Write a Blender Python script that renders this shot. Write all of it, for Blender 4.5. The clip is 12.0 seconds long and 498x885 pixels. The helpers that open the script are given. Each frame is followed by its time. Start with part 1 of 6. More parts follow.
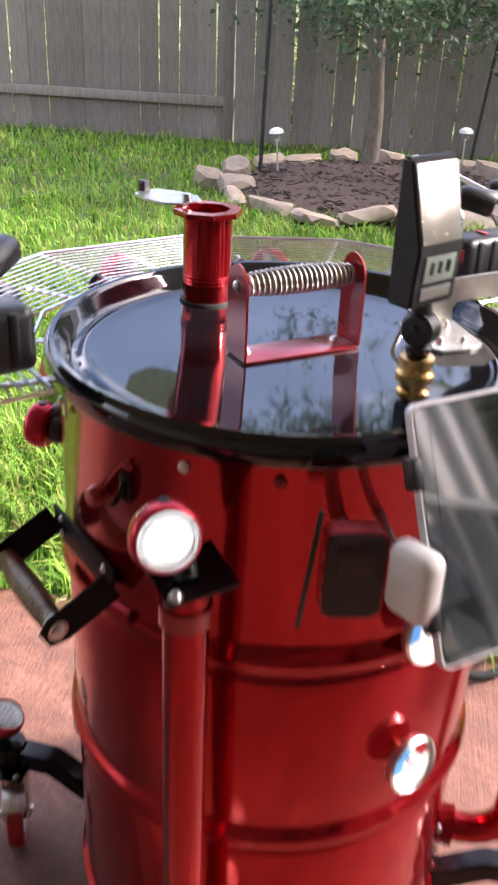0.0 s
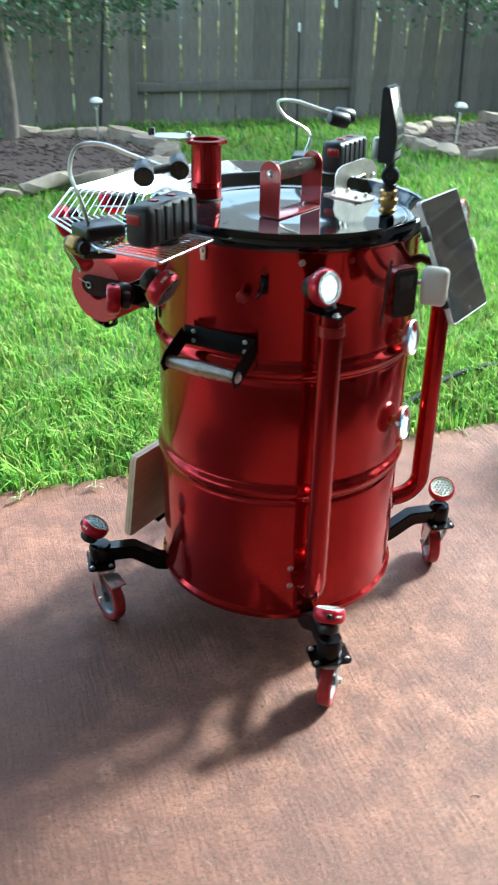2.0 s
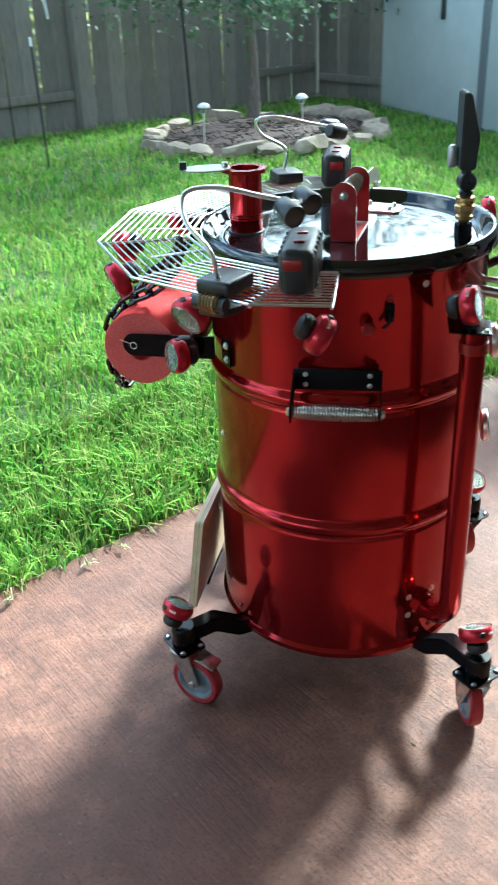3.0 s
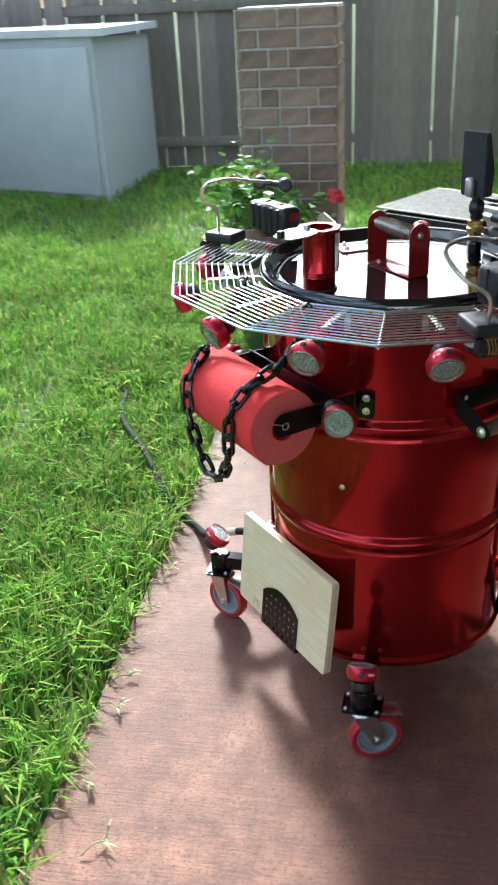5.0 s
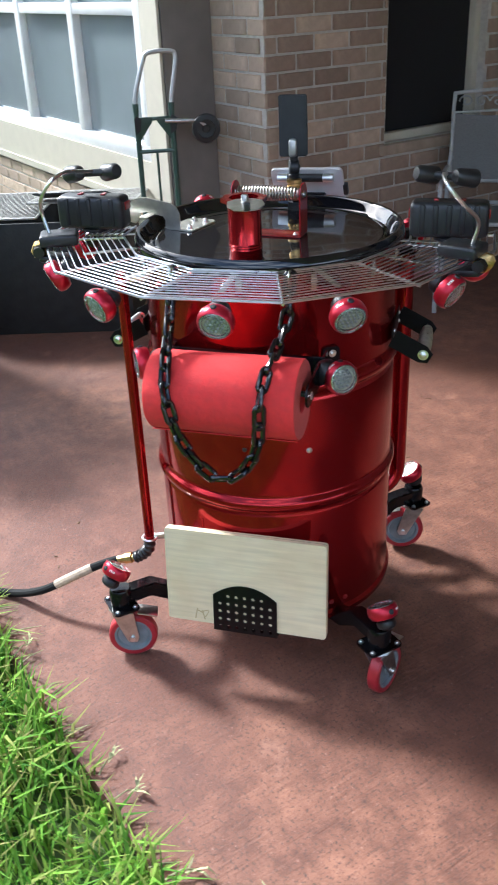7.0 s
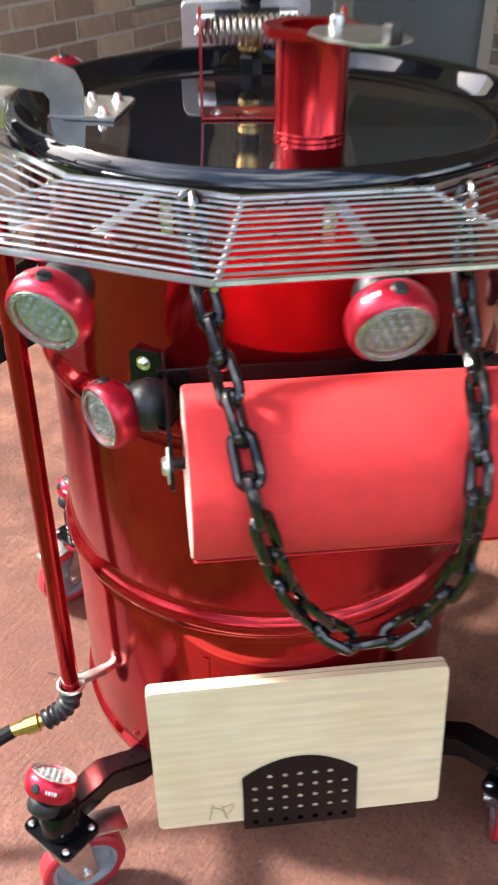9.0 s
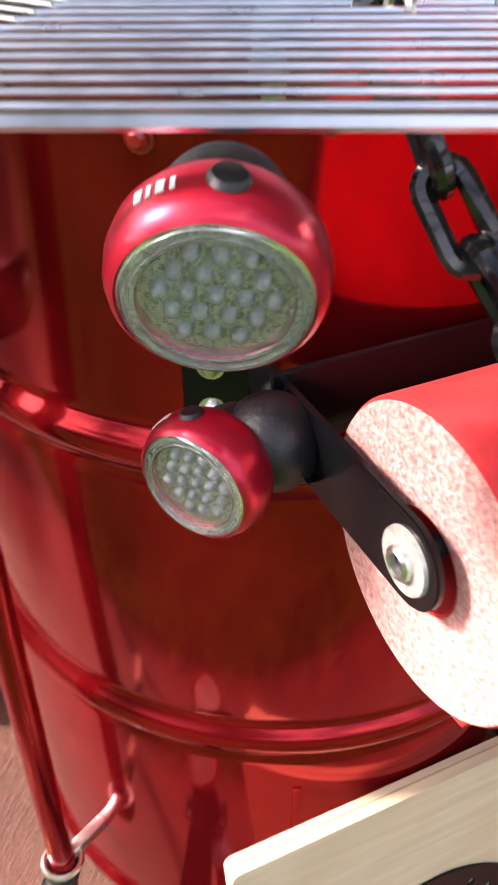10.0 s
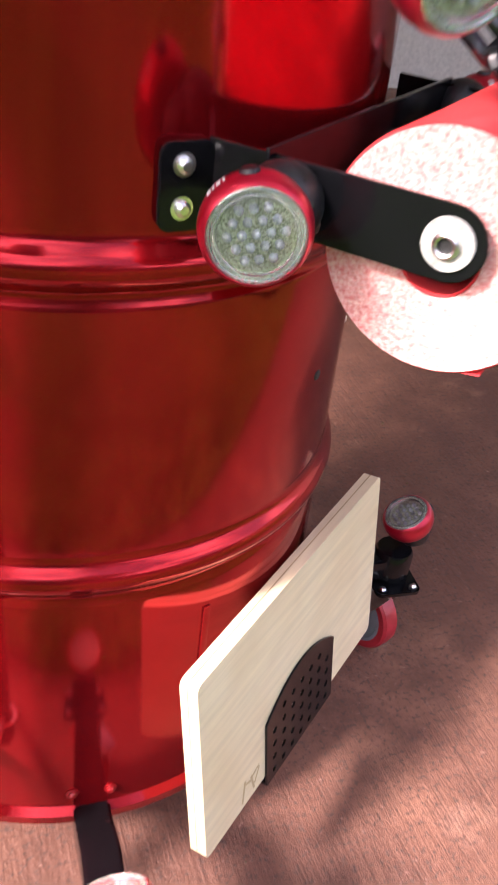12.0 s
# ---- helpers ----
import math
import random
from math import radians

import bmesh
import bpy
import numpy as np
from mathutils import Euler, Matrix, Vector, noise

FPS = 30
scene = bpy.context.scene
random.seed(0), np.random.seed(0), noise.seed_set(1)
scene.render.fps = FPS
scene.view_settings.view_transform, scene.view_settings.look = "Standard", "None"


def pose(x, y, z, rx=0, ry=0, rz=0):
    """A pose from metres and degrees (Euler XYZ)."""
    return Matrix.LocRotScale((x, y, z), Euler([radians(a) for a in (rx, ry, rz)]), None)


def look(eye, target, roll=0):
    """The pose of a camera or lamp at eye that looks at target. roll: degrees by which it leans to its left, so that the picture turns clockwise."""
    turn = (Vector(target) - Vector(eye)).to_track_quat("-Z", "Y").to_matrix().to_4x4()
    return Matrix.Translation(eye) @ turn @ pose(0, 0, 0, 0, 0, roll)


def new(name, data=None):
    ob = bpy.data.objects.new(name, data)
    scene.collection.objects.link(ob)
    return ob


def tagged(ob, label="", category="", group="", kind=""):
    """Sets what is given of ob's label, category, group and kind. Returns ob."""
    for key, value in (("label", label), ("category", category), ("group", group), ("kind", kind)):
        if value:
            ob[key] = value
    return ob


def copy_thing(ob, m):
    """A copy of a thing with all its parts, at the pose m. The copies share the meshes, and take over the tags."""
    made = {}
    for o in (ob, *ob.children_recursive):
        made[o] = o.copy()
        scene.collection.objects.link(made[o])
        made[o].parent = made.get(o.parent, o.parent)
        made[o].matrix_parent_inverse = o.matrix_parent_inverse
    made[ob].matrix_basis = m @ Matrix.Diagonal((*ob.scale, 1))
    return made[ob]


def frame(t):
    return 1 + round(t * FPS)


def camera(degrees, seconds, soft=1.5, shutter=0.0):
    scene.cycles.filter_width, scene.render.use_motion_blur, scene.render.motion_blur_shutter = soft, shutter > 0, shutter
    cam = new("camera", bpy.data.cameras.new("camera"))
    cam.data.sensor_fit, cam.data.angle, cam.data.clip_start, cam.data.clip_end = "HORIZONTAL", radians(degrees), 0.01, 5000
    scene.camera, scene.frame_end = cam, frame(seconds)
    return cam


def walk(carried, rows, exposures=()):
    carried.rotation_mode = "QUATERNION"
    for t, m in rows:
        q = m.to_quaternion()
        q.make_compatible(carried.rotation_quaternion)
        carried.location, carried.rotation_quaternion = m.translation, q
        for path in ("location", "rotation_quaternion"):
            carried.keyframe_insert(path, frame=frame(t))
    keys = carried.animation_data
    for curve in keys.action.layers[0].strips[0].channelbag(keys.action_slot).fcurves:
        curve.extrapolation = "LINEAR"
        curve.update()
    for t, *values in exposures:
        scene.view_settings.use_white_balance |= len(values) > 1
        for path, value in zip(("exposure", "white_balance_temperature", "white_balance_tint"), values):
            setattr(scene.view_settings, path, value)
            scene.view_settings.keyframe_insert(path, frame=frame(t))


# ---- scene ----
cam = camera(31.31, 12.0, soft=1.85, shutter=0.35)
PATH = [
    (0.0, -0.068, -1.037, 1.408, 62.55, -2.36, 0.05),
    (0.5, -0.152, -1.513, 1.437, 62.21, -2.24, -4.40),
    (0.8, -0.311, -1.775, 1.440, 62.05, -2.86, -9.32),
    (1.0, -0.433, -1.882, 1.432, 59.70, -2.19, -11.21),
    (1.5, -0.702, -1.880, 1.457, 66.04, -1.36, -20.06),
    (2.0, -0.963, -1.669, 1.462, 61.98, -0.97, -27.24),
    (2.5, -1.265, -1.376, 1.477, 61.72, 0.84, -38.98),
    (3.0, -1.469, -1.070, 1.481, 62.09, 1.91, -48.08),
    (3.5, -1.656, -0.749, 1.492, 61.06, 2.37, -58.35),
    (3.7, -1.747, -0.645, 1.499, 62.80, 2.14, -62.93),
    (5.3, -1.927, 0.487, 1.581, 61.58, 3.60, -96.67),
    (5.5, -1.895, 0.591, 1.587, 60.68, 4.33, -101.21),
    (6.0, -1.785, 0.858, 1.547, 60.96, 2.84, -109.77),
    (6.5, -1.608, 1.114, 1.535, 60.67, 2.69, -121.17),
    (7.0, -1.432, 1.371, 1.524, 62.16, 2.30, -133.04),
    (7.2, -1.345, 1.422, 1.533, 61.76, 2.01, -134.79),
    (8.8, -0.524, 1.038, 1.302, 57.42, -0.57, -152.87),
    (9.0, -0.412, 0.985, 1.265, 56.09, -0.07, -155.91),
    (9.5, -0.202, 0.876, 1.179, 54.03, -0.11, -162.12),
    (10.0, -0.053, 0.721, 1.085, 53.75, 0.71, -174.00),
    (10.5, 0.016, 0.633, 1.010, 55.08, -2.71, -187.73),
    (11.0, 0.129, 0.615, 0.976, 56.81, -5.74, -204.96),
    (11.5, 0.169, 0.630, 0.908, 53.82, -8.12, -208.28),
    (12.0, 0.272, 0.805, 0.994, 56.06, -6.11, -208.65),
]
walk(cam, [(t, pose(x, y, z, rx, ry, rz)) for t, x, y, z, rx, ry, rz in PATH],
     exposures=[(0.0, 1.82, 6200, 23), (0.5, 1.66, 6050, 19), (1.0, 1.61, 5580, 6), (1.5, 1.72, 5250, -5), (2.0, 1.80, 5080, -9), (2.5, 1.85, 5060, -10), (3.0, 1.78, 5030, -11), (3.5, 1.75, 5200, -4), (5.5, 1.26, 5480, 2), (7.0, 1.33, 5400, 7),
                (9.0, 1.77, 6050, 12), (9.5, 1.76, 6100, 14), (10.0, 1.38, 6450, 21), (10.5, 1.28, 6250, 19), (11.0, 1.38, 6100, 17), (11.5, 1.64, 6100, 21), (12.0, 1.70, 6180, 26)])

# ---- light ----
SUN_EL, SUN_AZ = 39.0, 82.0  # elevation; compass turn from +y towards +x
world = bpy.data.worlds.new("sky")
scene.world = world
world.use_nodes = True
wn, wl = world.node_tree.nodes, world.node_tree.links
sky = wn.new("ShaderNodeTexSky")
sky.sky_type = "NISHITA"
sky.sun_disc = False
sky.sun_elevation, sky.sun_rotation = radians(SUN_EL), radians(SUN_AZ)
sky.dust_density, sky.air_density = 4.0, 1.0
wtc = wn.new("ShaderNodeTexCoord")
wmap = wn.new("ShaderNodeMapping")
wmap.inputs["Scale"].default_value = (1.6, 1.6, 4.0)
wcl = wn.new("ShaderNodeTexNoise")
wcl.inputs["Scale"].default_value, wcl.inputs["Detail"].default_value = 1.7, 7.0
wramp = wn.new("ShaderNodeValToRGB")
wramp.color_ramp.elements[0].position, wramp.color_ramp.elements[1].position = 0.47, 0.66
wmix = wn.new("ShaderNodeMix")
wmix.data_type = "RGBA"
wmix.inputs[7].default_value = (10.5, 10.5, 10.8, 1)
wl.new(wtc.outputs["Generated"], wmap.inputs["Vector"])
wl.new(wmap.outputs["Vector"], wcl.inputs["Vector"])
wl.new(wcl.outputs["Fac"], wramp.inputs["Fac"])
wl.new(wramp.outputs["Color"], wmix.inputs[0])
wl.new(sky.outputs["Color"], wmix.inputs[6])
wl.new(wmix.outputs[2], wn["Background"].inputs["Color"])
wn["Background"].inputs["Strength"].default_value = 0.15
sun = new("sun", bpy.data.lights.new("sun", "SUN"))
sun.data.energy, sun.data.angle, sun.data.color = 4.0, radians(8.0), (1.0, 0.93, 0.82)
SUN_TO = Vector((math.sin(radians(SUN_AZ)) * math.cos(radians(SUN_EL)), math.cos(radians(SUN_AZ)) * math.cos(radians(SUN_EL)), math.sin(radians(SUN_EL))))
sun.matrix_world = look(SUN_TO * 30, (0, 0, 0))

# ---- materials ----
MATS = {}


def mat(name, color, rough=0.5, metal=0.0, vary=0.12, scale=30.0, bump=0.0, bump_scale=200.0, coat=0.0, rand=0.0, big=0.0, big_scale=2.0,
        color2=None, stretch=(1, 1, 1), spec=0.5, rough_var=0.1, transmission=0.0, sub=0.0, dirt=None, island=False):
    """A surface with grain, larger stains, wear in the gloss and fine relief, at real-world size."""
    if name in MATS:
        return MATS[name]
    m = bpy.data.materials.new(name)
    m.use_nodes = True
    n, l = m.node_tree.nodes, m.node_tree.links
    b = n["Principled BSDF"]
    b.inputs["Metallic"].default_value = metal
    b.inputs["Specular IOR Level"].default_value = spec
    b.inputs["Coat Weight"].default_value = coat
    b.inputs["Coat Roughness"].default_value = 0.04
    b.inputs["Transmission Weight"].default_value = transmission
    if sub:
        b.inputs["Subsurface Weight"].default_value = sub
        b.inputs["Subsurface Radius"].default_value = (0.01, 0.006, 0.004)
    tc = n.new("ShaderNodeTexCoord")
    mp = n.new("ShaderNodeMapping")
    mp.inputs["Scale"].default_value = stretch
    l.new(tc.outputs["Object"], mp.inputs["Vector"])
    fine = n.new("ShaderNodeTexNoise")
    fine.inputs["Scale"].default_value, fine.inputs["Detail"].default_value = scale, 6.0
    l.new(mp.outputs["Vector"], fine.inputs["Vector"])
    c2 = color2 or tuple(c * (1 - 2.2 * vary) for c in color)
    mix = n.new("ShaderNodeMix")
    mix.data_type = "RGBA"
    mix.inputs[6].default_value, mix.inputs[7].default_value = (*c2, 1), (*color, 1)
    ramp = n.new("ShaderNodeMapRange")
    ramp.inputs["From Min"].default_value, ramp.inputs["From Max"].default_value = 0.3, 0.7
    l.new(fine.outputs["Fac"], ramp.inputs["Value"])
    l.new(ramp.outputs["Result"], mix.inputs[0])
    out = mix.outputs[2]
    if big:
        wide = n.new("ShaderNodeTexNoise")
        wide.inputs["Scale"].default_value, wide.inputs["Detail"].default_value = big_scale, 4.0
        l.new(tc.outputs["Object"], wide.inputs["Vector"])
        r2 = n.new("ShaderNodeMapRange")
        r2.inputs["From Min"].default_value, r2.inputs["From Max"].default_value = 0.35, 0.7
        r2.inputs["To Min"].default_value, r2.inputs["To Max"].default_value = 0.0, big
        l.new(wide.outputs["Fac"], r2.inputs["Value"])
        mx = n.new("ShaderNodeMix")
        mx.data_type = "RGBA"
        mx.inputs[7].default_value = (*(dirt or tuple(c * 0.45 for c in color)), 1)
        l.new(r2.outputs["Result"], mx.inputs[0])
        l.new(out, mx.inputs[6])
        out = mx.outputs[2]
    if rand:
        src = n.new("ShaderNodeNewGeometry").outputs["Random Per Island"] if island else n.new("ShaderNodeObjectInfo").outputs["Random"]
        hs = n.new("ShaderNodeHueSaturation")
        r3 = n.new("ShaderNodeMapRange")
        r3.inputs["To Min"].default_value, r3.inputs["To Max"].default_value = 1 - rand, 1 + rand
        l.new(src, r3.inputs["Value"])
        l.new(r3.outputs["Result"], hs.inputs["Value"])
        l.new(out, hs.inputs["Color"])
        out = hs.outputs["Color"]
    l.new(out, b.inputs["Base Color"])
    rr = n.new("ShaderNodeMapRange")
    rr.inputs["To Min"].default_value, rr.inputs["To Max"].default_value = max(0.02, rough - rough_var), min(1.0, rough + rough_var)
    l.new(fine.outputs["Fac"], rr.inputs["Value"])
    l.new(rr.outputs["Result"], b.inputs["Roughness"])
    if bump:
        bn = n.new("ShaderNodeTexNoise")
        bn.inputs["Scale"].default_value, bn.inputs["Detail"].default_value = bump_scale, 5.0
        l.new(mp.outputs["Vector"], bn.inputs["Vector"])
        bp = n.new("ShaderNodeBump")
        bp.inputs["Strength"].default_value, bp.inputs["Distance"].default_value = bump, 0.004
        l.new(bn.outputs["Fac"], bp.inputs["Height"])
        l.new(bp.outputs["Normal"], b.inputs["Normal"])
    MATS[name] = m
    return m


def concrete_material():
    """Stained broomed concrete: wide patches, mottling, fine speckle and brush lines across the slab."""
    m = bpy.data.materials.new("stained_concrete")
    m.use_nodes = True
    n, l = m.node_tree.nodes, m.node_tree.links
    b = n["Principled BSDF"]
    tc = n.new("ShaderNodeTexCoord")

    def tex(scale, detail, stretch=None, rough=0.6):
        t = n.new("ShaderNodeTexNoise")
        t.inputs["Scale"].default_value, t.inputs["Detail"].default_value, t.inputs["Roughness"].default_value = scale, detail, rough
        if stretch:
            mp = n.new("ShaderNodeMapping")
            mp.inputs["Scale"].default_value = stretch
            l.new(tc.outputs["Object"], mp.inputs["Vector"])
            l.new(mp.outputs["Vector"], t.inputs["Vector"])
        else:
            l.new(tc.outputs["Object"], t.inputs["Vector"])
        return t.outputs["Fac"]

    def blend(fac, lo, hi, a, b_):
        r = n.new("ShaderNodeMapRange")
        r.inputs["From Min"].default_value, r.inputs["From Max"].default_value = lo, hi
        l.new(fac, r.inputs["Value"])
        x = n.new("ShaderNodeMix")
        x.data_type = "RGBA"
        l.new(r.outputs["Result"], x.inputs[0])
        for k, c in ((6, a), (7, b_)):
            if isinstance(c, tuple):
                x.inputs[k].default_value = (*c, 1)
            else:
                l.new(c, x.inputs[k])
        return x.outputs[2]

    patch = blend(tex(1.1, 6, None, 0.65), 0.36, 0.64, (0.131, 0.052, 0.035), (0.319, 0.148, 0.092))
    mott = blend(tex(11, 6, None, 0.7), 0.38, 0.70, (0.131, 0.056, 0.037), patch)
    blot = blend(tex(2.7, 7, None, 0.72), 0.30, 0.46, (0.116, 0.050, 0.036), mott)
    mott2 = blend(tex(5, 5), 0.62, 0.78, blot, (0.355, 0.188, 0.130))
    lines = tex(34, 5, (2.6, 0.14, 1), 0.72)
    col = blend(lines, 0.22, 0.42, (0.172, 0.082, 0.057), mott2)
    grit = blend(tex(75, 6, None, 0.75), 0.60, 0.74, col, (0.369, 0.212, 0.165))
    speck = blend(tex(120, 5, None, 0.7), 0.36, 0.48, (0.086, 0.045, 0.035), grit)
    l.new(speck, b.inputs["Base Color"])
    b.inputs["Roughness"].default_value = 0.55
    b.inputs["Specular IOR Level"].default_value = 0.36
    mx = n.new("ShaderNodeMath")
    mx.operation = "ADD"
    fine = n.new("ShaderNodeMath")
    fine.operation = "MULTIPLY"
    fine.inputs[1].default_value = 0.95
    l.new(tex(85, 6, (1.0, 0.6, 1), 0.75), fine.inputs[0])
    l.new(lines, mx.inputs[0])
    l.new(fine.outputs[0], mx.inputs[1])
    bp = n.new("ShaderNodeBump")
    bp.inputs["Strength"].default_value, bp.inputs["Distance"].default_value = 0.8, 0.004
    l.new(mx.outputs[0], bp.inputs["Height"])
    l.new(bp.outputs["Normal"], b.inputs["Normal"])
    return m


def lens_cover():
    """Clear moulded plastic with fine prisms that break up what lies under it."""
    m = bpy.data.materials.new("moulded_clear_lens")
    m.use_nodes = True
    n, l = m.node_tree.nodes, m.node_tree.links
    b = n["Principled BSDF"]
    b.inputs["Base Color"].default_value = (0.96, 0.98, 0.97, 1)
    b.inputs["Roughness"].default_value = 0.06
    b.inputs["Transmission Weight"].default_value = 1.0
    b.inputs["IOR"].default_value = 1.45
    tc = n.new("ShaderNodeTexCoord")
    vo = n.new("ShaderNodeTexVoronoi")
    vo.inputs["Scale"].default_value = 620
    l.new(tc.outputs["Object"], vo.inputs["Vector"])
    bp = n.new("ShaderNodeBump")
    bp.inputs["Strength"].default_value, bp.inputs["Distance"].default_value = 0.14, 0.001
    l.new(vo.outputs["Distance"], bp.inputs["Height"])
    l.new(bp.outputs["Normal"], b.inputs["Normal"])
    return m


RED = mat("candy_red_paint", (0.36, 0.0085, 0.012), 0.135, metal=0.80, vary=0.10, scale=4, coat=0.12, rough_var=0.03, bump=0.02, bump_scale=9, spec=0.6)
RED_LAMP = mat("anodised_red", (0.50, 0.012, 0.035), 0.33, metal=0.65, vary=0.06, scale=60, rough_var=0.06, coat=0.25)
RED_DULL = mat("red_powder_coat", (0.33, 0.010, 0.012), 0.3, metal=0.35, vary=0.1, scale=25, coat=0.7, rough_var=0.08)
BLACK = mat("black_gloss_paint", (0.005, 0.005, 0.006), 0.16, vary=0.1, scale=20, coat=0.0, rough_var=0.05, spec=0.22)
CHAIN = mat("black_chain_enamel", (0.005, 0.005, 0.006), 0.12, vary=0.15, scale=60, coat=0.3, rough_var=0.06, spec=0.5, bump=0.05, bump_scale=120)
SATIN_BLACK = mat("satin_black_paint", (0.006, 0.006, 0.007), 0.5, vary=0.15, scale=30, spec=0.12)
LID = mat("black_enamel", (0.006, 0.006, 0.008), 0.045, vary=0.1, scale=9, coat=0.35, rough_var=0.025, spec=0.5)
RUBBER = mat("black_rubber", (0.011, 0.011, 0.013), 0.42, vary=0.2, scale=80, bump=0.15, bump_scale=300)
PLASTIC = mat("black_plastic", (0.018, 0.018, 0.02), 0.38, vary=0.2, scale=50, bump=0.1, bump_scale=260)
CHROME = mat("chrome_steel", (0.86, 0.86, 0.84), 0.3, metal=1.0, vary=0.1, scale=40, rough_var=0.08)
ZINC = mat("zinc_plated_steel", (0.62, 0.62, 0.60), 0.32, metal=1.0, vary=0.15, scale=60, rough_var=0.1)
SPRING = mat("spring_steel", (0.52, 0.48, 0.42), 0.3, metal=1.0, vary=0.15, scale=60)
BRASS = mat("brass", (0.66, 0.44, 0.17), 0.3, metal=1.0, vary=0.15, scale=50, rough_var=0.1)
WHITE = mat("white_plastic", (0.78, 0.77, 0.74), 0.35, vary=0.04, scale=20)
SILVER = mat("silver_paint", (0.55, 0.55, 0.54), 0.4, metal=0.8, vary=0.08, scale=30)
LENSG = mat("clear_lens", (0.90, 0.95, 0.92), 0.08, vary=0.04, scale=20, transmission=0.93, spec=0.6)
LED_BOARD = mat("led_board", (0.60, 0.66, 0.50), 0.28, metal=0.12, vary=0.3, scale=700, bump=0.6, bump_scale=900, coat=0.6)
LENS_COVER = lens_cover()
LED_DOT = mat("led_dome", (0.78, 0.83, 0.90), 0.04, vary=0.2, scale=300, transmission=0.3, spec=0.9, coat=0.8)
PAPER = mat("red_paper_towel", (0.68, 0.034, 0.034), 0.85, vary=0.07, scale=70, bump=0.25, bump_scale=90, sub=0.05)
# one paper, two colours: paler for the sunlit roll end, redder for the shaded
PAPER_END_SUN = mat("sunlit_paper_end", (0.86, 0.58, 0.52), 0.9, vary=0.2, scale=330, color2=(0.66, 0.17, 0.16), bump=0.6, bump_scale=300, big=0.35, big_scale=14, dirt=(0.74, 0.30, 0.27))
PAPER_END_SHADE = mat("shaded_paper_end", (0.72, 0.15, 0.13), 0.9, vary=0.2, scale=330, color2=(0.58, 0.07, 0.07), bump=0.6, bump_scale=300, big=0.3, big_scale=14, dirt=(0.62, 0.12, 0.11))
BAMBOO = mat("bamboo_board", (0.80, 0.69, 0.46), 0.5, vary=0.10, scale=7, stretch=(1.0, 14, 14), bump=0.08, bump_scale=90, big=0.5, big_scale=9, dirt=(0.60, 0.44, 0.24))
WHEEL_RED = mat("red_polyurethane", (0.40, 0.02, 0.03), 0.35, vary=0.15, scale=50)
WHEEL_GREY = mat("grey_wheel_core", (0.22, 0.25, 0.27), 0.4, vary=0.12, scale=40)
CONCRETE = concrete_material()
SOIL = mat("lawn_soil", (0.075, 0.095, 0.026), 0.95, vary=0.25, scale=25, color2=(0.042, 0.085, 0.012), bump=0.6, bump_scale=60, big=0.4, big_scale=0.9, dirt=(0.05, 0.10, 0.016))
MULCH = mat("bark_mulch", (0.10, 0.065, 0.05), 0.95, vary=0.3, scale=70, bump=0.8, bump_scale=70, rand=0.3, island=True)
ROCK = mat("bed_stone", (0.38, 0.30, 0.22), 0.85, vary=0.2, scale=14, bump=0.6, bump_scale=30, rand=0.25, big=0.4, big_scale=5)
FENCE = mat("weathered_cedar", (0.25, 0.215, 0.175), 0.85, vary=0.18, scale=9, stretch=(8, 8, 0.7), bump=0.4, bump_scale=40, rand=0.22, big=0.45, big_scale=0.8)
BRICK_T = mat("tan_brick", (0.54, 0.41, 0.30), 0.9, vary=0.14, scale=22, bump=0.4, bump_scale=120, rand=0.24, big=0.5, big_scale=9, dirt=(0.28, 0.20, 0.15))
BRICK_D = mat("brown_brick", (0.38, 0.275, 0.205), 0.9, vary=0.14, scale=22, bump=0.4, bump_scale=120, rand=0.2, big=0.55, big_scale=9, dirt=(0.21, 0.13, 0.09))
BRICK_C = mat("dark_mottled_brick", (0.29, 0.205, 0.155), 0.9, vary=0.2, scale=26, bump=0.5, bump_scale=120, rand=0.25, big=0.6, big_scale=9, dirt=(0.42, 0.33, 0.26))
GREY_MORTAR = mat("grey_mortar", (0.70, 0.66, 0.60), 0.95, vary=0.12, scale=40, bump=0.3, bump_scale=150)
MORTAR = mat("mortar", (0.55, 0.51, 0.45), 0.95, vary=0.1, scale=40, bump=0.3, bump_scale=150)
TRIM = mat("cream_trim", (0.54, 0.495, 0.395), 0.55, vary=0.06, scale=12, big=0.2, big_scale=1.5, dirt=(0.48, 0.43, 0.34))
WHITE_FRAME = mat("white_window_frame", (0.80, 0.79, 0.76), 0.4, vary=0.04, scale=15)
GLASS = mat("window_glass", (0.24, 0.28, 0.29), 0.06, vary=0.08, scale=2, spec=0.9, coat=1.0)
DIM_ROOM = mat("dim_room_dark", (0.10, 0.11, 0.11), 0.6, vary=0.1, scale=300, bump=0.1)
SHED = mat("grey_resin_shed", (0.48, 0.50, 0.50), 0.5, vary=0.05, scale=6, bump=0.05, bump_scale=60, big=0.2, big_scale=1.3, dirt=(0.32, 0.34, 0.35))
POT = mat("green_glazed_pot", (0.05, 0.10, 0.045), 0.3, vary=0.15, scale=8, coat=0.4, big=0.3, big_scale=4)
LEAF = mat("rose_leaf", (0.17, 0.34, 0.06), 0.45, vary=0.2, scale=30, rand=0.35, island=True)
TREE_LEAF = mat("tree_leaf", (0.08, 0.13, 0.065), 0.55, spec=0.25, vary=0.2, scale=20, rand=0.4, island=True)
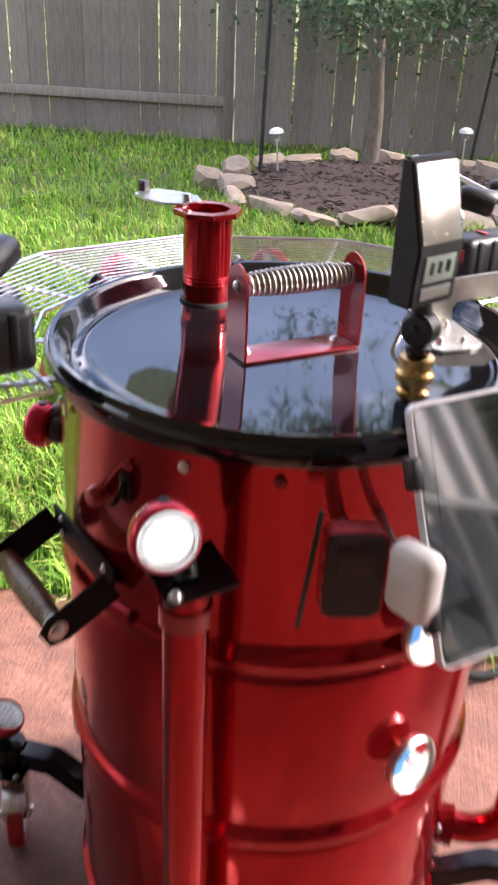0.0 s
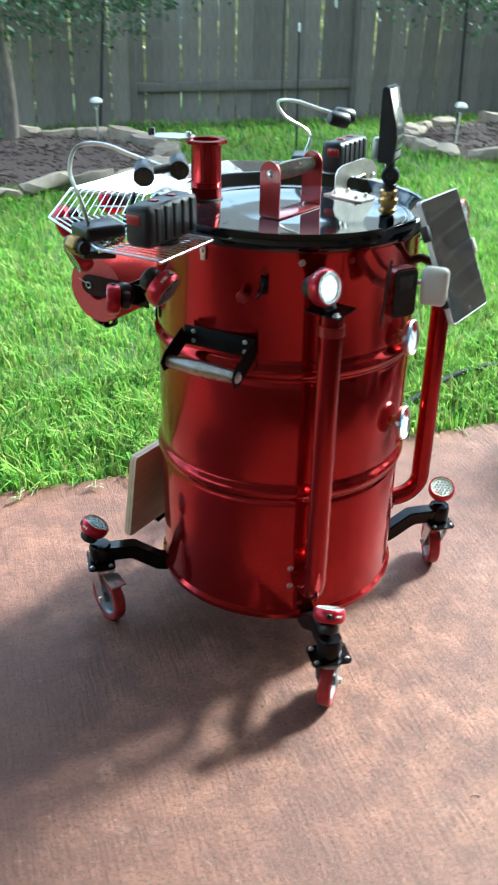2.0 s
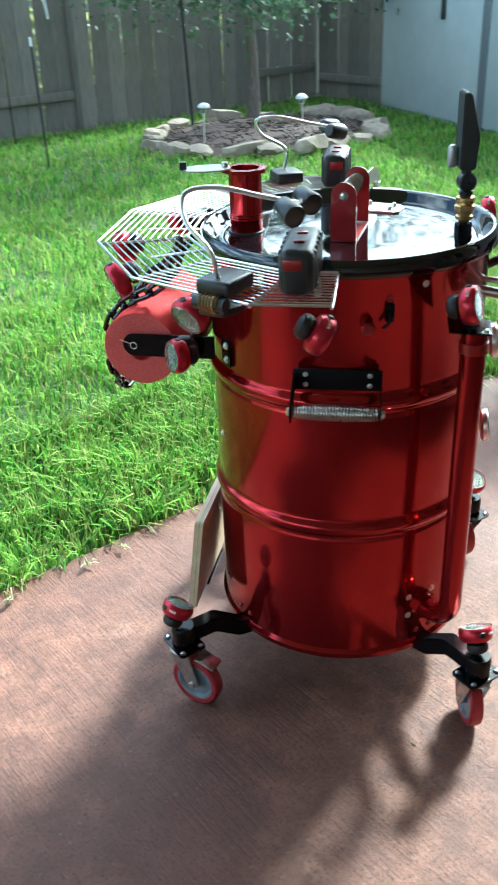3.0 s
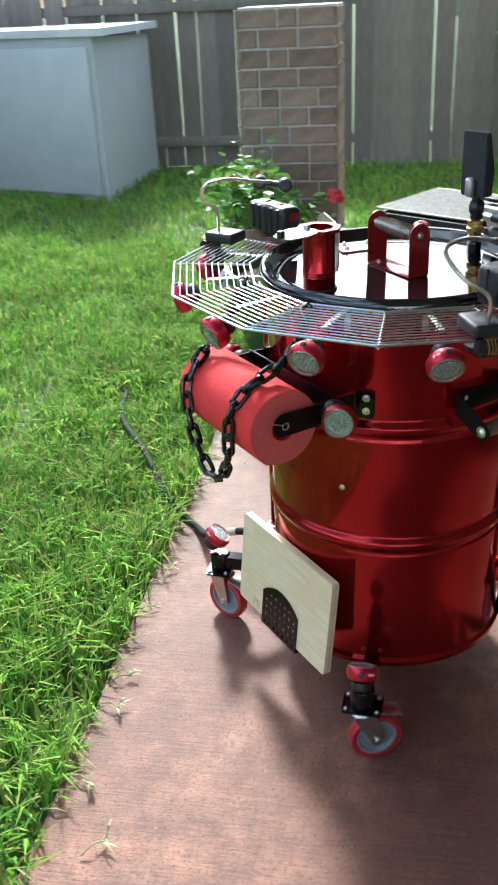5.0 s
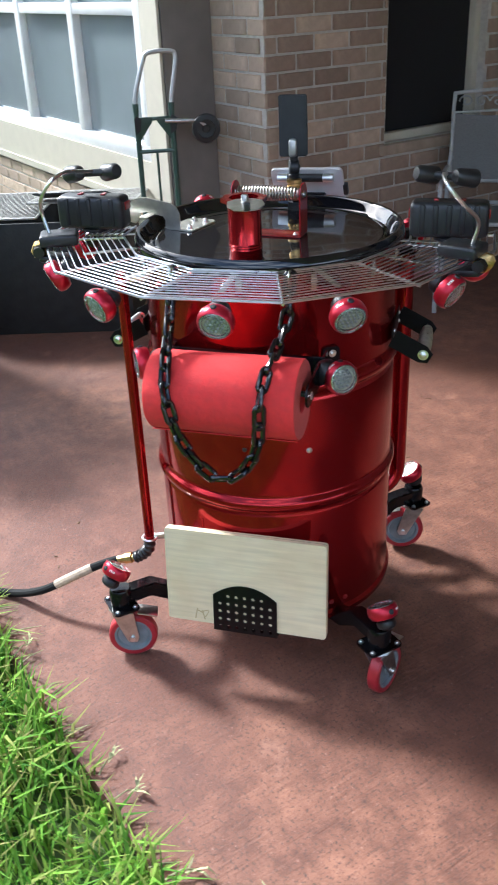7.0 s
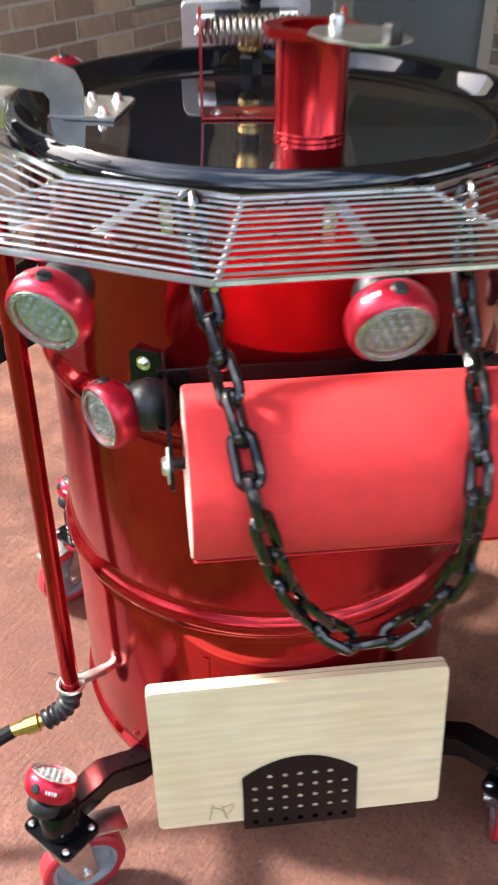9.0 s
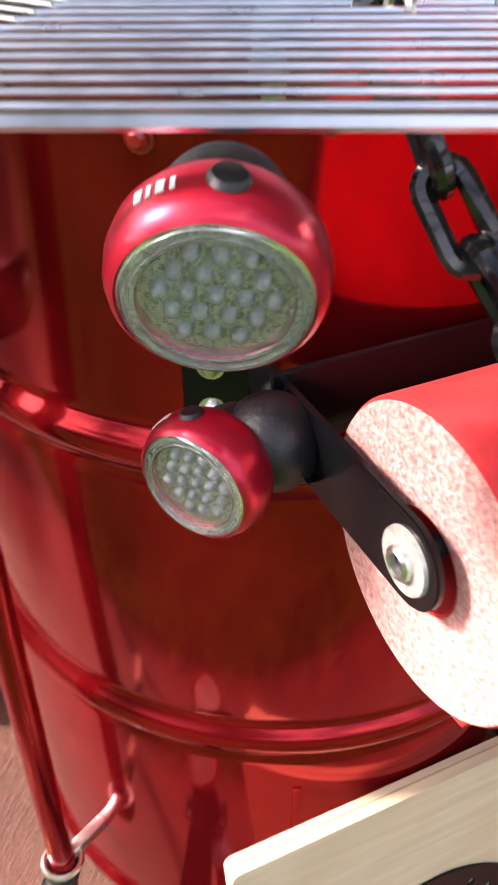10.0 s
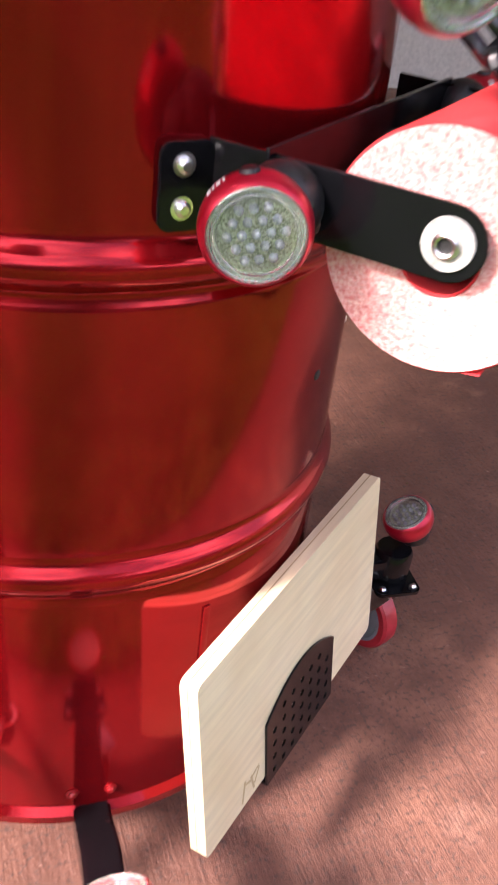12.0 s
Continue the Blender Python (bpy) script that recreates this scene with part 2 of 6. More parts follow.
# sunlight is put into this leaf colour, so the fence gaps show bright
FAR_LEAF = mat("hedge_leaf_sun_pale", (0.56, 0.58, 0.24), 0.6, vary=0.25, scale=8, rand=0.4, island=True)
PETAL = mat("red_petal", (0.55, 0.02, 0.03), 0.55, vary=0.1, scale=60)
BARK = mat("tree_bark", (0.20, 0.16, 0.125), 0.9, vary=0.25, scale=20, stretch=(3, 3, 0.6), bump=0.7, bump_scale=50)
GREEN_STEEL = mat("green_steel_tube", (0.03, 0.07, 0.05), 0.35, vary=0.1, scale=30, coat=0.3)
GRATE = mat("grey_expanded_metal", (0.52, 0.51, 0.48), 0.5, metal=0.5, vary=0.2, scale=60)
DARK_STEEL = mat("soot_black_steel", (0.02, 0.019, 0.018), 0.6, vary=0.3, scale=20, bump=0.2, bump_scale=80)
TABLET_GLASS = mat("tablet_glass", (0.006, 0.006, 0.008), 0.03, vary=0.05, scale=5, coat=1.0, spec=1.0)
LCD = mat("grey_green_display", (0.52, 0.62, 0.55), 0.2, vary=0.1, scale=20)
DIAL = mat("dial_face", (0.82, 0.82, 0.80), 0.3, vary=0.03, scale=20)
BLUE = mat("blue_sector", (0.08, 0.28, 0.62), 0.4, vary=0.05, scale=20)
SLING = mat("grey_sling_mesh", (0.17, 0.17, 0.165), 0.7, vary=0.15, scale=200, bump=0.2)
CHAIR_FRAME = mat("white_cast_metal", (0.42, 0.42, 0.41), 0.45, vary=0.1, scale=30)
HOSE = mat("black_gas_hose", (0.012, 0.013, 0.013), 0.75, spec=0.2, vary=0.2, scale=40)
TAN_WRAP = mat("tan_hose_wrap", (0.55, 0.43, 0.30), 0.7, vary=0.15, scale=80)


def grass_material():
    m = bpy.data.materials.new("grass_blade")
    m.use_nodes = True
    n, l = m.node_tree.nodes, m.node_tree.links
    b = n["Principled BSDF"]
    b.inputs["Roughness"].default_value = 0.7
    b.inputs["Specular IOR Level"].default_value = 0.2
    geo = n.new("ShaderNodeNewGeometry")
    ramp = n.new("ShaderNodeValToRGB")
    e = ramp.color_ramp.elements
    e[0].position, e[0].color = 0.0, (0.050, 0.145, 0.018, 1)
    e[1].position, e[1].color = 1.0, (0.44, 0.66, 0.09, 1)
    e.new(0.5).color = (0.235, 0.455, 0.05, 1)
    e.new(0.96).color = (0.32, 0.30, 0.10, 1)
    l.new(geo.outputs["Random Per Island"], ramp.inputs["Fac"])
    tc = n.new("ShaderNodeTexCoord")
    no = n.new("ShaderNodeTexNoise")
    no.inputs["Scale"].default_value = 1.4
    l.new(tc.outputs["Object"], no.inputs["Vector"])
    hs = n.new("ShaderNodeHueSaturation")
    mr = n.new("ShaderNodeMapRange")
    mr.inputs["To Min"].default_value, mr.inputs["To Max"].default_value = 0.55, 1.45
    l.new(no.outputs["Fac"], mr.inputs["Value"])
    l.new(mr.outputs["Result"], hs.inputs["Value"])
    l.new(ramp.outputs["Color"], hs.inputs["Color"])
    l.new(hs.outputs["Color"], b.inputs["Base Color"])
    tr = n.new("ShaderNodeBsdfTranslucent")
    l.new(hs.outputs["Color"], tr.inputs["Color"])
    ms = n.new("ShaderNodeMixShader")
    ms.inputs["Fac"].default_value = 0.42
    l.new(b.outputs["BSDF"], ms.inputs[1])
    l.new(tr.outputs["BSDF"], ms.inputs[2])
    l.new(ms.outputs["Shader"], n["Material Output"].inputs["Surface"])
    return m




def glowing(name, color, strength):
    m = bpy.data.materials.new(name)
    m.use_nodes = True
    b = m.node_tree.nodes["Principled BSDF"]
    b.inputs["Base Color"].default_value = (*color, 1)
    b.inputs["Emission Color"].default_value = (*color, 1)
    b.inputs["Emission Strength"].default_value = strength
    return m


LED_ON = glowing("lit_led", (1.0, 0.98, 0.95), 0.62)
BOARD_ON = glowing("lit_board", (0.95, 0.95, 0.90), 0.22)
GRASS = grass_material()
for leafy in (LEAF, TREE_LEAF, FAR_LEAF):
    n, l = leafy.node_tree.nodes, leafy.node_tree.links
    b = n["Principled BSDF"]
    tr = n.new("ShaderNodeBsdfTranslucent")
    l.new(b.inputs["Base Color"].links[0].from_socket, tr.inputs["Color"])
    ms = n.new("ShaderNodeMixShader")
    ms.inputs["Fac"].default_value = 0.35
    l.new(b.outputs["BSDF"], ms.inputs[1])
    l.new(tr.outputs["BSDF"], ms.inputs[2])
    l.new(ms.outputs["Shader"], n["Material Output"].inputs["Surface"])

# ---- mesh helpers ----
I4 = Matrix.Identity(4)


def bm_box(bm, size, m=I4, bevel=0.0, seg=2):
    g = bmesh.ops.create_cube(bm, size=1.0, matrix=Matrix.Diagonal((*size, 1)))
    vs = g["verts"]
    if bevel:
        es = list({e for v in vs for e in v.link_edges})
        r = bmesh.ops.bevel(bm, geom=es, offset=bevel, segments=seg, affect="EDGES", profile=0.5)
        vs = list({v for f in r["faces"] for v in f.verts} | {v for v in vs if v.is_valid})
    bmesh.ops.transform(bm, matrix=m, verts=[v for v in vs if v.is_valid])
    return bm


def bm_lathe(bm, profile, m=I4, seg=32, closed=False):
    """Turns (r, z) pairs about z; a pair with r of 0 closes an end."""
    rings = []
    for r, z in profile:
        if r < 1e-6:
            rings.append([bm.verts.new(m @ Vector((0, 0, z)))])
        else:
            rings.append([bm.verts.new(m @ Vector((r * math.cos(2 * math.pi * k / seg), r * math.sin(2 * math.pi * k / seg), z))) for k in range(seg)])
    pairs = list(zip(rings, rings[1:])) + ([(rings[-1], rings[0])] if closed else [])
    for a, b in pairs:
        for k in range(seg):
            j = (k + 1) % seg
            if len(a) == 1 and len(b) > 1:
                bm.faces.new((a[0], b[j], b[k]))
            elif len(b) == 1 and len(a) > 1:
                bm.faces.new((a[k], a[j], b[0]))
            elif len(a) > 1:
                bm.faces.new((a[k], a[j], b[j], b[k]))
    return bm


def bm_tube(bm, pts, r, seg=10, cap=True, closed=False):
    """A round bar along the points; r is one radius or one a point."""
    pts = [Vector(p) for p in pts]
    n = len(pts)
    rs = r if isinstance(r, (list, tuple)) else [r] * n
    rings, side = [], None
    for i, p in enumerate(pts):
        a = pts[(i - 1) % n] if closed or i else pts[i]
        b = pts[(i + 1) % n] if closed or i < n - 1 else pts[i]
        d = (b - a).normalized()
        if side is None:
            side = d.orthogonal().normalized()
        side = (side - d * side.dot(d)).normalized()
        up = d.cross(side)
        rings.append([bm.verts.new(p + rs[i] * (side * math.cos(2 * math.pi * k / seg) + up * math.sin(2 * math.pi * k / seg))) for k in range(seg)])
    for a, b in list(zip(rings, rings[1:])) + ([(rings[-1], rings[0])] if closed else []):
        for k in range(seg):
            bm.faces.new((a[k], a[(k + 1) % seg], b[(k + 1) % seg], b[k]))
    if cap and not closed:
        bm.faces.new(rings[0][::-1])
        bm.faces.new(rings[-1])
    return bm


def bm_plate(bm, outline, t, m=I4):
    """A flat plate from a 2D outline, t thick, with its back at z = 0."""
    lo = [bm.verts.new(m @ Vector((x, y, 0))) for x, y in outline]
    hi = [bm.verts.new(m @ Vector((x, y, t))) for x, y in outline]
    bm.faces.new(lo[::-1])
    bm.faces.new(hi)
    for k in range(len(lo)):
        j = (k + 1) % len(lo)
        bm.faces.new((lo[k], lo[j], hi[j], hi[k]))
    return bm


def soft_edges(bm, w=0.0008):
    bmesh.ops.recalc_face_normals(bm, faces=bm.faces)
    bmesh.ops.bevel(bm, geom=[e for e in bm.edges if e.calc_face_angle(0) > 1.2], offset=w, segments=2, affect="EDGES")
    return bm


def smooth_curve(ctrl, steps=8):
    """A Catmull-Rom line through the control points."""
    c = [Vector(p) for p in ctrl]
    c = [2 * c[0] - c[1]] + c + [2 * c[-1] - c[-2]]
    out = []
    for i in range(1, len(c) - 2):
        for k in range(steps):
            t = k / steps
            a, b, d, e = c[i - 1], c[i], c[i + 1], c[i + 2]
            out.append(0.5 * ((2 * b) + (d - a) * t + (2 * a - 5 * b + 4 * d - e) * t * t + (3 * b - a - 3 * d + e) * t ** 3))
    return out + [c[-2]]


def round_rect(w, h, r, n=5):
    out = []
    for cx, cy, a0 in ((w / 2 - r, h / 2 - r, 0), (-w / 2 + r, h / 2 - r, 90), (-w / 2 + r, -h / 2 + r, 180), (w / 2 - r, -h / 2 + r, 270)):
        for k in range(n + 1):
            a = radians(a0 + 90 * k / n)
            out.append((cx + r * math.cos(a), cy + r * math.sin(a)))
    return out


def finish(name, bm, material, smooth=True, angle=35):
    bmesh.ops.recalc_face_normals(bm, faces=bm.faces)
    if smooth:
        lim = radians(angle)
        for f in bm.faces:
            f.smooth = True
        for e in bm.edges:
            if len(e.link_faces) == 2 and e.calc_face_angle(0.0) > lim:
                e.smooth = False
    me = bpy.data.meshes.new(name)
    bm.to_mesh(me)
    bm.free()
    me.materials.append(material)
    return me


def part(name, bm, material, parent=None, label="", smooth=True, m=None, angle=35):
    """Links a bmesh as one mesh object, under a thing or a part."""
    ob = new(name, finish(name, bm, material, smooth, angle))
    if m is not None:
        ob.matrix_basis = m
    ob.parent = parent
    if label:
        ob["label"] = label
    return ob


def piece(name, mesh, parent, m):
    ob = new(name, mesh)
    ob.parent = parent
    ob.matrix_basis = m
    return ob


def thing(name, label, category, m=I4, group="", kind=""):
    ob = new(name)
    ob.empty_display_size = 0.05
    ob.matrix_basis = m
    return tagged(ob, label, category, group, kind)


def pol(az, r, z):
    """A place by its turn about the drum (degrees from -y towards -x), distance from the axis and height."""
    return Vector((-r * math.sin(radians(az)), -r * math.cos(radians(az)), z))


def aim(p, d, roll=0.0):
    """A pose at p whose z axis points along d."""
    d = Vector(d).normalized()
    return Matrix.Translation(p) @ d.to_track_quat("Z", "Y").to_matrix().to_4x4() @ Matrix.Rotation(radians(roll), 4, "Z")


def out_dir(az, el):
    return Vector((-math.sin(radians(az)) * math.cos(radians(el)), -math.cos(radians(az)) * math.cos(radians(el)), math.sin(radians(el))))


def rad(az, r, z):
    """A pose at a place round the drum: x along the tangent, y outwards, z up."""
    o, p = out_dir(az, 0), pol(az, r, z)
    t = o.cross(Vector((0, 0, 1)))
    return Matrix(((t.x, o.x, 0, p.x), (t.y, o.y, 0, p.y), (t.z, o.z, 1, p.z), (0, 0, 0, 1)))


TH = radians(-9.4)  # the turn of the yard against the world's axes
YARD = Matrix.Rotation(TH, 4, "Z")


def yard(u, v, z=0.0):
    return YARD @ Vector((u, v, z))

# ---- the large structure ----
def slab(name, u0, v0, z0, u1, v1, z1, material, label, category, bevel=0.0):
    bm = bm_box(bmesh.new(), (u1 - u0, v1 - v0, z1 - z0), Matrix.Translation(((u0 + u1) / 2, (v0 + v1) / 2, (z0 + z1) / 2)), bevel)
    ob = part(name, bm, material, smooth=False, m=YARD.copy())
    return tagged(ob, label, category, kind="structure")


slab("ground", -150, -150, -0.5, 150, 150, -0.035, SOIL, "lawn soil under grass reaching past the fence", "ground")
# patio slab with a worn, slightly wavering lawn edge
bm = bmesh.new()
edge = [(-7 + 0.1 * k, 0.70 + 0.012 * noise.noise(Vector((k * 0.37, 2.1, 0))) + 0.006 * noise.noise(Vector((k * 1.9, 5.1, 0)))) for k in range(103)]
bm_plate(bm, [(6.0, -6.5), (6.0, -1.6), (3.2, -1.6)] + edge[::-1] + [(-7, -6.5)], 0.12, Matrix.Translation((0, 0, -0.12)))
tagged(part("patio", bm, CONCRETE, smooth=False, m=YARD.copy()), "reddish stained broom-finished concrete patio slab beside the lawn", "patio", kind="structure")


def fence_run(name, label, length, m, bays, flips, z_rail, gaps=(0.002, 0.007, 0.013, 0.019)):
    """Pickets with narrow gaps; rails show on every other bay."""
    f = thing(name, label, "fence", m, kind="structure")
    rnd = random.Random(len(name))
    meshes = []
    for k in range(8):
        w, h = 0.180 + 0.004 * (k % 4), 1.80 + 0.012 * (k % 5)
        bm = bmesh.new()
        c = 0.03
        bm_plate(bm, [(-w / 2, 0), (w / 2, 0), (w / 2, h - c), (w / 2 - c, h), (-w / 2 + c, h), (-w / 2, h - c)], 0.018, Matrix.Rotation(radians(90), 4, "X"))
        meshes.append((w, finish("picket", bm, FENCE, smooth=False)))
    x = 0.0
    while x < length:
        w, mesh = rnd.choice(meshes)
        x += w / 2
        bay = sum(1 for b in bays if b <= x)
        back = 0.045 if (bay + flips) % 2 == 0 else -0.045
        piece("picket", mesh, f, Matrix.Translation((x, back, rnd.uniform(-0.03, 0.0))) @ Matrix.Rotation(rnd.uniform(-0.012, 0.012), 4, "Y") @ Matrix.Rotation(rnd.uniform(-0.02, 0.02), 4, "Z"))
        x += w / 2 + rnd.choice(gaps)
    post = finish("post", bm_box(bmesh.new(), (0.10, 0.10, 1.9), Matrix.Translation((0, 0, 0.92)), 0.006), FENCE)
    for b in bays:
        piece("post", post, f, Matrix.Translation((b, 0, 0)))
    ends = [0.0] + list(bays) + [length]
    for a, b in zip(ends, ends[1:]):
        if b - a < 0.1:
            continue
        rail = finish("rail", bm_box(bmesh.new(), (b - a - 0.1, 0.04, 0.09), bevel=0.004), FENCE)
        for z in (z_rail, 1.50):
            piece("rail", rail, f, Matrix.Translation(((a + b) / 2, 0, z)))
    return f


# pickets sit behind the rails where the bay shows them, in front of them elsewhere
NB = [-9.6, -7.0, -4.3, -1.58, 1.24, 3.80, 6.1]
fence_run("fence_north", "weathered grey wooden privacy fence with light through gaps", 18.4, YARD @ Matrix.Translation((-11, 8.15, -0.03)), [b + 11 for b in NB], 1, 0.37)
fence_run("fence_east", "weathered grey wooden privacy fence behind the house corner", 15.0, YARD @ Matrix.Translation((7.4, 8.15, -0.03)) @ Matrix.Rotation(radians(-90), 4, "Z"), [2.2, 4.7, 7.2, 9.6, 12.0], 0, 0.25, (0.001, 0.002, 0.004, 0.008))
fence_run("fence_west", "weathered grey wooden privacy fence closing the yard", 15.0, YARD @ Matrix.Translation((-11, -6.5, -0.03)) @ Matrix.Rotation(radians(90), 4, "Z"), [2.4, 4.8, 7.2, 9.6, 12.0], 0, 0.31)

BRICK_PARTS = []


def brick_face(owner, m, width, height, course, blen, mats, z0=0.0, holes=(), depth=0.02, seed=1, mixed=False):
    """Bricks in running bond on a face: x along it, z up, y out of it. Their places are kept for the end of the file."""
    rnd = random.Random(seed)
    rows = int(round(height / course))
    for r in range(rows):
        x = -(blen / 2 if r % 2 else 0.0)
        while x < width - 0.01:
            step = blen * rnd.choice((0.5, 0.5, 1.0, 1.0, 0.75)) if mixed else blen
            a, b = max(0.0, x), min(width, x + step)
            if mixed and width - b < 0.05:
                b = width
            x = b if mixed else x + step
            zc = z0 + (r + 0.5) * course
            runs = [(a, b)]
            for h0, h1, g0, g1 in holes:
                if g0 < zc < g1:
                    runs = [q for p, e in runs for q in ((p, min(e, h0)), (max(p, h1), e)) if q[1] - q[0] > 0.001]
            for p, e in runs:
                if e - p < 0.03:
                    continue
                p += -0.009 if p < 0.001 else 0.0055
                e -= -0.009 if e > width - 0.001 else 0.0055
                BRICK_PARTS.append((owner, m @ Matrix.Translation(((p + e) / 2, rnd.uniform(-0.002, 0.002), zc)), (e - p, depth + 0.001 * (r % 2), course - 0.011), rnd.choice(mats)))


# house: brick corner, projecting window wall, side wall with a dark window, back wall
HC = (1.87, -1.28)
WALL_H = 2.75
house = thing("house", "tan and brown brick house corner with cream trimmed windows", "house", YARD.copy(), kind="structure")


def wall_box(name, u0, v0, z0, u1, v1, z1, material, parent=house, label=""):
    bm = bm_box(bmesh.new(), (u1 - u0, v1 - v0, z1 - z0), Matrix.Translation(((u0 + u1) / 2, (v0 + v1) / 2, (z0 + z1) / 2)))
    return part(name, bm, material, parent, label, smooth=False)


# wall cores in mortar, pierced for the side window
SW = (-2.66, -1.99, 0.74, 2.1)
wall_box("wall", HC[0] - 0.004, HC[1] - 0.25, 0, 2.30, HC[1] + 0.004, WALL_H, MORTAR)
wall_box("wall", HC[0] - 0.004, SW[1], 0, HC[0] + 0.25, HC[1] - 0.252, WALL_H, MORTAR)
wall_box("wall", HC[0] - 0.004, SW[0], 0, HC[0] + 0.25, SW[1], SW[2], MORTAR)
wall_box("wall", HC[0] - 0.004, SW[0], SW[3], HC[0] + 0.25, SW[1], WALL_H, MORTAR)
wall_box("wall", HC[0] - 0.004, -3.6, 0, HC[0] + 0.25, SW[0], WALL_H, MORTAR)
wall_box("wall", -7.0, -3.85, 0, 1.0, -3.596, WALL_H, MORTAR)
wall_box("wall", 1.0, -3.85, 2.12, HC[0] + 0.25, -3.596, WALL_H, MORTAR)
wall_box("wall", 6.4, -6.0, 0, 6.6, -1.25, WALL_H, MORTAR)
roof = bm_box(bmesh.new(), (3.5, 5.4, 0.16), Matrix.Translation((4.83, -3.75, WALL_H + 0.08)))
part("roof", roof, TRIM, house, "cream soffit under the roof edge", smooth=False)

# unseen roof added for shade, its east end cut back to let sun in
part("patio_roof", bm_box(bmesh.new(), (9.5, 4.48, 0.14), Matrix.Translation((-2.25, -1.61, WALL_H + 0.072))), mat("patio_ceiling", (0.74, 0.72, 0.68), 0.8, vary=0.08, scale=6, stretch=(1, 12, 1)), house, "plain boarded patio roof, added out of view to shade the patio", smooth=False)


def window(name, m, w, h, panes, frame_w=0.055, frame_mat=WHITE_FRAME, glass_mat=GLASS, deep=0.05, sill=True):
    """A window whose glass lies in the plane y = 0 of m; x along the wall, z up, y outwards."""
    win = new(name)
    win.parent, win.matrix_basis = house, m
    fr = bmesh.new()
    for z in (frame_w / 2, h - frame_w / 2):
        bm_box(fr, (w, deep, frame_w), Matrix.Translation((w / 2, deep / 2, z)), 0.004)
    for k in range(panes + 1):
        x = frame_w / 2 + (w - frame_w) * k / panes
        bm_box(fr, (frame_w, deep + 0.004, h - 2 * frame_w), Matrix.Translation((x, deep / 2, h / 2)), 0.004)
    part("window_frame", fr, frame_mat, win, "painted window frame")
    pw = (w - frame_w) / panes
    for k in range(panes):
        gl = bm_box(bmesh.new(), (pw - frame_w + 0.01, 0.008, h - 2 * frame_w + 0.01), Matrix.Translation((frame_w / 2 + pw * (k + 0.5), 0.004, h / 2)))
        part("pane", gl, glass_mat, win, "dark window pane", smooth=False)
    if sill:
        part("window_sill", bm_box(bmesh.new(), (w + 0.1, deep + 0.05, 0.05), Matrix.Translation((w / 2, deep / 2 + 0.02, -0.028)), 0.006), frame_mat, win)
    return win


# window wall that stands out from the house, cream panels over brick
BV = -1.0
BU = 2.30
bay = [
    (BU, BV - 0.55, 0.0, 5.15, BV - 0.014, 0.48, MORTAR), (BU, BV - 0.55, 0.48, 5.15, BV, 0.70, TRIM),
    (BU, BV - 0.55, 2.20, 5.15, BV, WALL_H, TRIM), (BU, BV - 0.55, 0.70, 2.49, BV, 2.20, TRIM), (4.94, BV - 0.55, 0.70, 5.15, BV, 2.20, TRIM),
]
for u0, v0, z0, u1, v1, z1, m_ in bay:
    wall_box("wall", u0, v0, z0, u1, v1, z1, m_, label="cream painted panel" if m_ is TRIM else "")
# dark-coloured slab in place of the shade inside the room
wall_box("wall", 2.50, BV - 0.55, 0.70, 4.93, BV - 0.3, 2.19, DIM_ROOM, label="dark slab standing for the dim room behind the panes")
wall_box("trim", BU - 0.01, BV + 0.001, 0.462, 5.16, BV + 0.012, 0.50, TRIM, label="cream skirt board")
wall_box("trim", BU - 0.008, BV + 0.001, 0.502, 2.42, BV + 0.014, 2.6, TRIM, label="cream corner board")
# thin taupe layer paints in the shade on the west-facing return
wall_box("trim", BU - 0.013, HC[1] + 0.012, 0, BU - 0.001, BV - 0.004, WALL_H, mat("shaded_return", (0.21, 0.185, 0.165), 0.7, vary=0.1, scale=9, bump=0.1, bump_scale=60, big=0.25, big_scale=2), label="return board toned down to taupe for its shaded side")
win1 = window("window_1", Matrix.Translation((2.492, BV - 0.058, 0.70)), 2.446, 1.5, 3, frame_w=0.075, sill=False)
part("crossbar", bm_box(bmesh.new(), (2.446, 0.046, 0.055), Matrix.Translation((1.223, 0.025, 0.695)), 0.004), WHITE_FRAME, win1, "white crossbar between the sashes")
win2 = new("window_2")
win2.parent = house
fr = bmesh.new()
for z in (SW[2] + 0.02, SW[3] - 0.02):
    bm_box(fr, (0.06, SW[1] - SW[0], 0.04), Matrix.Translation((HC[0] + 0.07, (SW[0] + SW[1]) / 2, z)), 0.004)
for v in (SW[0] + 0.02, SW[1] - 0.02):
    bm_box(fr, (0.06, 0.04, SW[3] - SW[2] - 0.08), Matrix.Translation((HC[0] + 0.07, v, (SW[2] + SW[3]) / 2)), 0.004)
part("window_frame", fr, TRIM, win2, "tan window frame")
DARK_SCREEN = mat("dark_window_screen", (0.016, 0.017, 0.02), 0.4, vary=0.2, scale=300, spec=0.3)
part("pane", bm_box(bmesh.new(), (0.01, SW[1] - SW[0] - 0.07, SW[3] - SW[2] - 0.07), Matrix.Translation((HC[0] + 0.09, (SW[0] + SW[1]) / 2, (SW[2] + SW[3]) / 2))), DARK_SCREEN, win2, "dark insect screen", smooth=False)
part("window_sill", bm_box(bmesh.new(), (0.14, SW[1] - SW[0] + 0.08, 0.05), Matrix.Translation((HC[0] + 0.03, (SW[0] + SW[1]) / 2, SW[2] - 0.026)), 0.006), BRICK_T, win2)
door = new("door_1")
door.parent = house
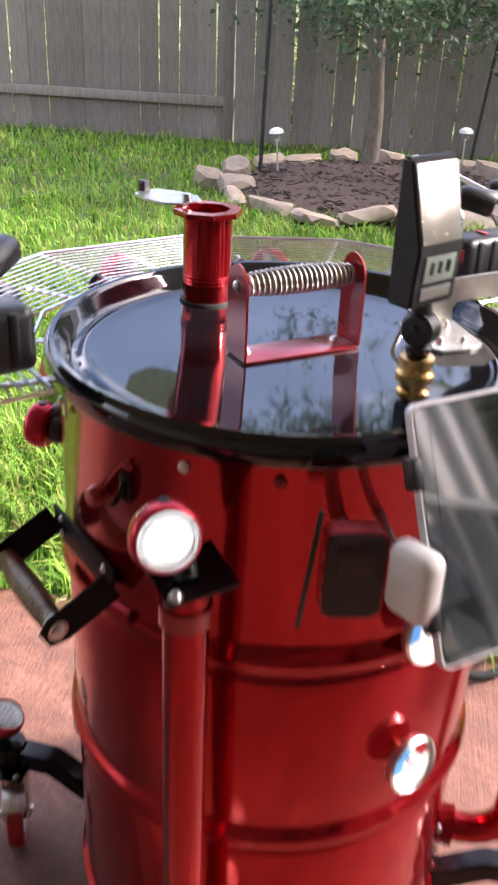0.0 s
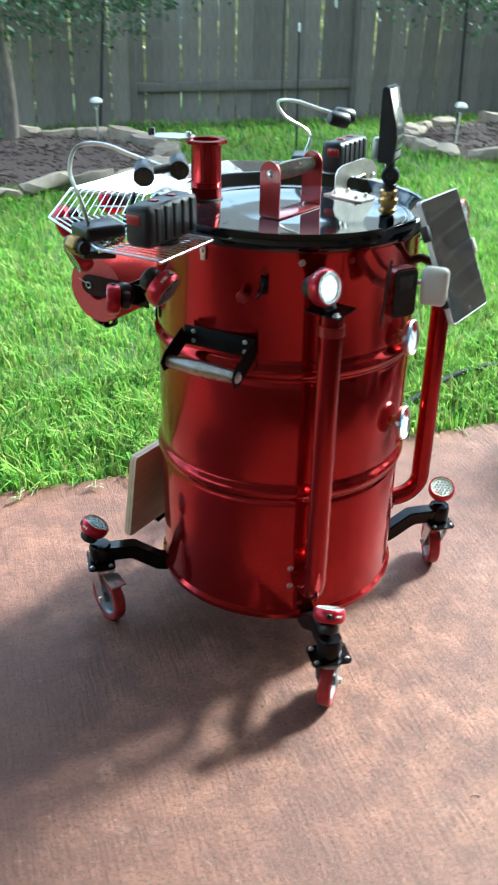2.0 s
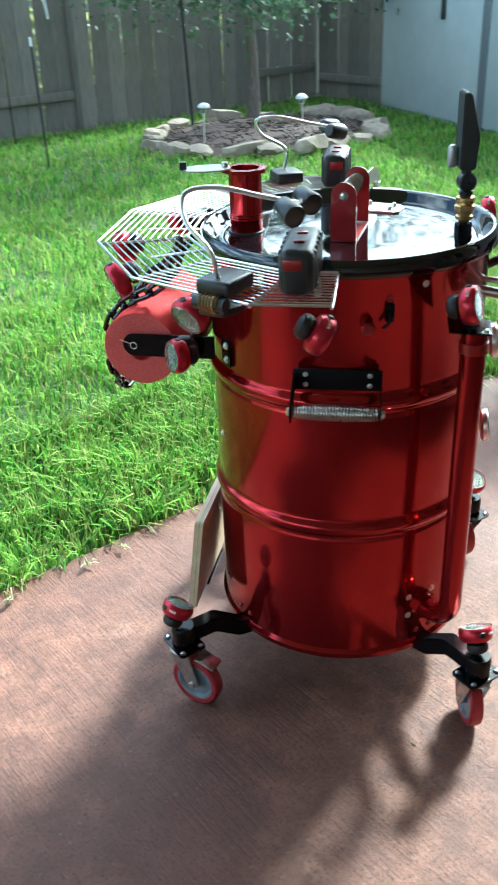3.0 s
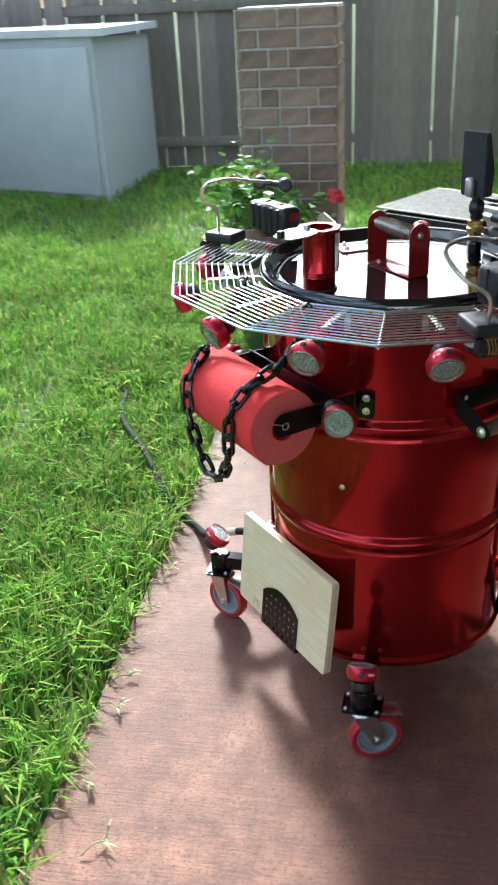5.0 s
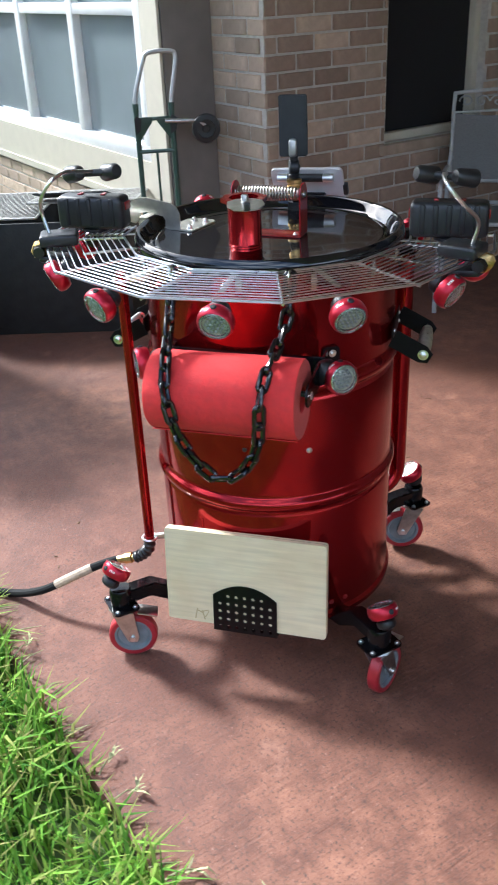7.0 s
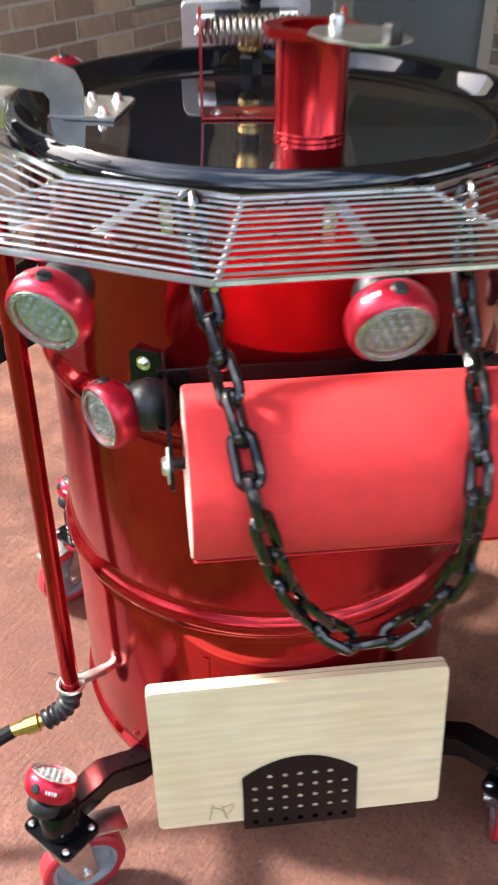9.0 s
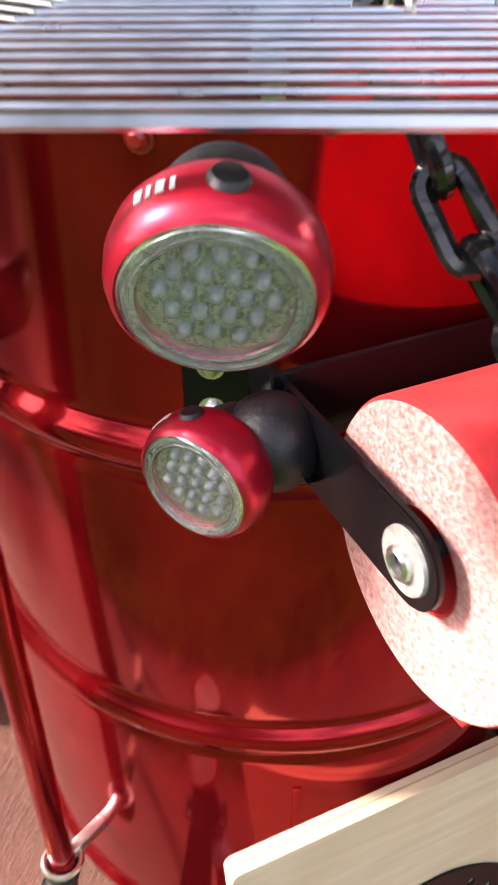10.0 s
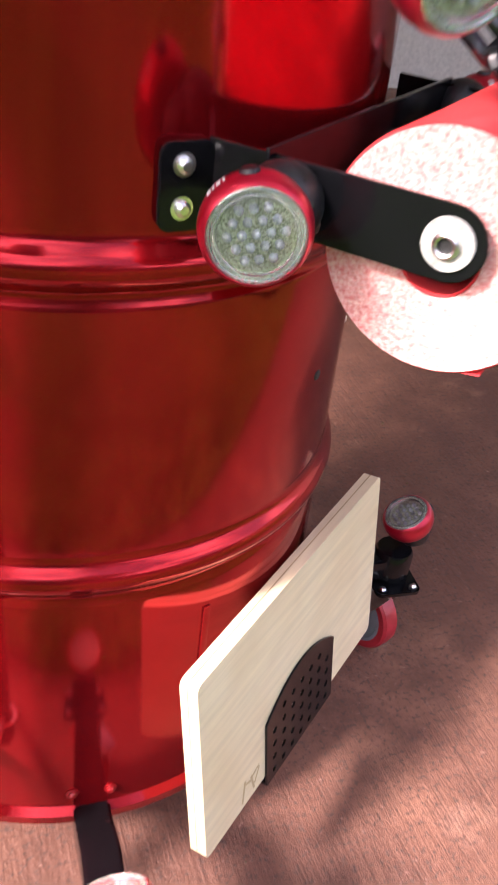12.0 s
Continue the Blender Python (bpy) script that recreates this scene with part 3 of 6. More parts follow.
part("frame", bm_box(bm_box(bmesh.new(), (0.06, 0.08, 2.11), Matrix.Translation((1.032, -3.62, 1.055))), (0.06, 0.08, 2.11), Matrix.Translation((1.83, -3.62, 1.055))), TRIM, door)
part("pane", bm_box(bmesh.new(), (0.73, 0.02, 2.1), Matrix.Translation((1.43, -3.66, 1.052))), GLASS, door, "dark glass door", smooth=False)

T = Matrix.Translation
RZ = lambda a: Matrix.Rotation(radians(a), 4, "Z")
COURSE, BLEN = 0.075, 0.205
# brick mix carries the light: sunlit north face all tan, shaded side browner
brick_face(house, T((BU, HC[1], 0)) @ RZ(180), BU - HC[0], WALL_H, COURSE, BLEN, (BRICK_T,), seed=2)
brick_face(house, T((HC[0], -3.6, 0)) @ RZ(90), 2.31, WALL_H, COURSE, BLEN, (BRICK_T, BRICK_D, BRICK_D), holes=[(SW[0] + 3.6, SW[1] + 3.6, SW[2] - 0.06, SW[3])], seed=3)
brick_face(house, T((5.15, BV - 0.018, 0)) @ RZ(180), 5.15 - BU, 0.45, COURSE, BLEN, (BRICK_T,), seed=4)
brick_face(house, T((1.0, -3.6, 0)) @ RZ(180), 3.0, WALL_H, COURSE, BLEN, (BRICK_T, BRICK_D), seed=5)

column = thing("brick_column", "square brown brick column at the patio corner", "column", YARD @ T((2.86, 0.565, 0)), kind="structure")
part("core", bm_box(bmesh.new(), (0.462, 0.462, 1.5), T((0, 0, 0.75))), GREY_MORTAR, column, "grey mortar", smooth=False)
for k in range(4):
    brick_face(column, RZ(90 * k) @ T((-0.234, -0.230, 0)), 0.468, 1.5, 0.088, 0.19, (BRICK_C,), seed=10 + k, mixed=True)

# storage shed by the east fence
shed = thing("storage_shed", "pale grey resin storage shed with double doors", "shed")
SH = [Vector((6.05, 1.60)), Vector((8.05, 5.40)), Vector((8.75, 5.0)), Vector((7.55, 1.30))]
bm = bmesh.new()
lo = [bm.verts.new((p.x, p.y, -0.03)) for p in SH]
hi = [bm.verts.new((p.x, p.y, 1.30 - 0.05 * (k in (2, 3)))) for k, p in enumerate(SH)]
for k in range(4):
    bm.faces.new((lo[k], lo[(k + 1) % 4], hi[(k + 1) % 4], hi[k]))
bm.faces.new(hi)
part("wall", bm, SHED, shed, smooth=False)
ax = (SH[1] - SH[0]).normalized()
nx = Vector((-ax.y, ax.x))
shed_m = Matrix(((ax.x, nx.x, 0, SH[0].x), (ax.y, nx.y, 0, SH[0].y), (0, 0, 1, 0), (0, 0, 0, 1)))
L = (SH[1] - SH[0]).length
for k in range(2):
    d = part("door", bm_box(bmesh.new(), (L / 2 - 0.1, 0.03, 1.2), shed_m @ T((L * (0.25 + 0.5 * k), 0.017, 0.62)), 0.01), SHED, shed, "pale grey shed door")
    part("handle", bm_box(bmesh.new(), (0.05, 0.04, 0.2), shed_m @ T((L * (0.26 + 0.42 * k), 0.05, 1.08)), 0.012), PLASTIC, d, "black handle")
part("post", bm_box(bmesh.new(), (0.12, 0.05, 1.28), shed_m @ T((L / 2, 0.026, 0.62)), 0.01), mat("shed_dark_trim", (0.16, 0.17, 0.18), 0.5, vary=0.08), shed, "dark grey centre post")
c = sum(SH, Vector((0, 0))) / 4
bm = bmesh.new()
bm_plate(bm, [tuple(c + (p - c) * 1.05) for p in SH], 0.06, T((0, 0, 1.302)))
part("roof", bm, mat("shed_roof", (0.62, 0.63, 0.62), 0.4, vary=0.06, scale=8), shed, "light grey shed lid")

# a neighbour's house behind the north fence
nb = thing("neighbour_house", "grey neighbouring house wall seen over the fence", "house", YARD @ T((6.5, 15.5, -0.03)), kind="structure")
part("wall", bm_box(bmesh.new(), (13, 6, 3.0), T((0, 0, 1.5))), mat("grey_siding", (0.20, 0.21, 0.21), 0.8, vary=0.08, scale=5, stretch=(0.3, 0.3, 14)), nb, smooth=False)
bm = bmesh.new()
bm_plate(bm, [(-3.6, 0), (3.6, 0), (0, 2.0)], 14, Matrix.Rotation(radians(90), 4, "Y") @ Matrix.Rotation(radians(90), 4, "Z") @ T((0, 0, -7)))
part("roof", bm, mat("grey_shingle", (0.12, 0.115, 0.11), 0.9, vary=0.2, scale=30), nb, smooth=False, m=T((0, 0, 3.0)))

# ---- the drum smoker ----
smoker = thing("drum_smoker", "candy red steel drum smoker with black lid on casters", "smoker")
R0, ZB = 0.286, 0.13
prof = [(0, ZB + 0.02), (R0 - 0.012, ZB + 0.02), (R0 - 0.004, ZB + 0.012), (R0 - 0.003, ZB), (R0 + 0.006, ZB), (R0 + 0.007, ZB + 0.012), (R0, ZB + 0.02)]
for zc in (0.465, 0.748):
    for dz, dr in ((-0.034, 0), (-0.029, -0.0012), (-0.025, -0.0032), (-0.021, -0.0034), (-0.017, -0.001), (-0.0115, 0.0050), (-0.006, 0.0086), (0, 0.0098), (0.006, 0.0086), (0.0115, 0.0050), (0.016, 0.0012), (0.021, -0.0012), (0.027, -0.0008), (0.034, 0)):
        prof.append((R0 + dr, zc + dz))
prof += [(R0, 0.985), (R0 + 0.004, 0.992), (R0 + 0.004, 0.999), (R0 - 0.02, 0.9995), (0, 0.9995)]
part("body", bm_lathe(bmesh.new(), prof, seg=128), RED, smoker, "candy red drum body with rolled hoops")
# weld seam down the back of the body
part("seam", bm_box(bmesh.new(), (0.008, 0.003, 0.20), rad(172, R0 + 0.0005, 0.30), 0.001), RED, smoker)
lid_prof = [(0.262, 1.0), (0.2995, 0.999), (0.302, 1.004), (0.3015, 1.016), (0.2985, 1.026), (0.2935, 1.031), (0.288, 1.030), (0.2825, 1.024), (0.276, 1.010), (0.269, 1.0035), (0.262, 1.0035), (0.257, 1.007), (0.252, 1.008), (0.246, 1.0062), (0.236, 1.0045), (0.1, 1.0042), (0, 1.004)]
part("lid", bm_lathe(bmesh.new(), lid_prof, seg=128), LID, smoker, "glossy black enamel lid with rolled rim")

CH = Vector((-0.113, 0.175))
chim = part("chimney", bm_lathe(bmesh.new(), [(0.0305, 1.01), (0.0305, 1.128), (0.0335, 1.128), (0.0335, 1.045), (0.0345, 1.043), (0.0335, 1.041), (0.0345, 1.038), (0.0335, 1.036), (0.0345, 1.033), (0.0335, 1.031), (0.034, 1.0045)], T((CH.x, CH.y, 0)), 40), RED, smoker, "red threaded exhaust pipe")
bm = bm_lathe(bmesh.new(), [(0.031, 1.126), (0.047, 1.126), (0.047, 1.1335), (0.031, 1.1335)], T((CH.x, CH.y, 0)) @ RZ(10), 8, closed=True)
part("flange", bm, RED, chim, "octagonal red flange", angle=20)
part("washer", bm_lathe(bmesh.new(), [(0.034, 1.0045), (0.038, 1.0045), (0.037, 1.008), (0.0342, 1.009)], T((CH.x, CH.y, 0)), 32), DARK_STEEL, chim)
# damper plate swung aside on its pivot
dm = T((CH.x, CH.y, 1.1345)) @ Matrix(((out_dir(130, 0).x, -out_dir(130, 0).y, 0, 0), (out_dir(130, 0).y, out_dir(130, 0).x, 0, 0), (0, 0, 1, 0), (0, 0, 0, 1)))
pts = [(0.030, 0.018), (0.05, 0.034), (0.085, 0.036), (0.118, 0.024), (0.128, 0.0), (0.118, -0.024), (0.085, -0.036), (0.05, -0.034), (0.030, -0.018)]
dp = part("damper", bm_plate(bmesh.new(), pts, 0.0025, dm), ZINC, chim, "silver swing damper plate")
part("knob", bm_box(bmesh.new(), (0.014, 0.012, 0.016), dm @ T((0.124, 0, 0.009)), 0.002), PLASTIC, dp, "black damper tab")
part("bolt", bm_lathe(bmesh.new(), [(0, 0.012), (0.006, 0.012), (0.007, 0.009), (0.007, 0.0026), (0.010, 0.0026), (0.010, 0.002)], dm @ T((0.040, 0.0, 0)), 12), ZINC, dp)


def bm_spring(bm, a, b, r_end, r_mid, turns, wire, seg=6):
    a, b = Vector(a), Vector(b)
    d = (b - a).normalized()
    s = d.orthogonal().normalized()
    u = d.cross(s)
    n = turns * 14
    pts = []
    for k in range(n + 1):
        f = k / n
        r = r_end + (r_mid - r_end) * math.sin(math.pi * f) ** 0.7
        g = 2 * math.pi * turns * f
        pts.append(a + (b - a) * f + r * (s * math.cos(g) + u * math.sin(g)))
    return bm_tube(bm, pts, wire, seg)


def bolt_head(r=0.006, h=0.005):
    return [(0, h), (r * 0.6, h * 0.95), (r, h * 0.55), (r * 1.02, 0), (r * 1.5, 0.0), (r * 1.5, -0.001), (0, -0.001)]


# lid handle: red U bracket with a spring grip
HL, HR = Vector((-0.068, -0.040, 0)), Vector((0.074, 0.030, 0))
hd = (HR - HL).normalized()
hm = Matrix(((hd.x, -hd.y, 0, (HL.x + HR.x) / 2), (hd.y, hd.x, 0, (HL.y + HR.y) / 2), (0, 0, 1, 1.0046), (0, 0, 0, 1)))
hl = (HR - HL).length
lh = part("lid_handle", bm_box(bmesh.new(), (hl, 0.050, 0.003), hm @ T((0, 0, 0.0018)), 0.0006), RED_DULL, smoker, "red lid handle bracket")
for s in (-1, 1):
    out = [(-0.025, 0), (0.025, 0), (0.025, 0.087)] + [(0.025 * math.cos(radians(a)), 0.087 + 0.025 * math.sin(radians(a))) for a in range(15, 180, 15)] + [(-0.025, 0.087)]
    bm = bm_plate(bmesh.new(), out, 0.003, hm @ T((s * hl / 2 - 0.0015, 0, 0.0035)) @ Matrix(((0, 0, 1, 0), (1, 0, 0, 0), (0, 1, 0, 0), (0, 0, 0, 1))))
    part("upright", bm, RED_DULL, lh)
    part("bolt", bm_lathe(bmesh.new(), bolt_head(0.006), hm @ T((s * (hl / 2 + 0.0015), 0, 0.090)) @ Matrix.Rotation(radians(90 * s), 4, "Y"), 12), CHROME, lh)
    part("bolt", bm_lathe(bmesh.new(), bolt_head(0.005), hm @ T((s * (hl / 2 - 0.016), 0.006, 0.0035)), 12), CHROME, lh)
part("spring", bm_spring(bmesh.new(), hm @ Vector((-hl / 2 + 0.003, 0, 0.090)), hm @ Vector((hl / 2 - 0.003, 0, 0.090)), 0.010, 0.0155, 22, 0.0022), SPRING, lh, "coiled steel spring grip")

# lid hinge: a flat leaf bolted on the lid and a bent arm that reaches past the rim
HINGE = rad(254, 0, 0)
PALE_ZINC = mat("pale_zinc_plate", (0.74, 0.73, 0.67), 0.34, metal=0.9, vary=0.12, scale=50, rough_var=0.08, big=0.3, big_scale=14, dirt=(0.55, 0.50, 0.40))
hg = part("hinge", bm_plate(bmesh.new(), [(-0.055, 0.172), (0.042, 0.172), (0.052, 0.182), (0.052, 0.222), (0.036, 0.246), (-0.055, 0.250)], 0.0035, HINGE @ T((0, 0, 1.0052))), PALE_ZINC, smoker, "pale zinc lid hinge leaf", smooth=False)
prof = [(0.206, 1.008), (0.248, 1.008), (0.246, 1.026), (0.252, 1.034), (0.300, 1.040), (0.318, 1.036), (0.324, 1.020), (0.334, 1.010), (0.350, 1.012), (0.358, 1.026), (0.354, 1.048), (0.336, 1.066), (0.306, 1.074), (0.232, 1.066), (0.214, 1.058), (0.206, 1.042)]
part("arm", bm_plate(bmesh.new(), prof, 0.0035, HINGE @ Matrix(((0, 0, 1, -0.0535), (1, 0, 0, 0), (0, 1, 0, 0), (0, 0, 0, 1)))), PALE_ZINC, hg, "bent pale zinc arm", smooth=False)
part("pivot_block", bm_box(bmesh.new(), (0.060, 0.030, 0.035), HINGE @ T((-0.018, 0.316, 1.008)), 0.003), PALE_ZINC, hg)
part("pivot", bm_lathe(bmesh.new(), bolt_head(0.007, 0.006), HINGE @ T((-0.0500, 0.338, 1.030)) @ Matrix.Rotation(radians(90), 4, "Y"), 12), CHROME, hg, "pivot bolt")
for x, y in ((-0.038, 0.190), (0.028, 0.190), (0.028, 0.222), (-0.030, 0.228)):
    part("bolt", bm_lathe(bmesh.new(), bolt_head(0.0055, 0.008), HINGE @ T((x, y, 1.0095)), 12), CHROME, hg)


def side_handle(az):
    h = part("side_handle", bm_box(bmesh.new(), (0.165, 0.004, 0.042), rad(az, R0 + 0.0025, 0.802), 0.0012), SATIN_BLACK, smoker, "black handle bracket")
    for s in (-1, 1):
        pts = [(-0.021, -0.0), (0.021, 0.0), (0.021, 0.075), (0.012, 0.094), (-0.012, 0.094), (-0.021, 0.075)]
        m = rad(az, R0 + 0.004, 0.802) @ T((s * 0.0815, 0, 0)) @ Matrix.Rotation(radians(-28), 4, "X") @ Matrix(((0, 0, 1, -0.0015), (0, 1, 0, 0), (-1, 0, 0, 0), (0, 0, 0, 1)))
        part("arm", soft_edges(bm_plate(bmesh.new(), pts, 0.003, m), 0.0006), SATIN_BLACK, h)
        e = rad(az, R0 + 0.004, 0.802) @ T((s * 0.084, 0, 0)) @ Matrix.Rotation(radians(-28), 4, "X") @ Vector((0, 0.076, 0))
        part("bolt", bm_lathe(bmesh.new(), bolt_head(0.008, 0.006), aim(e, (rad(az, 0, 0).to_3x3() @ Vector((s, 0, 0)))), 12), CHROME, h)
        for dz in (-0.01, 0.01):
            part("bolt", bm_lathe(bmesh.new(), bolt_head(0.0035, 0.003), aim(rad(az, R0 + 0.0048, 0.802 + dz) @ Vector((s * 0.06, 0, 0)), out_dir(az, 0)), 10), CHROME, h)
    a = rad(az, R0 + 0.004, 0.802) @ T((-0.079, 0, 0)) @ Matrix.Rotation(radians(-28), 4, "X") @ Vector((0, 0.076, 0))
    b = rad(az, R0 + 0.004, 0.802) @ T((0.079, 0, 0)) @ Matrix.Rotation(radians(-28), 4, "X") @ Vector((0, 0.076, 0))
    part("spring", bm_spring(bmesh.new(), a, b, 0.010, 0.0145, 30, 0.002), SPRING, h, "coiled steel spring grip")


side_handle(56.5)
side_handle(236.5)


def air_pipe(az, r, z_top):
    """An intake pipe that rises beside the body and turns into it at the foot."""
    pts = [pol(az, R0 - 0.01, 0.245)] + [pol(az, R0 + 0.028 + (r - R0 - 0.028) * math.sin(radians(a)), 0.245 + 0.062 * (1 - math.cos(radians(a)))) for a in range(0, 91, 11)] + [pol(az, r, z) for z in (0.45, 0.7, z_top)]
    p = part("air_pipe", bm_tube(bmesh.new(), pts, 0.023, 24), RED, smoker, "red intake pipe with a swept elbow")
    part("coupling", bm_tube(bmesh.new(), [pol(az, R0 - 0.002, 0.245), pol(az, R0 + 0.022, 0.245)], 0.031, 8), RED, p)
    for dx, dz in ((-0.032, -0.024), (0.032, -0.024), (-0.032, 0.024), (0.032, 0.024)):
        part("bolt", bm_lathe(bmesh.new(), bolt_head(0.005), aim(pol(az + dx / R0 * 57.3, R0 + 0.001, 0.245 + dz), out_dir(az, 0)), 10), CHROME, p)
    out = [(0.05, 0), (0.0, 0.055), (-0.05, 0), (0, -0.06)]
    part("plate", bm_plate(bmesh.new(), out, 0.003, rad(az, r - 0.012, z_top + 0.002)), BLACK, p, "black diamond shaped plate")
    part("bolt", bm_lathe(bmesh.new(), bolt_head(0.0055, 0.006), rad(az, r + 0.028, z_top + 0.0052), 10), CHROME, p)
    part("clamp", bm_lathe(bmesh.new(), [(0.0235, -0.01), (0.0262, -0.01), (0.0262, 0.01), (0.0235, 0.01)], T(pol(az, r, z_top - 0.03)), 24, True), RED_DULL, p)


air_pipe(16.5, 0.376, 0.905)
air_pipe(-76.0, 0.385, 0.925)

# gas riser at the back with its elbow, fitting and hose
GP = Vector((0.188, 0.282))
gr = part("gas_pipe", bm_tube(bmesh.new(), [(GP.x, GP.y, 0.235), (GP.x, GP.y, 0.6), (GP.x - 0.004, GP.y + 0.004, 0.95)], 0.0125, 16), RED, smoker, "thin red riser pipe")
for z in (0.24, 0.93):
    part("clamp", bm_tube(bmesh.new(), [(GP.x + 0.019 * math.cos(a), GP.y + 0.019 * math.sin(a), z) for a in np.linspace(0, 2 * math.pi, 17)[:-1]], 0.003, 6, closed=True), CHROME, gr, "wire clamp")
    part("bracket", bm_box(bmesh.new(), (0.012, 0.06, 0.014), rad(math.degrees(math.atan2(-GP.x, -GP.y)), 0.305, z), 0.002), CHROME, gr)



def caster_leg(az, swivel, wheel_off):
    """A bent square tube with a bolt plate and a locking swivel caster."""
    tube = [pol(az, R0 - 0.03, 0.125), pol(az, R0 + 0.022, 0.135), pol(az, R0 + 0.085, 0.178), pol(az, 0.47, 0.178)]
    bm = bmesh.new()
    w = 0.019
    rings = []
    for i, p in enumerate(tube):
        t = out_dir(az, 0).cross(Vector((0, 0, 1)))
        n = (out_dir(az, 0) * (-0.35 if 0 < i < 3 else 0) + Vector((0, 0, 1))).normalized()
        rings.append([bm.verts.new(p + t * a * w + n * b * w) for a, b in ((1, 1), (-1, 1), (-1, -1), (1, -1))])
    for a, b in zip(rings, rings[1:]):
        for k in range(4):
            bm.faces.new((a[k], a[(k + 1) % 4], b[(k + 1) % 4], b[k]))
    bm.faces.new(rings[0][::-1])
    bm.faces.new(rings[-1])
    bmesh.ops.bevel(bm, geom=list(bm.edges), offset=0.003, segments=2, affect="EDGES")
    leg = part("caster_leg", bm, BLACK, smoker, "black bent square tube leg")
    for s in (-1, 1):
        part("rivet", bm_lathe(bmesh.new(), bolt_head(0.0045, 0.004), aim(pol(az + 3.9 * s, R0 + 0.0012, 0.171), out_dir(az, 0)), 10), RED_DULL, leg, "red rivet")
    base = rad(az, 0.452, 0)
    part("boss", bm_lathe(bmesh.new(), [(0, 0.205), (0.024, 0.204), (0.027, 0.198), (0.027, 0.160), (0.024, 0.156), (0, 0.155)], base, 24), BLACK, leg, "black end cap")
    part("plate", bm_plate(bmesh.new(), round_rect(0.088, 0.066, 0.01), 0.005, base @ T((0, 0, 0.1515))), BLACK, leg, "black bolt plate")
    for x in (-0.034, 0.034):
        for y in (-0.023, 0.023):
            part("bolt", bm_lathe(bmesh.new(), bolt_head(0.005, 0.006), base @ T((x, y, 0.1565)), 10), CHROME, leg)
    # swivel caster
    sw = T(pol(az, 0.452, 0)) @ RZ(swivel)
    part("raceway", bm_lathe(bmesh.new(), [(0, 0.1512), (0.030, 0.1512), (0.034, 0.145), (0.030, 0.138), (0, 0.137)], sw, 24), ZINC, leg, "zinc swivel raceway")
    fork = bmesh.new()
    for s in (-1, 1):
        out = [(-0.028, 0.138), (0.024, 0.138), (wheel_off + 0.016, 0.062), (wheel_off + 0.010, 0.050), (wheel_off - 0.010, 0.050), (wheel_off - 0.016, 0.062)]
        bm_plate(fork, out, 0.0035, sw @ Matrix(((1, 0, 0, 0), (0, 0, 1, s * 0.0215 - 0.0018), (0, 1, 0, 0), (0, 0, 0, 1))))
    part("fork", fork, ZINC, leg, "zinc plated fork", smooth=False)
    wm = sw @ T((wheel_off, 0, 0.0615)) @ Matrix.Rotation(radians(90), 4, "X")
    part("tyre", bm_lathe(bmesh.new(), [(0.047, -0.014), (0.057, -0.0145), (0.0605, -0.011), (0.0615, 0), (0.0605, 0.011), (0.057, 0.0145), (0.047, 0.014)], wm, 40, True), WHEEL_RED, leg, "red polyurethane tyre")
    part("wheel_core", bm_lathe(bmesh.new(), [(0, -0.0165), (0.012, -0.0165), (0.014, -0.008), (0.038, -0.007), (0.042, -0.0135), (0.0472, -0.0135), (0.0472, 0.0135), (0.042, 0.0135), (0.038, 0.007), (0.014, 0.008), (0.012, 0.0165), (0, 0.0165)], wm, 40), WHEEL_GREY, leg, "grey wheel core")
    part("axle", bm_lathe(bmesh.new(), [(0, -0.029), (0.007, -0.029), (0.007, 0.029), (0, 0.029)], wm, 12), CHROME, leg)
    part("brake_pedal", bm_box(bmesh.new(), (0.05, 0.04, 0.004), sw @ T((0.062 if wheel_off >= 0 else -0.062, 0, 0.128)) @ Matrix.Rotation(radians(14 if wheel_off >= 0 else -14), 4, "Y"), 0.0015), ZINC, leg, "zinc brake pedal")


caster_leg(14.1, 46, 0.028)
caster_leg(104.1, -79, 0.03)
caster_leg(194.1, 50, -0.02)
caster_leg(284.1, 64, 0.038)

# small fixings on the body
for k, (az, z) in enumerate(((24, 0.975), (4, 0.975), (38, 0.955), (119, 0.60), (171, 0.955), (98, 0.955))):
    part("rivet", bm_lathe(bmesh.new(), bolt_head(0.0045, 0.004), aim(pol(az, R0 + 0.0012, z), out_dir(az, 0)), 10), RED_DULL if k % 3 else CHROME, smoker)
part("screw_hole", bm_lathe(bmesh.new(), [(0, 0.0012), (0.0042, 0.0012), (0.0052, 0.0004), (0.0054, -0.001), (0, -0.001)], aim(pol(147.5, R0, 0.606), out_dir(147.5, 0)), 14), DARK_STEEL, smoker, "small dark open screw hole")
part("screw", bm_lathe(bmesh.new(), bolt_head(0.0055, 0.006), aim(pol(190.1, R0 + 0.001, 0.946), out_dir(190.1, 0)), 12), RED_DULL, smoker, "red painted screw")
lt = part("latch", bm_box(bmesh.new(), (0.016, 0.006, 0.034), rad(38, R0 + 0.004, 0.93), 0.002), BLACK, smoker, "small black latch plate")
part("hook", bm_tube(bmesh.new(), smooth_curve([pol(38, R0 + 0.008, 0.935), pol(39, R0 + 0.014, 0.915), pol(41, R0 + 0.012, 0.905)], 4), 0.003, 6), BLACK, lt)
part("knob", bm_lathe(bmesh.new(), [(0, 0.022), (0.010, 0.020), (0.013, 0.012), (0.009, 0.004), (0.007, 0)], aim(pol(46, R0, 0.905), out_dir(46, 0)), 16), RED_DULL, smoker, "small red knob")


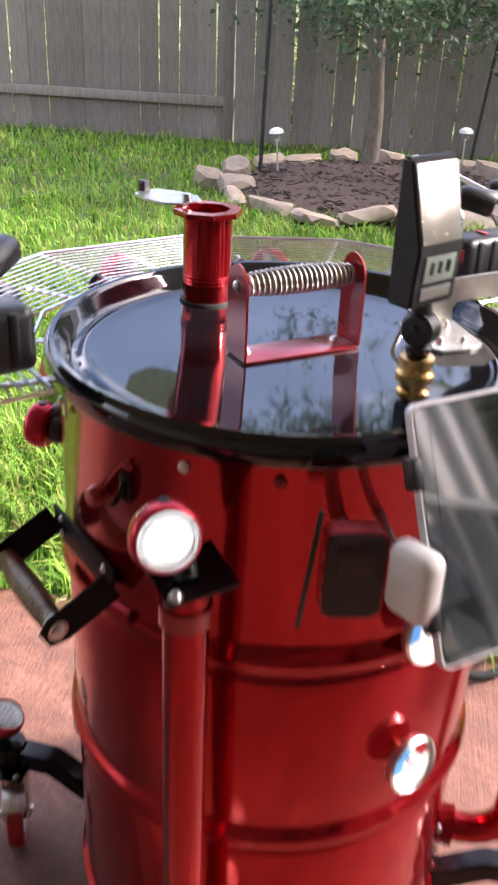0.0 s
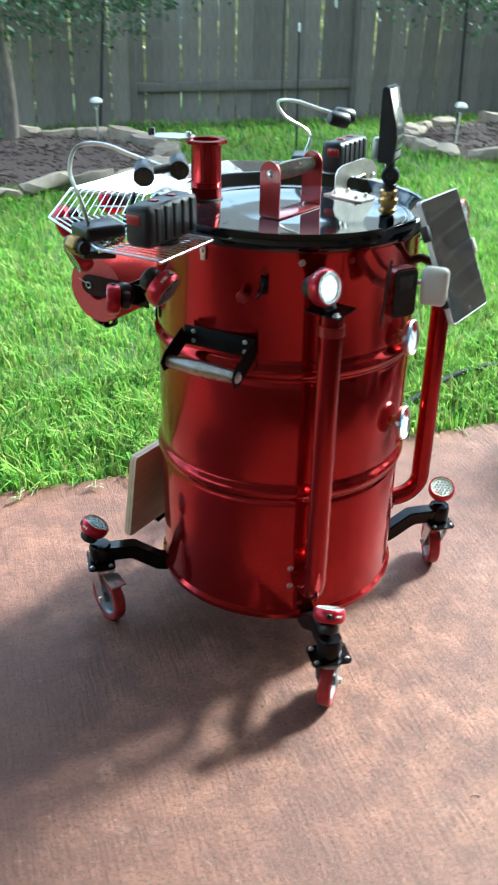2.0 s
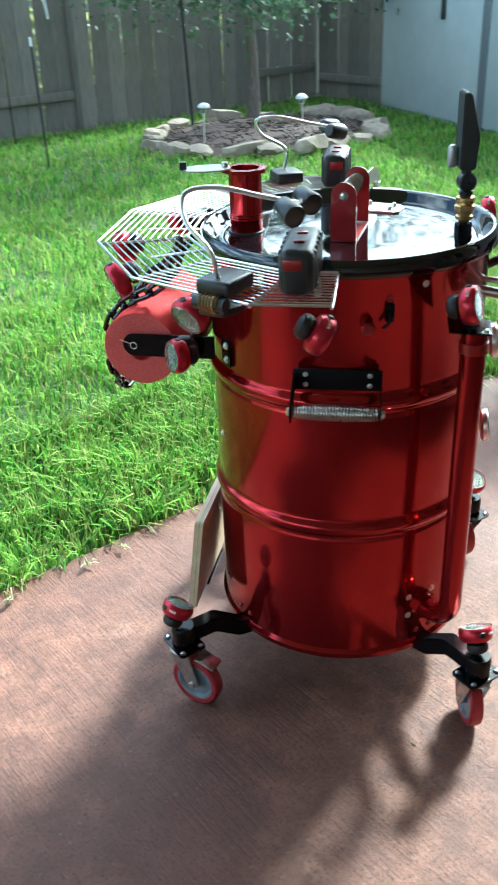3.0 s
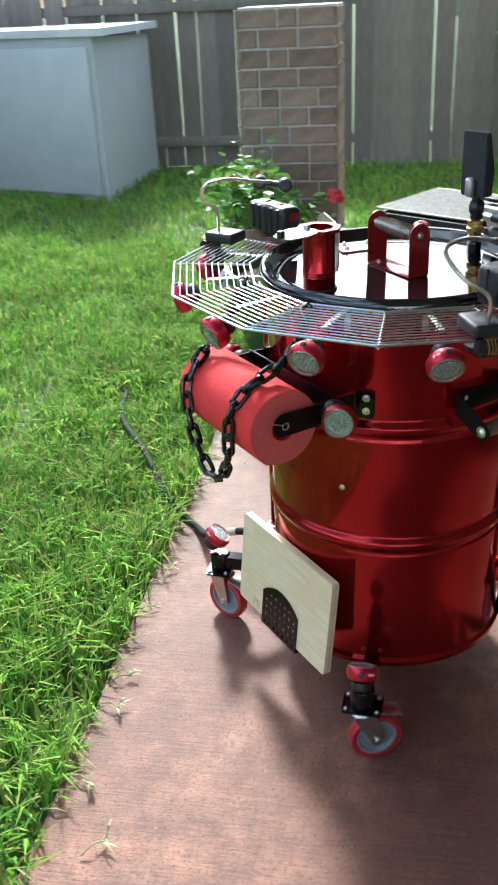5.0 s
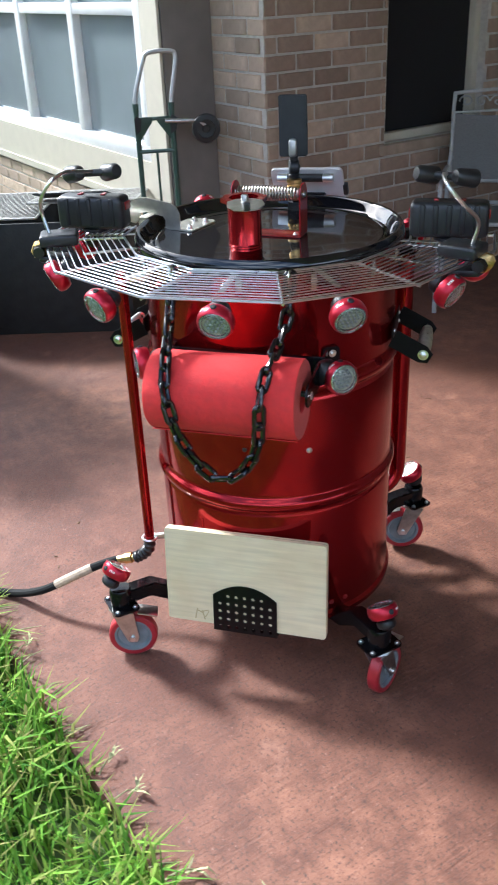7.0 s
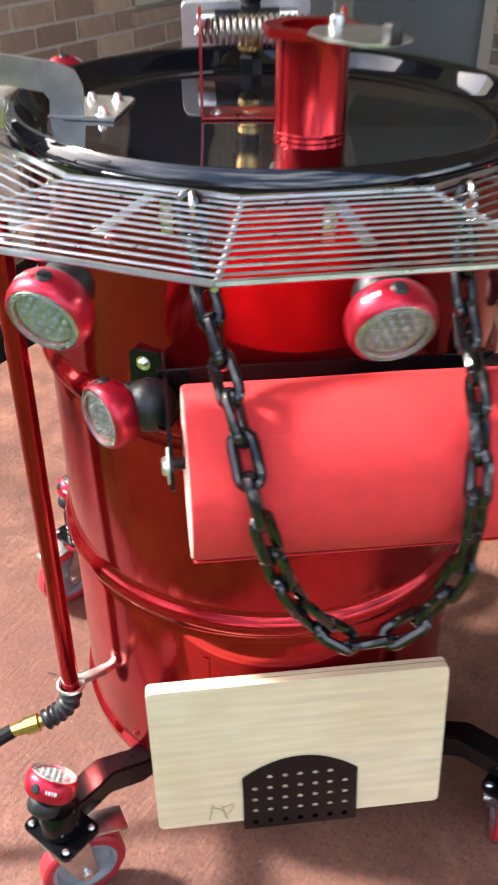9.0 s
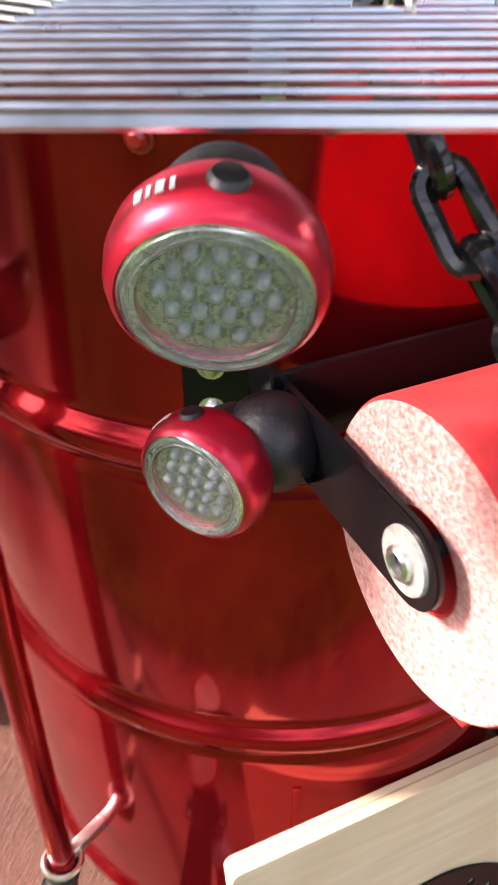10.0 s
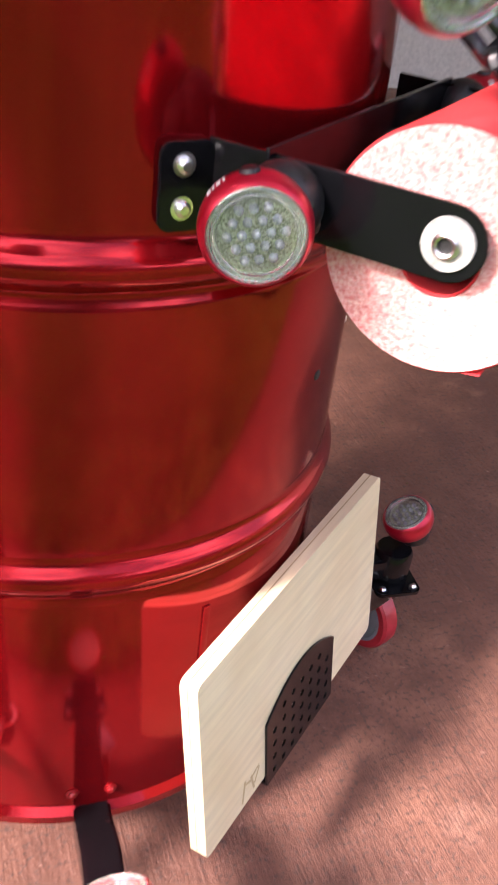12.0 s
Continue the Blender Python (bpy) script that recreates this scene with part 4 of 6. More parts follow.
def thermometer(az, z):
    t = part("thermometer", bm_tube(bmesh.new(), [pol(az, R0 - 0.01, z), pol(az, R0 + 0.014, z)], 0.012, 6), BRASS, smoker, "dial thermometer on a short stem")
    m = aim(pol(az, R0 + 0.014, z), out_dir(az - 4, 6))
    part("case", bm_lathe(bmesh.new(), [(0, 0), (0.029, 0), (0.036, 0.004), (0.038, 0.014), (0.0355, 0.017), (0.034, 0.0135)], m, 36), CHROME, t, "chrome case")
    part("dial", bm_lathe(bmesh.new(), [(0.0345, 0.012), (0, 0.0122)], m, 36), DIAL, t, "white dial")
    for a0, a1, mt, nm in ((100, 190, BLUE, "blue sector"), (20, 80, RED_DULL, "red sector")):
        ring = [(0.030 * math.cos(radians(a)), 0.030 * math.sin(radians(a))) for a in range(a0, a1 + 1, 10)] + [(0.016 * math.cos(radians(a)), 0.016 * math.sin(radians(a))) for a in range(a1, a0 - 1, -10)]
        part("scale", bm_plate(bmesh.new(), ring, 0.0004, m @ T((0, 0, 0.0126))), mt, t, nm, smooth=False)
    part("needle", bm_box(bmesh.new(), (0.0016, 0.030, 0.0006), m @ RZ(30) @ T((0, 0.007, 0.0138))), PLASTIC, t, "black needle", smooth=False)


thermometer(-29.7, 0.783)
thermometer(-31, 0.580)

# ---- shelf and what hangs on the drum ----
ZS = 1.016
BRIGHT_WIRE = mat("bright_steel_wire", (0.66, 0.70, 0.77), 0.30, metal=1.0, vary=0.08, scale=60, rough_var=0.08)
shelf = thing("grill_shelf", "chrome wire grill shelf bolted round the drum", "shelf")
CORNERS = [56.5, 71.5, 101.5, 131.5, 161.5, 191.5, 221.5, 236.5]
AP0, AP1, NB_ = 0.316, 0.488, 13
for s0, s1 in zip(CORNERS, CORNERS[1:]):
    mid = (s0 + s1) / 2 if s1 - s0 > 20 else (s0 if s0 < 60 else s1)
    sec = new("section")
    sec.parent = shelf
    for k in range(NB_):
        ap = AP0 + (AP1 - AP0) * k / (NB_ - 1)
        ends = [pol(a, ap / math.cos(radians(a - mid)), ZS) for a in (s0, s1)]
        last = k in (0, NB_ - 1)
        part("rim_bar" if last else "bar", bm_tube(bmesh.new(), ends, 0.0029 if last else 0.00145, 6), BRIGHT_WIRE, sec)
for a in CORNERS:
    end = a in (56.5, 236.5)
    part("rib", bm_tube(bmesh.new(), [pol(a, (AP0 if end else AP0 / 0.966) - 0.004, ZS - 0.004), pol(a, AP1 if end else AP1 / 0.966, ZS - 0.004)], 0.0028, 6), CHROME, shelf)
for a in (64, 86.5, 116.5, 146.5, 176.5, 206.5, 229):
    part("bracket", bm_box(bmesh.new(), (0.012, 0.13, 0.003), rad(a, 0.352, ZS - 0.0075), 0.0008), ZINC, shelf, "zinc shelf bracket")
    part("bracket", bm_box(bmesh.new(), (0.012, 0.003, 0.045), rad(a, R0 + 0.003, ZS - 0.032), 0.0008), ZINC, shelf)
    part("bolt", bm_lathe(bmesh.new(), bolt_head(0.005), aim(pol(a, R0 + 0.005, ZS - 0.035), out_dir(a, 0)), 10), CHROME, shelf)


def build_lamp():
    """A puck lamp whose lens faces +z, with its front at the origin."""
    lamp = thing("puck_lamp", "round red LED puck lamp with a clear lens", "lamp", group="red puck lamps on the smoker")
    body = bm_lathe(bmesh.new(), [(0, -0.030), (0.024, -0.030), (0.0305, -0.0275), (0.034, -0.021), (0.0352, -0.013), (0.0345, -0.006), (0.0325, -0.001), (0.0305, 0.0008), (0.0298, -0.0005), (0.0296, -0.006), (0, -0.006)], seg=40)
    part("housing", body, RED_LAMP, lamp, "satin red housing")
    bezel = part("bezel", bm_lathe(bmesh.new(), [(0.0236, -0.0040), (0.0236, 0.0000), (0.0243, 0.0012), (0.0256, 0.0012), (0.0260, 0.0004), (0.0272, 0.0004), (0.0277, 0.0018), (0.0291, 0.0018), (0.0297, 0.0004), (0.0297, -0.0040)], seg=48, closed=True), LENSG, lamp, "clear stepped plastic bezel")
    for a in (35, 145, 215, 270, 325):
        part("tab", bm_box(bmesh.new(), (0.0030, 0.0052, 0.0008), RZ(a) @ T((0.0266, 0, 0.0010)), 0.0002), LENSG, bezel)
    board = part("led_board", bm_lathe(bmesh.new(), [(0, -0.0045), (0.0290, -0.0045), (0.0290, -0.0058), (0, -0.0058)], seg=32), LED_BOARD, lamp, "speckled LED board")
    cup = finish("led", bm_lathe(bmesh.new(), [(0, 0.0042), (0.0012, 0.0039), (0.0023, 0.0030), (0.0029, 0.0016), (0.0031, 0)], seg=14), LED_DOT)
    spots = [((k - (n - 1) / 2) * 0.0086, row * 0.0078) for row, n in ((-2, 3), (-1, 4), (0, 5), (1, 4), (2, 3)) for k in range(n)]
    for x, y in spots:
        piece("led", cup, board, T((x, y, -0.0045)))
    cover = part("lens", bm_lathe(bmesh.new(), [(0, 0.0012), (0.018, 0.0010), (0.0234, 0.0002), (0.0234, -0.0004), (0, 0.0004)], seg=32), LENS_COVER, lamp, "clear moulded lens")
    cover.visible_shadow = False
    bezel.visible_shadow = False
    part("button", bm_lathe(bmesh.new(), [(0, 0.0022), (0.005, 0.0018), (0.0065, 0), (0.0065, -0.004), (0, -0.004)], aim((0, 0.0348, -0.0135), (0, 1, 0)), 20), RUBBER, lamp, "black rubber button")
    part("swivel", bm_lathe(bmesh.new(), [(0, -0.056), (0.012, -0.0555), (0.0195, -0.051), (0.0225, -0.044), (0.0215, -0.036), (0.016, -0.0302), (0, -0.0298)], seg=28), RUBBER, lamp, "black swivel base")
    for k in range(4):
        part("mark", bm_box(bmesh.new(), (0.0016 + 0.0012 * (k % 2), 0.0008, 0.0048), aim((-0.0351 * math.sin(0.45 + 0.11 * k), 0.0351 * math.cos(0.45 + 0.11 * k), -0.0125), (0, 0, 1)) @ RZ(math.degrees(0.45 + 0.11 * k)), 0), WHITE, lamp, "pale printed mark", smooth=False)
    return lamp


def lamp_pose(p, az, el, roll=0.0):
    """Lens centre at p, facing out at az and el, with its button uppermost."""
    d = out_dir(az, el)
    up = Vector((0, 0, 1)) if abs(d.z) < 0.95 else out_dir(az, 0) * -1
    x = up.cross(d).normalized()
    y = d.cross(x)
    return Matrix(((x.x, y.x, d.x, p[0]), (x.y, y.y, d.y, p[1]), (x.z, y.z, d.z, p[2]), (0, 0, 0, 1))) @ RZ(roll)


LAMPS = [
    ((-0.122, -0.372, 0.960), -18, 12, 0), ((0.372, -0.135, 0.991), -30, 12, 0), ((-0.381, -0.241, 0.947), -38, -30, 0),
    (pol(87.5, 0.488, 0.962), 87, -26, 0), (pol(117.2, 0.494, 0.968), 117, -22, 0), ((-0.270, 0.402, 0.965), 146, -22, 0), ((-0.017, 0.487, 0.963), 177, -18, -8),
    (pol(207, 0.488, 0.962), 207, -28, 0), (pol(236.5, 0.462, 0.962), 237, -32, 0), ((-0.366, 0.158, 0.809), 108, 4, 0), ((0.014, 0.384, 0.807), 206, -2, 12),
    (pol(14.1, 0.438, 0.251) + out_dir(215, 60) * 0.015, 215, 60, 0), (pol(104.1, 0.462, 0.253) + out_dir(283, 60) * 0.015, 283, 60, 0), (pol(194.1, 0.456, 0.253) + out_dir(5, 50) * 0.015, 5, 50, 0), (pol(284.1, 0.452, 0.251) + out_dir(35, 60) * 0.015, 35, 60, 0),
]
first = build_lamp()
first.matrix_basis = lamp_pose(*LAMPS[1])
for spec in LAMPS[2:]:
    copy_thing(first, lamp_pose(*spec))
# the lamp over the front pipe is switched on
lit = copy_thing(first, lamp_pose(*LAMPS[0]))
tagged(lit, "round red LED puck lamp, switched on and glowing white")
for o in lit.children_recursive:
    if o.name.startswith("led"):
        o.data = o.data.copy()
        o.data.materials[0] = BOARD_ON if o.name.startswith("led_board") else LED_ON
# what holds the lamps that stand off from the drum
for p0, p1 in (((-0.122, -0.372, 0.960), pol(16.5, 0.372, 0.910)), ((0.372, -0.135, 0.991), pol(-76, 0.372, 0.930))):
    part("ball_stem", bm_tube(bmesh.new(), [Vector(p1), Vector(p1) * 0.5 + (Vector(p0) - out_dir(0, 0) * 0.05) * 0.5, Vector(p0) - (out_dir(-18, 12) if p0[0] < 0 else out_dir(-30, 12)) * 0.045], 0.012, 12), RUBBER, smoker, "black ball stem")

# paper towel holder
RC, RD = Vector((-0.226, 0.3405, 0.798)), Vector((0.858, 0.5135, 0))
RN = Vector((-0.5135, 0.858, 0))
holder = part("roll_holder", bm_box(bmesh.new(), (0.34, 0.004, 0.05), Matrix(((RD.x, RN.x, 0, RC.x - RN.x * 0.116), (RD.y, RN.y, 0, RC.y - RN.y * 0.116), (0, 0, 1, 0.815), (0, 0, 0, 1))), 0.001), BLACK, smoker, "black flat bar roll holder")
for s in (-1, 1):
    arm_m = Matrix(((RN.x, 0, RD.x, RC.x + RN.x * 0.008 + s * RD.x * 0.163), (RN.y, 0, RD.y, RC.y + RN.y * 0.008 + s * RD.y * 0.163), (0, 1, 0, 0.812), (0, 0, 0, 1)))
    out = [(-0.170, -0.024), (0.0, -0.024)] + [(0.024 * math.sin(radians(a)), -0.024 * math.cos(radians(a))) for a in range(15, 180, 15)] + [(0.0, 0.024), (-0.170, 0.024)]
    arm = part("arm", soft_edges(bm_plate(bmesh.new(), out, 0.004, arm_m @ T((0, 0, -0.002)))), BLACK, holder, "black flat arm")
    fm = arm_m @ (Matrix.Rotation(radians(180), 4, "X") if s < 0 else I4)
    if s < 0:
        pin = [fm @ Vector((0.007 * math.cos(a), 0.007 * math.sin(a), 0.006)) for a in np.linspace(0, 2 * math.pi, 17)[:-1]]
        part("hitch_pin", bm_tube(bmesh.new(), pin, 0.0011, 6, closed=True), CHROME, arm, "bright wire hitch pin")
        part("pin_leg", bm_tube(bmesh.new(), [fm @ Vector((0.006, -0.004, 0.006)), fm @ Vector((0.028, -0.012, 0.006))], 0.0011, 6), CHROME, arm)
    else:
        part("washer", bm_lathe(bmesh.new(), [(0, 0.0042), (0.0165, 0.0040), (0.0170, 0.0020), (0, 0.0018)], fm, 28), mat("grey_washer", (0.62, 0.60, 0.55), 0.4, metal=0.3, vary=0.25, scale=120), arm, "grey washer")
        part("bolt", bm_lathe(bmesh.new(), [(0.0048, 0.0042), (0.0050, 0.0076), (0.0066, 0.0084), (0.0085, 0.0070), (0.0088, 0.0040)], fm, 20), CHROME, arm, "steel ring on the spindle end")
        part("spindle_end", bm_lathe(bmesh.new(), [(0, 0.0050), (0.0049, 0.0048), (0.0049, 0.0040), (0, 0.0040)], fm, 16), DARK_STEEL, arm, "dark spindle end")
    fp_ = RC + RD * (s * 0.163) - RN * 0.163
    fo = Vector((fp_.x, fp_.y, 0)).normalized()
    ft = Vector((-fo.y, fo.x, 0)) * (1 if Vector((-fo.y, fo.x, 0)).dot(RD) * s > 0 else -1)
    ctr = fo * (R0 + 0.003) + ft * 0.017
    ctr = Vector((ctr.x, ctr.y, 0.805))
    foot_m = Matrix(((ft.x, 0, fo.x, ctr.x - fo.x * 0.002), (ft.y, 0, fo.y, ctr.y - fo.y * 0.002), (0, 1, 0, ctr.z), (0, 0, 0, 1)))
    part("foot", soft_edges(bm_plate(bmesh.new(), round_rect(0.040, 0.060, 0.009), 0.004, foot_m)), BLACK, arm, "black bolted foot")
    for dz in (-0.014, 0.015):
        part("bolt", bm_lathe(bmesh.new(), bolt_head(0.0055, 0.005), aim(Vector((ctr.x, ctr.y, ctr.z + dz)) + fo * 0.0025 + ft * 0.003, fo), 14), CHROME, arm)
    lp = Vector((0.014, 0.384, 0.807)) if s > 0 else Vector((-0.366, 0.158, 0.809))
    back = lp - (out_dir(209, 6) if s > 0 else out_dir(108, 4)) * 0.043
    root = RC + RD * (s * 0.164) - RN * 0.085 + Vector((0, 0, 0.012))
    part("ball_joint", bm_tube(bmesh.new(), [root, back.lerp(root, 0.5), back], [0.018, 0.018, 0.018], 20), RUBBER, arm, "black joint stem")
    ball = [(0.027 * math.sin(radians(a)), -0.027 * math.cos(radians(a))) for a in range(0, 181, 15)]
    part("ball", bm_lathe(bmesh.new(), ball, T(back.lerp(root, 0.45) + Vector((0, 0, 0.006))), 28), RUBBER, arm, "round black ball joint")
part("spindle", bm_tube(bmesh.new(), [RC + RN * 0.008 + Vector((0, 0, 0.016)) - RD * 0.16, RC + RN * 0.008 + Vector((0, 0, 0.016)) + RD * 0.16], 0.0055, 16), DARK_STEEL, holder, "black spindle")

roll = thing("paper_towel_roll", "full roll of red paper towel on a black holder", "paper roll")
rm = Matrix(((-RD.y, 0, RD.x, RC.x), (RD.x, 0, RD.y, RC.y), (0, 1, 0, RC.z), (0, 0, 0, 1)))
RR, RLEN = 0.079, 0.150
bm = bm_lathe(bmesh.new(), [(RR - 0.002, -RLEN), (RR, -RLEN + 0.003), (RR + 0.0006, -0.05), (RR - 0.0004, 0.06), (RR, RLEN - 0.003), (RR - 0.002, RLEN)], rm, 64)
part("sheet", bm, PAPER, roll, "smooth red outer sheet")
for s in (-1, 1):
    part("roll_end", bm_lathe(bmesh.new(), [(RR - 0.002, s * RLEN), (0.05, s * (RLEN + 0.001)), (0.036, s * RLEN), (0.0275, s * RLEN), (0.0275, s * (RLEN - 0.03))], rm, 64), PAPER_END_SUN if s > 0 else PAPER_END_SHADE, roll, "rough layered roll end")
part("tube", bm_lathe(bmesh.new(), [(0.0272, -RLEN + 0.001), (0.0272, RLEN - 0.001), (0.0255, RLEN - 0.001), (0.0255, -RLEN + 0.001)], rm, 32, True), PAPER, roll, "red core")
part("loose_edge", bm_box(bmesh.new(), (0.012, 0.0012, 2 * RLEN - 0.004), rm @ RZ(-62) @ T((RR + 0.001, 0, 0)) @ RZ(70), 0), PAPER, roll, "loose paper edge", smooth=False)

# chain slung over the roll
chain = thing("chain", "heavy black steel chain hung in a loop", "chain")
HANG = [(0.132, -0.083, 1.0), (0.127, -0.054, 0.962), (0.120, -0.020, 0.926), (0.113, 0.018, 0.897), (0.106, 0.053, 0.868), (0.099, 0.082, 0.830), (0.088, 0.091, 0.785), (0.072, 0.091, 0.735), (0.042, 0.090, 0.688), (0.006, 0.089, 0.658),
        (-0.028, 0.089, 0.662), (-0.061, 0.090, 0.692), (-0.082, 0.091, 0.738), (-0.087, 0.091, 0.785), (-0.088, 0.082, 0.830), (-0.093, 0.053, 0.869), (-0.099, 0.014, 0.893), (-0.103, -0.028, 0.913), (-0.107, -0.066, 0.950), (-0.108, -0.083, 1.0)]
hang_at = [Vector((RC.x, RC.y, z)) + RD * u + RN * w for u, w, z in HANG]
cl = smooth_curve(hang_at, 16)
acc = [0.0]
for a, b in zip(cl, cl[1:]):
    acc.append(acc[-1] + (b - a).length)


def along(s):
    for i in range(len(acc) - 1):
        if acc[i + 1] >= s:
            f = (s - acc[i]) / max(1e-9, acc[i + 1] - acc[i])
            return cl[i].lerp(cl[i + 1], f), (cl[i + 1] - cl[i]).normalized()
    return cl[-1], (cl[-1] - cl[-2]).normalized()


lw, ll, wr = 0.0092, 0.0133, 0.0051
ring = [(lw * math.sin(a), ll + lw * math.cos(a)) for a in np.linspace(math.pi / 2, -math.pi / 2, 8)] + [(-lw * math.sin(-a) * 1.0, -ll - lw * math.cos(a)) for a in np.linspace(-math.pi / 2, math.pi / 2, 8)]
link_mesh = finish("link", bm_tube(bmesh.new(), [(x, 0, y) for x, y in ring], wr, 8, closed=True), CHAIN)
NL = int(acc[-1] / 0.0345)
rnd = random.Random(7)
for k in range(NL + 1):
    p, d = along(acc[-1] * k / NL)
    q = d.to_track_quat("Z", "Y").to_matrix().to_4x4()
    piece("link", link_mesh, chain, T(p) @ q @ RZ((90 if k % 2 else 0) + 40 + rnd.uniform(-14, 14)))
for p in (hang_at[0], hang_at[-1]):
    part("hook", bm_tube(bmesh.new(), smooth_curve([p + Vector((0, 0, -0.004)), p + RN * 0.008 + Vector((0, 0, 0.008)), p + RN * 0.008 + Vector((0, 0, 0.020)), p - RN * 0.004 + Vector((0, 0, 0.023)), p - RN * 0.008 + Vector((0, 0, 0.008))], 4), 0.0024, 6), ZINC, chain, "zinc hook over the shelf")

# cutting board with a perforated plate
board_t = thing("cutting_board", "pale bamboo cutting board standing against the drum", "cutting board")
c0, c1, c2, c3 = Vector((0.003, 0.358, 0.391)), Vector((-0.330, 0.166, 0.398)), Vector((-0.345, 0.190, 0.156)), Vector((-0.007, 0.389, 0.149))
bx = ((c0 - c1) + (c3 - c2)).normalized()
by = ((c0 - c3) + (c1 - c2)).normalized()
by = (by - bx * by.dot(bx)).normalized()
bz = bx.cross(by)
if bz.dot(RN) < 0:
    bz = -bz
bc = (c0 + c1 + c2 + c3) / 4
bmx = Matrix(((bx.x, by.x, bz.x, bc.x), (bx.y, by.y, bz.y, bc.y), (bx.z, by.z, bz.z, bc.z), (0, 0, 0, 1)))
BW, BH, BT = 0.388, 0.241, 0.019
bm = bm_plate(bmesh.new(), round_rect(BW, BH, 0.008), BT, T((0, 0, -BT)))
bmesh.ops.bevel(bm, geom=[e for e in bm.edges if e.calc_face_angle(0) > 1.2], offset=0.0016, segments=2, affect="EDGES")
part("board", bm, BAMBOO, board_t, "bamboo board", m=bmx, angle=50)
part("glue_line", bm_plate(bmesh.new(), round_rect(BW + 0.0006, BH + 0.0006, 0.008), 0.0012, T((0, 0, -0.0115))), mat("bamboo_glue_line", (0.52, 0.38, 0.20), 0.6, vary=0.2, scale=30), board_t, "darker glued layer in the edge", m=bmx, smooth=False)
gr_p = bmesh.new()
cell, hole, PT = 0.0205, 0.0044, 0.0025
for j in range(5):
    for i in range(7) if j < 4 else range(1, 6):
        cx, cy = (i - 3) * cell, 0.002 + (j + 0.5) * cell
        o = [(cx + cell / 2 * a, cy + cell / 2 * b) for a, b in ((1, 0), (1, 1), (0, 1), (-1, 1), (-1, 0), (-1, -1), (0, -1), (1, -1))]
        q = [(cx + hole * math.cos(radians(45 * k)), cy + hole * math.sin(radians(45 * k))) for k in range(8)]
        vo, vq = [gr_p.verts.new((x, y, PT)) for x, y in o], [gr_p.verts.new((x, y, PT)) for x, y in q]
        vb = [gr_p.verts.new((x, y, 0.0)) for x, y in q]
        for k in range(8):
            gr_p.faces.new((vo[k], vo[(k + 1) % 8], vq[(k + 1) % 8], vq[k]))
            gr_p.faces.new((vq[k], vq[(k + 1) % 8], vb[(k + 1) % 8], vb[k]))
hw, PW = 3.5 * cell, 0.078


def crown_y(x):
    return 0.126 - 0.031 * (x / PW) ** 2


def crown_run(a, b, n=6):
    return [(a + (b - a) * k / n, crown_y(a + (b - a) * k / n)) for k in range(n + 1)]


for x0, x1 in ((-PW, -hw), (hw, PW)):
    bm_plate(gr_p, [(x0, 0), (x1, 0), (x1, 0.084), (x0, 0.084)], PT)
bm_plate(gr_p, [(-hw, 0), (hw, 0), (hw, 0.002), (-hw, 0.002)], PT)
bm_plate(gr_p, [(-2.5 * cell, 0.1045), (2.5 * cell, 0.1045)] + crown_run(2.5 * cell, -2.5 * cell, 10), PT)
bm_plate(gr_p, [(2.5 * cell, 0.084), (PW, 0.084)] + crown_run(PW, 2.5 * cell), PT)
bm_plate(gr_p, [(-PW, 0.084), (-2.5 * cell, 0.084)] + crown_run(-2.5 * cell, -PW), PT)
bm_plate(gr_p, [(-PW, 0), (PW, 0), (PW, 0.003), (-PW, 0.003)], 0.024, T((0, 0, -0.0235)))
grm = bmx @ T((0.0, -0.134, 0.0007))
part("perforated_plate", gr_p, BLACK, board_t, "black perforated plate cupping the lower edge", smooth=False, m=grm)
part("bracket", bm_box(bmesh.new(), (0.03, 0.004, 0.10), rad(149, R0 + 0.003, 0.20), 0.001), BLACK, smoker, "black board bracket")
BURN = mat("burn_brown", (0.50, 0.38, 0.20), 0.6)
for x, y, w, h, a in ((0.122, -0.098, 0.003, 0.030, 12), (0.112, -0.092, 0.016, 0.003, 25), (0.104, -0.100, 0.003, 0.026, -14), (0.095, -0.097, 0.002, 0.020, 30), (0.098, -0.088, 0.014, 0.0025, -20)):
    part("burned_mark", bm_box(bmesh.new(), (w, h, 0.0004), bmx @ T((x, y, 0.0003)) @ RZ(a)), BURN, board_t, "faint brown burned mark", smooth=False)

# fittings on the lid: brass valve, swivel and display
disp = thing("probe_display", "grey wedge-shaped digital display on a brass fitting", "thermometer")
DX = T((0.115, -0.199, 0))
part("base_nut", bm_lathe(bmesh.new(), [(0, 1.0045), (0.017, 1.0045), (0.017, 1.026), (0.014, 1.03), (0, 1.03)], DX, 6), BLACK, disp, "black base nut", angle=20)
part("valve", bm_lathe(bmesh.new(), [(0.010, 1.03), (0.013, 1.034), (0.017, 1.036), (0.0175, 1.042), (0.014, 1.045), (0.0145, 1.05), (0.0195, 1.053), (0.020, 1.062), (0.0165, 1.065), (0.016, 1.070), (0.0185, 1.072), (0.018, 1.079), (0.012, 1.081), (0, 1.081)], DX, 24), BRASS, disp, "brass valve body")
part("swivel", bm_lathe(bmesh.new(), [(0, 1.079), (0.012, 1.082), (0.014, 1.09), (0.010, 1.094), (0.0105, 1.10)], DX, 20), PLASTIC, disp, "black swivel")
fa = -40.0
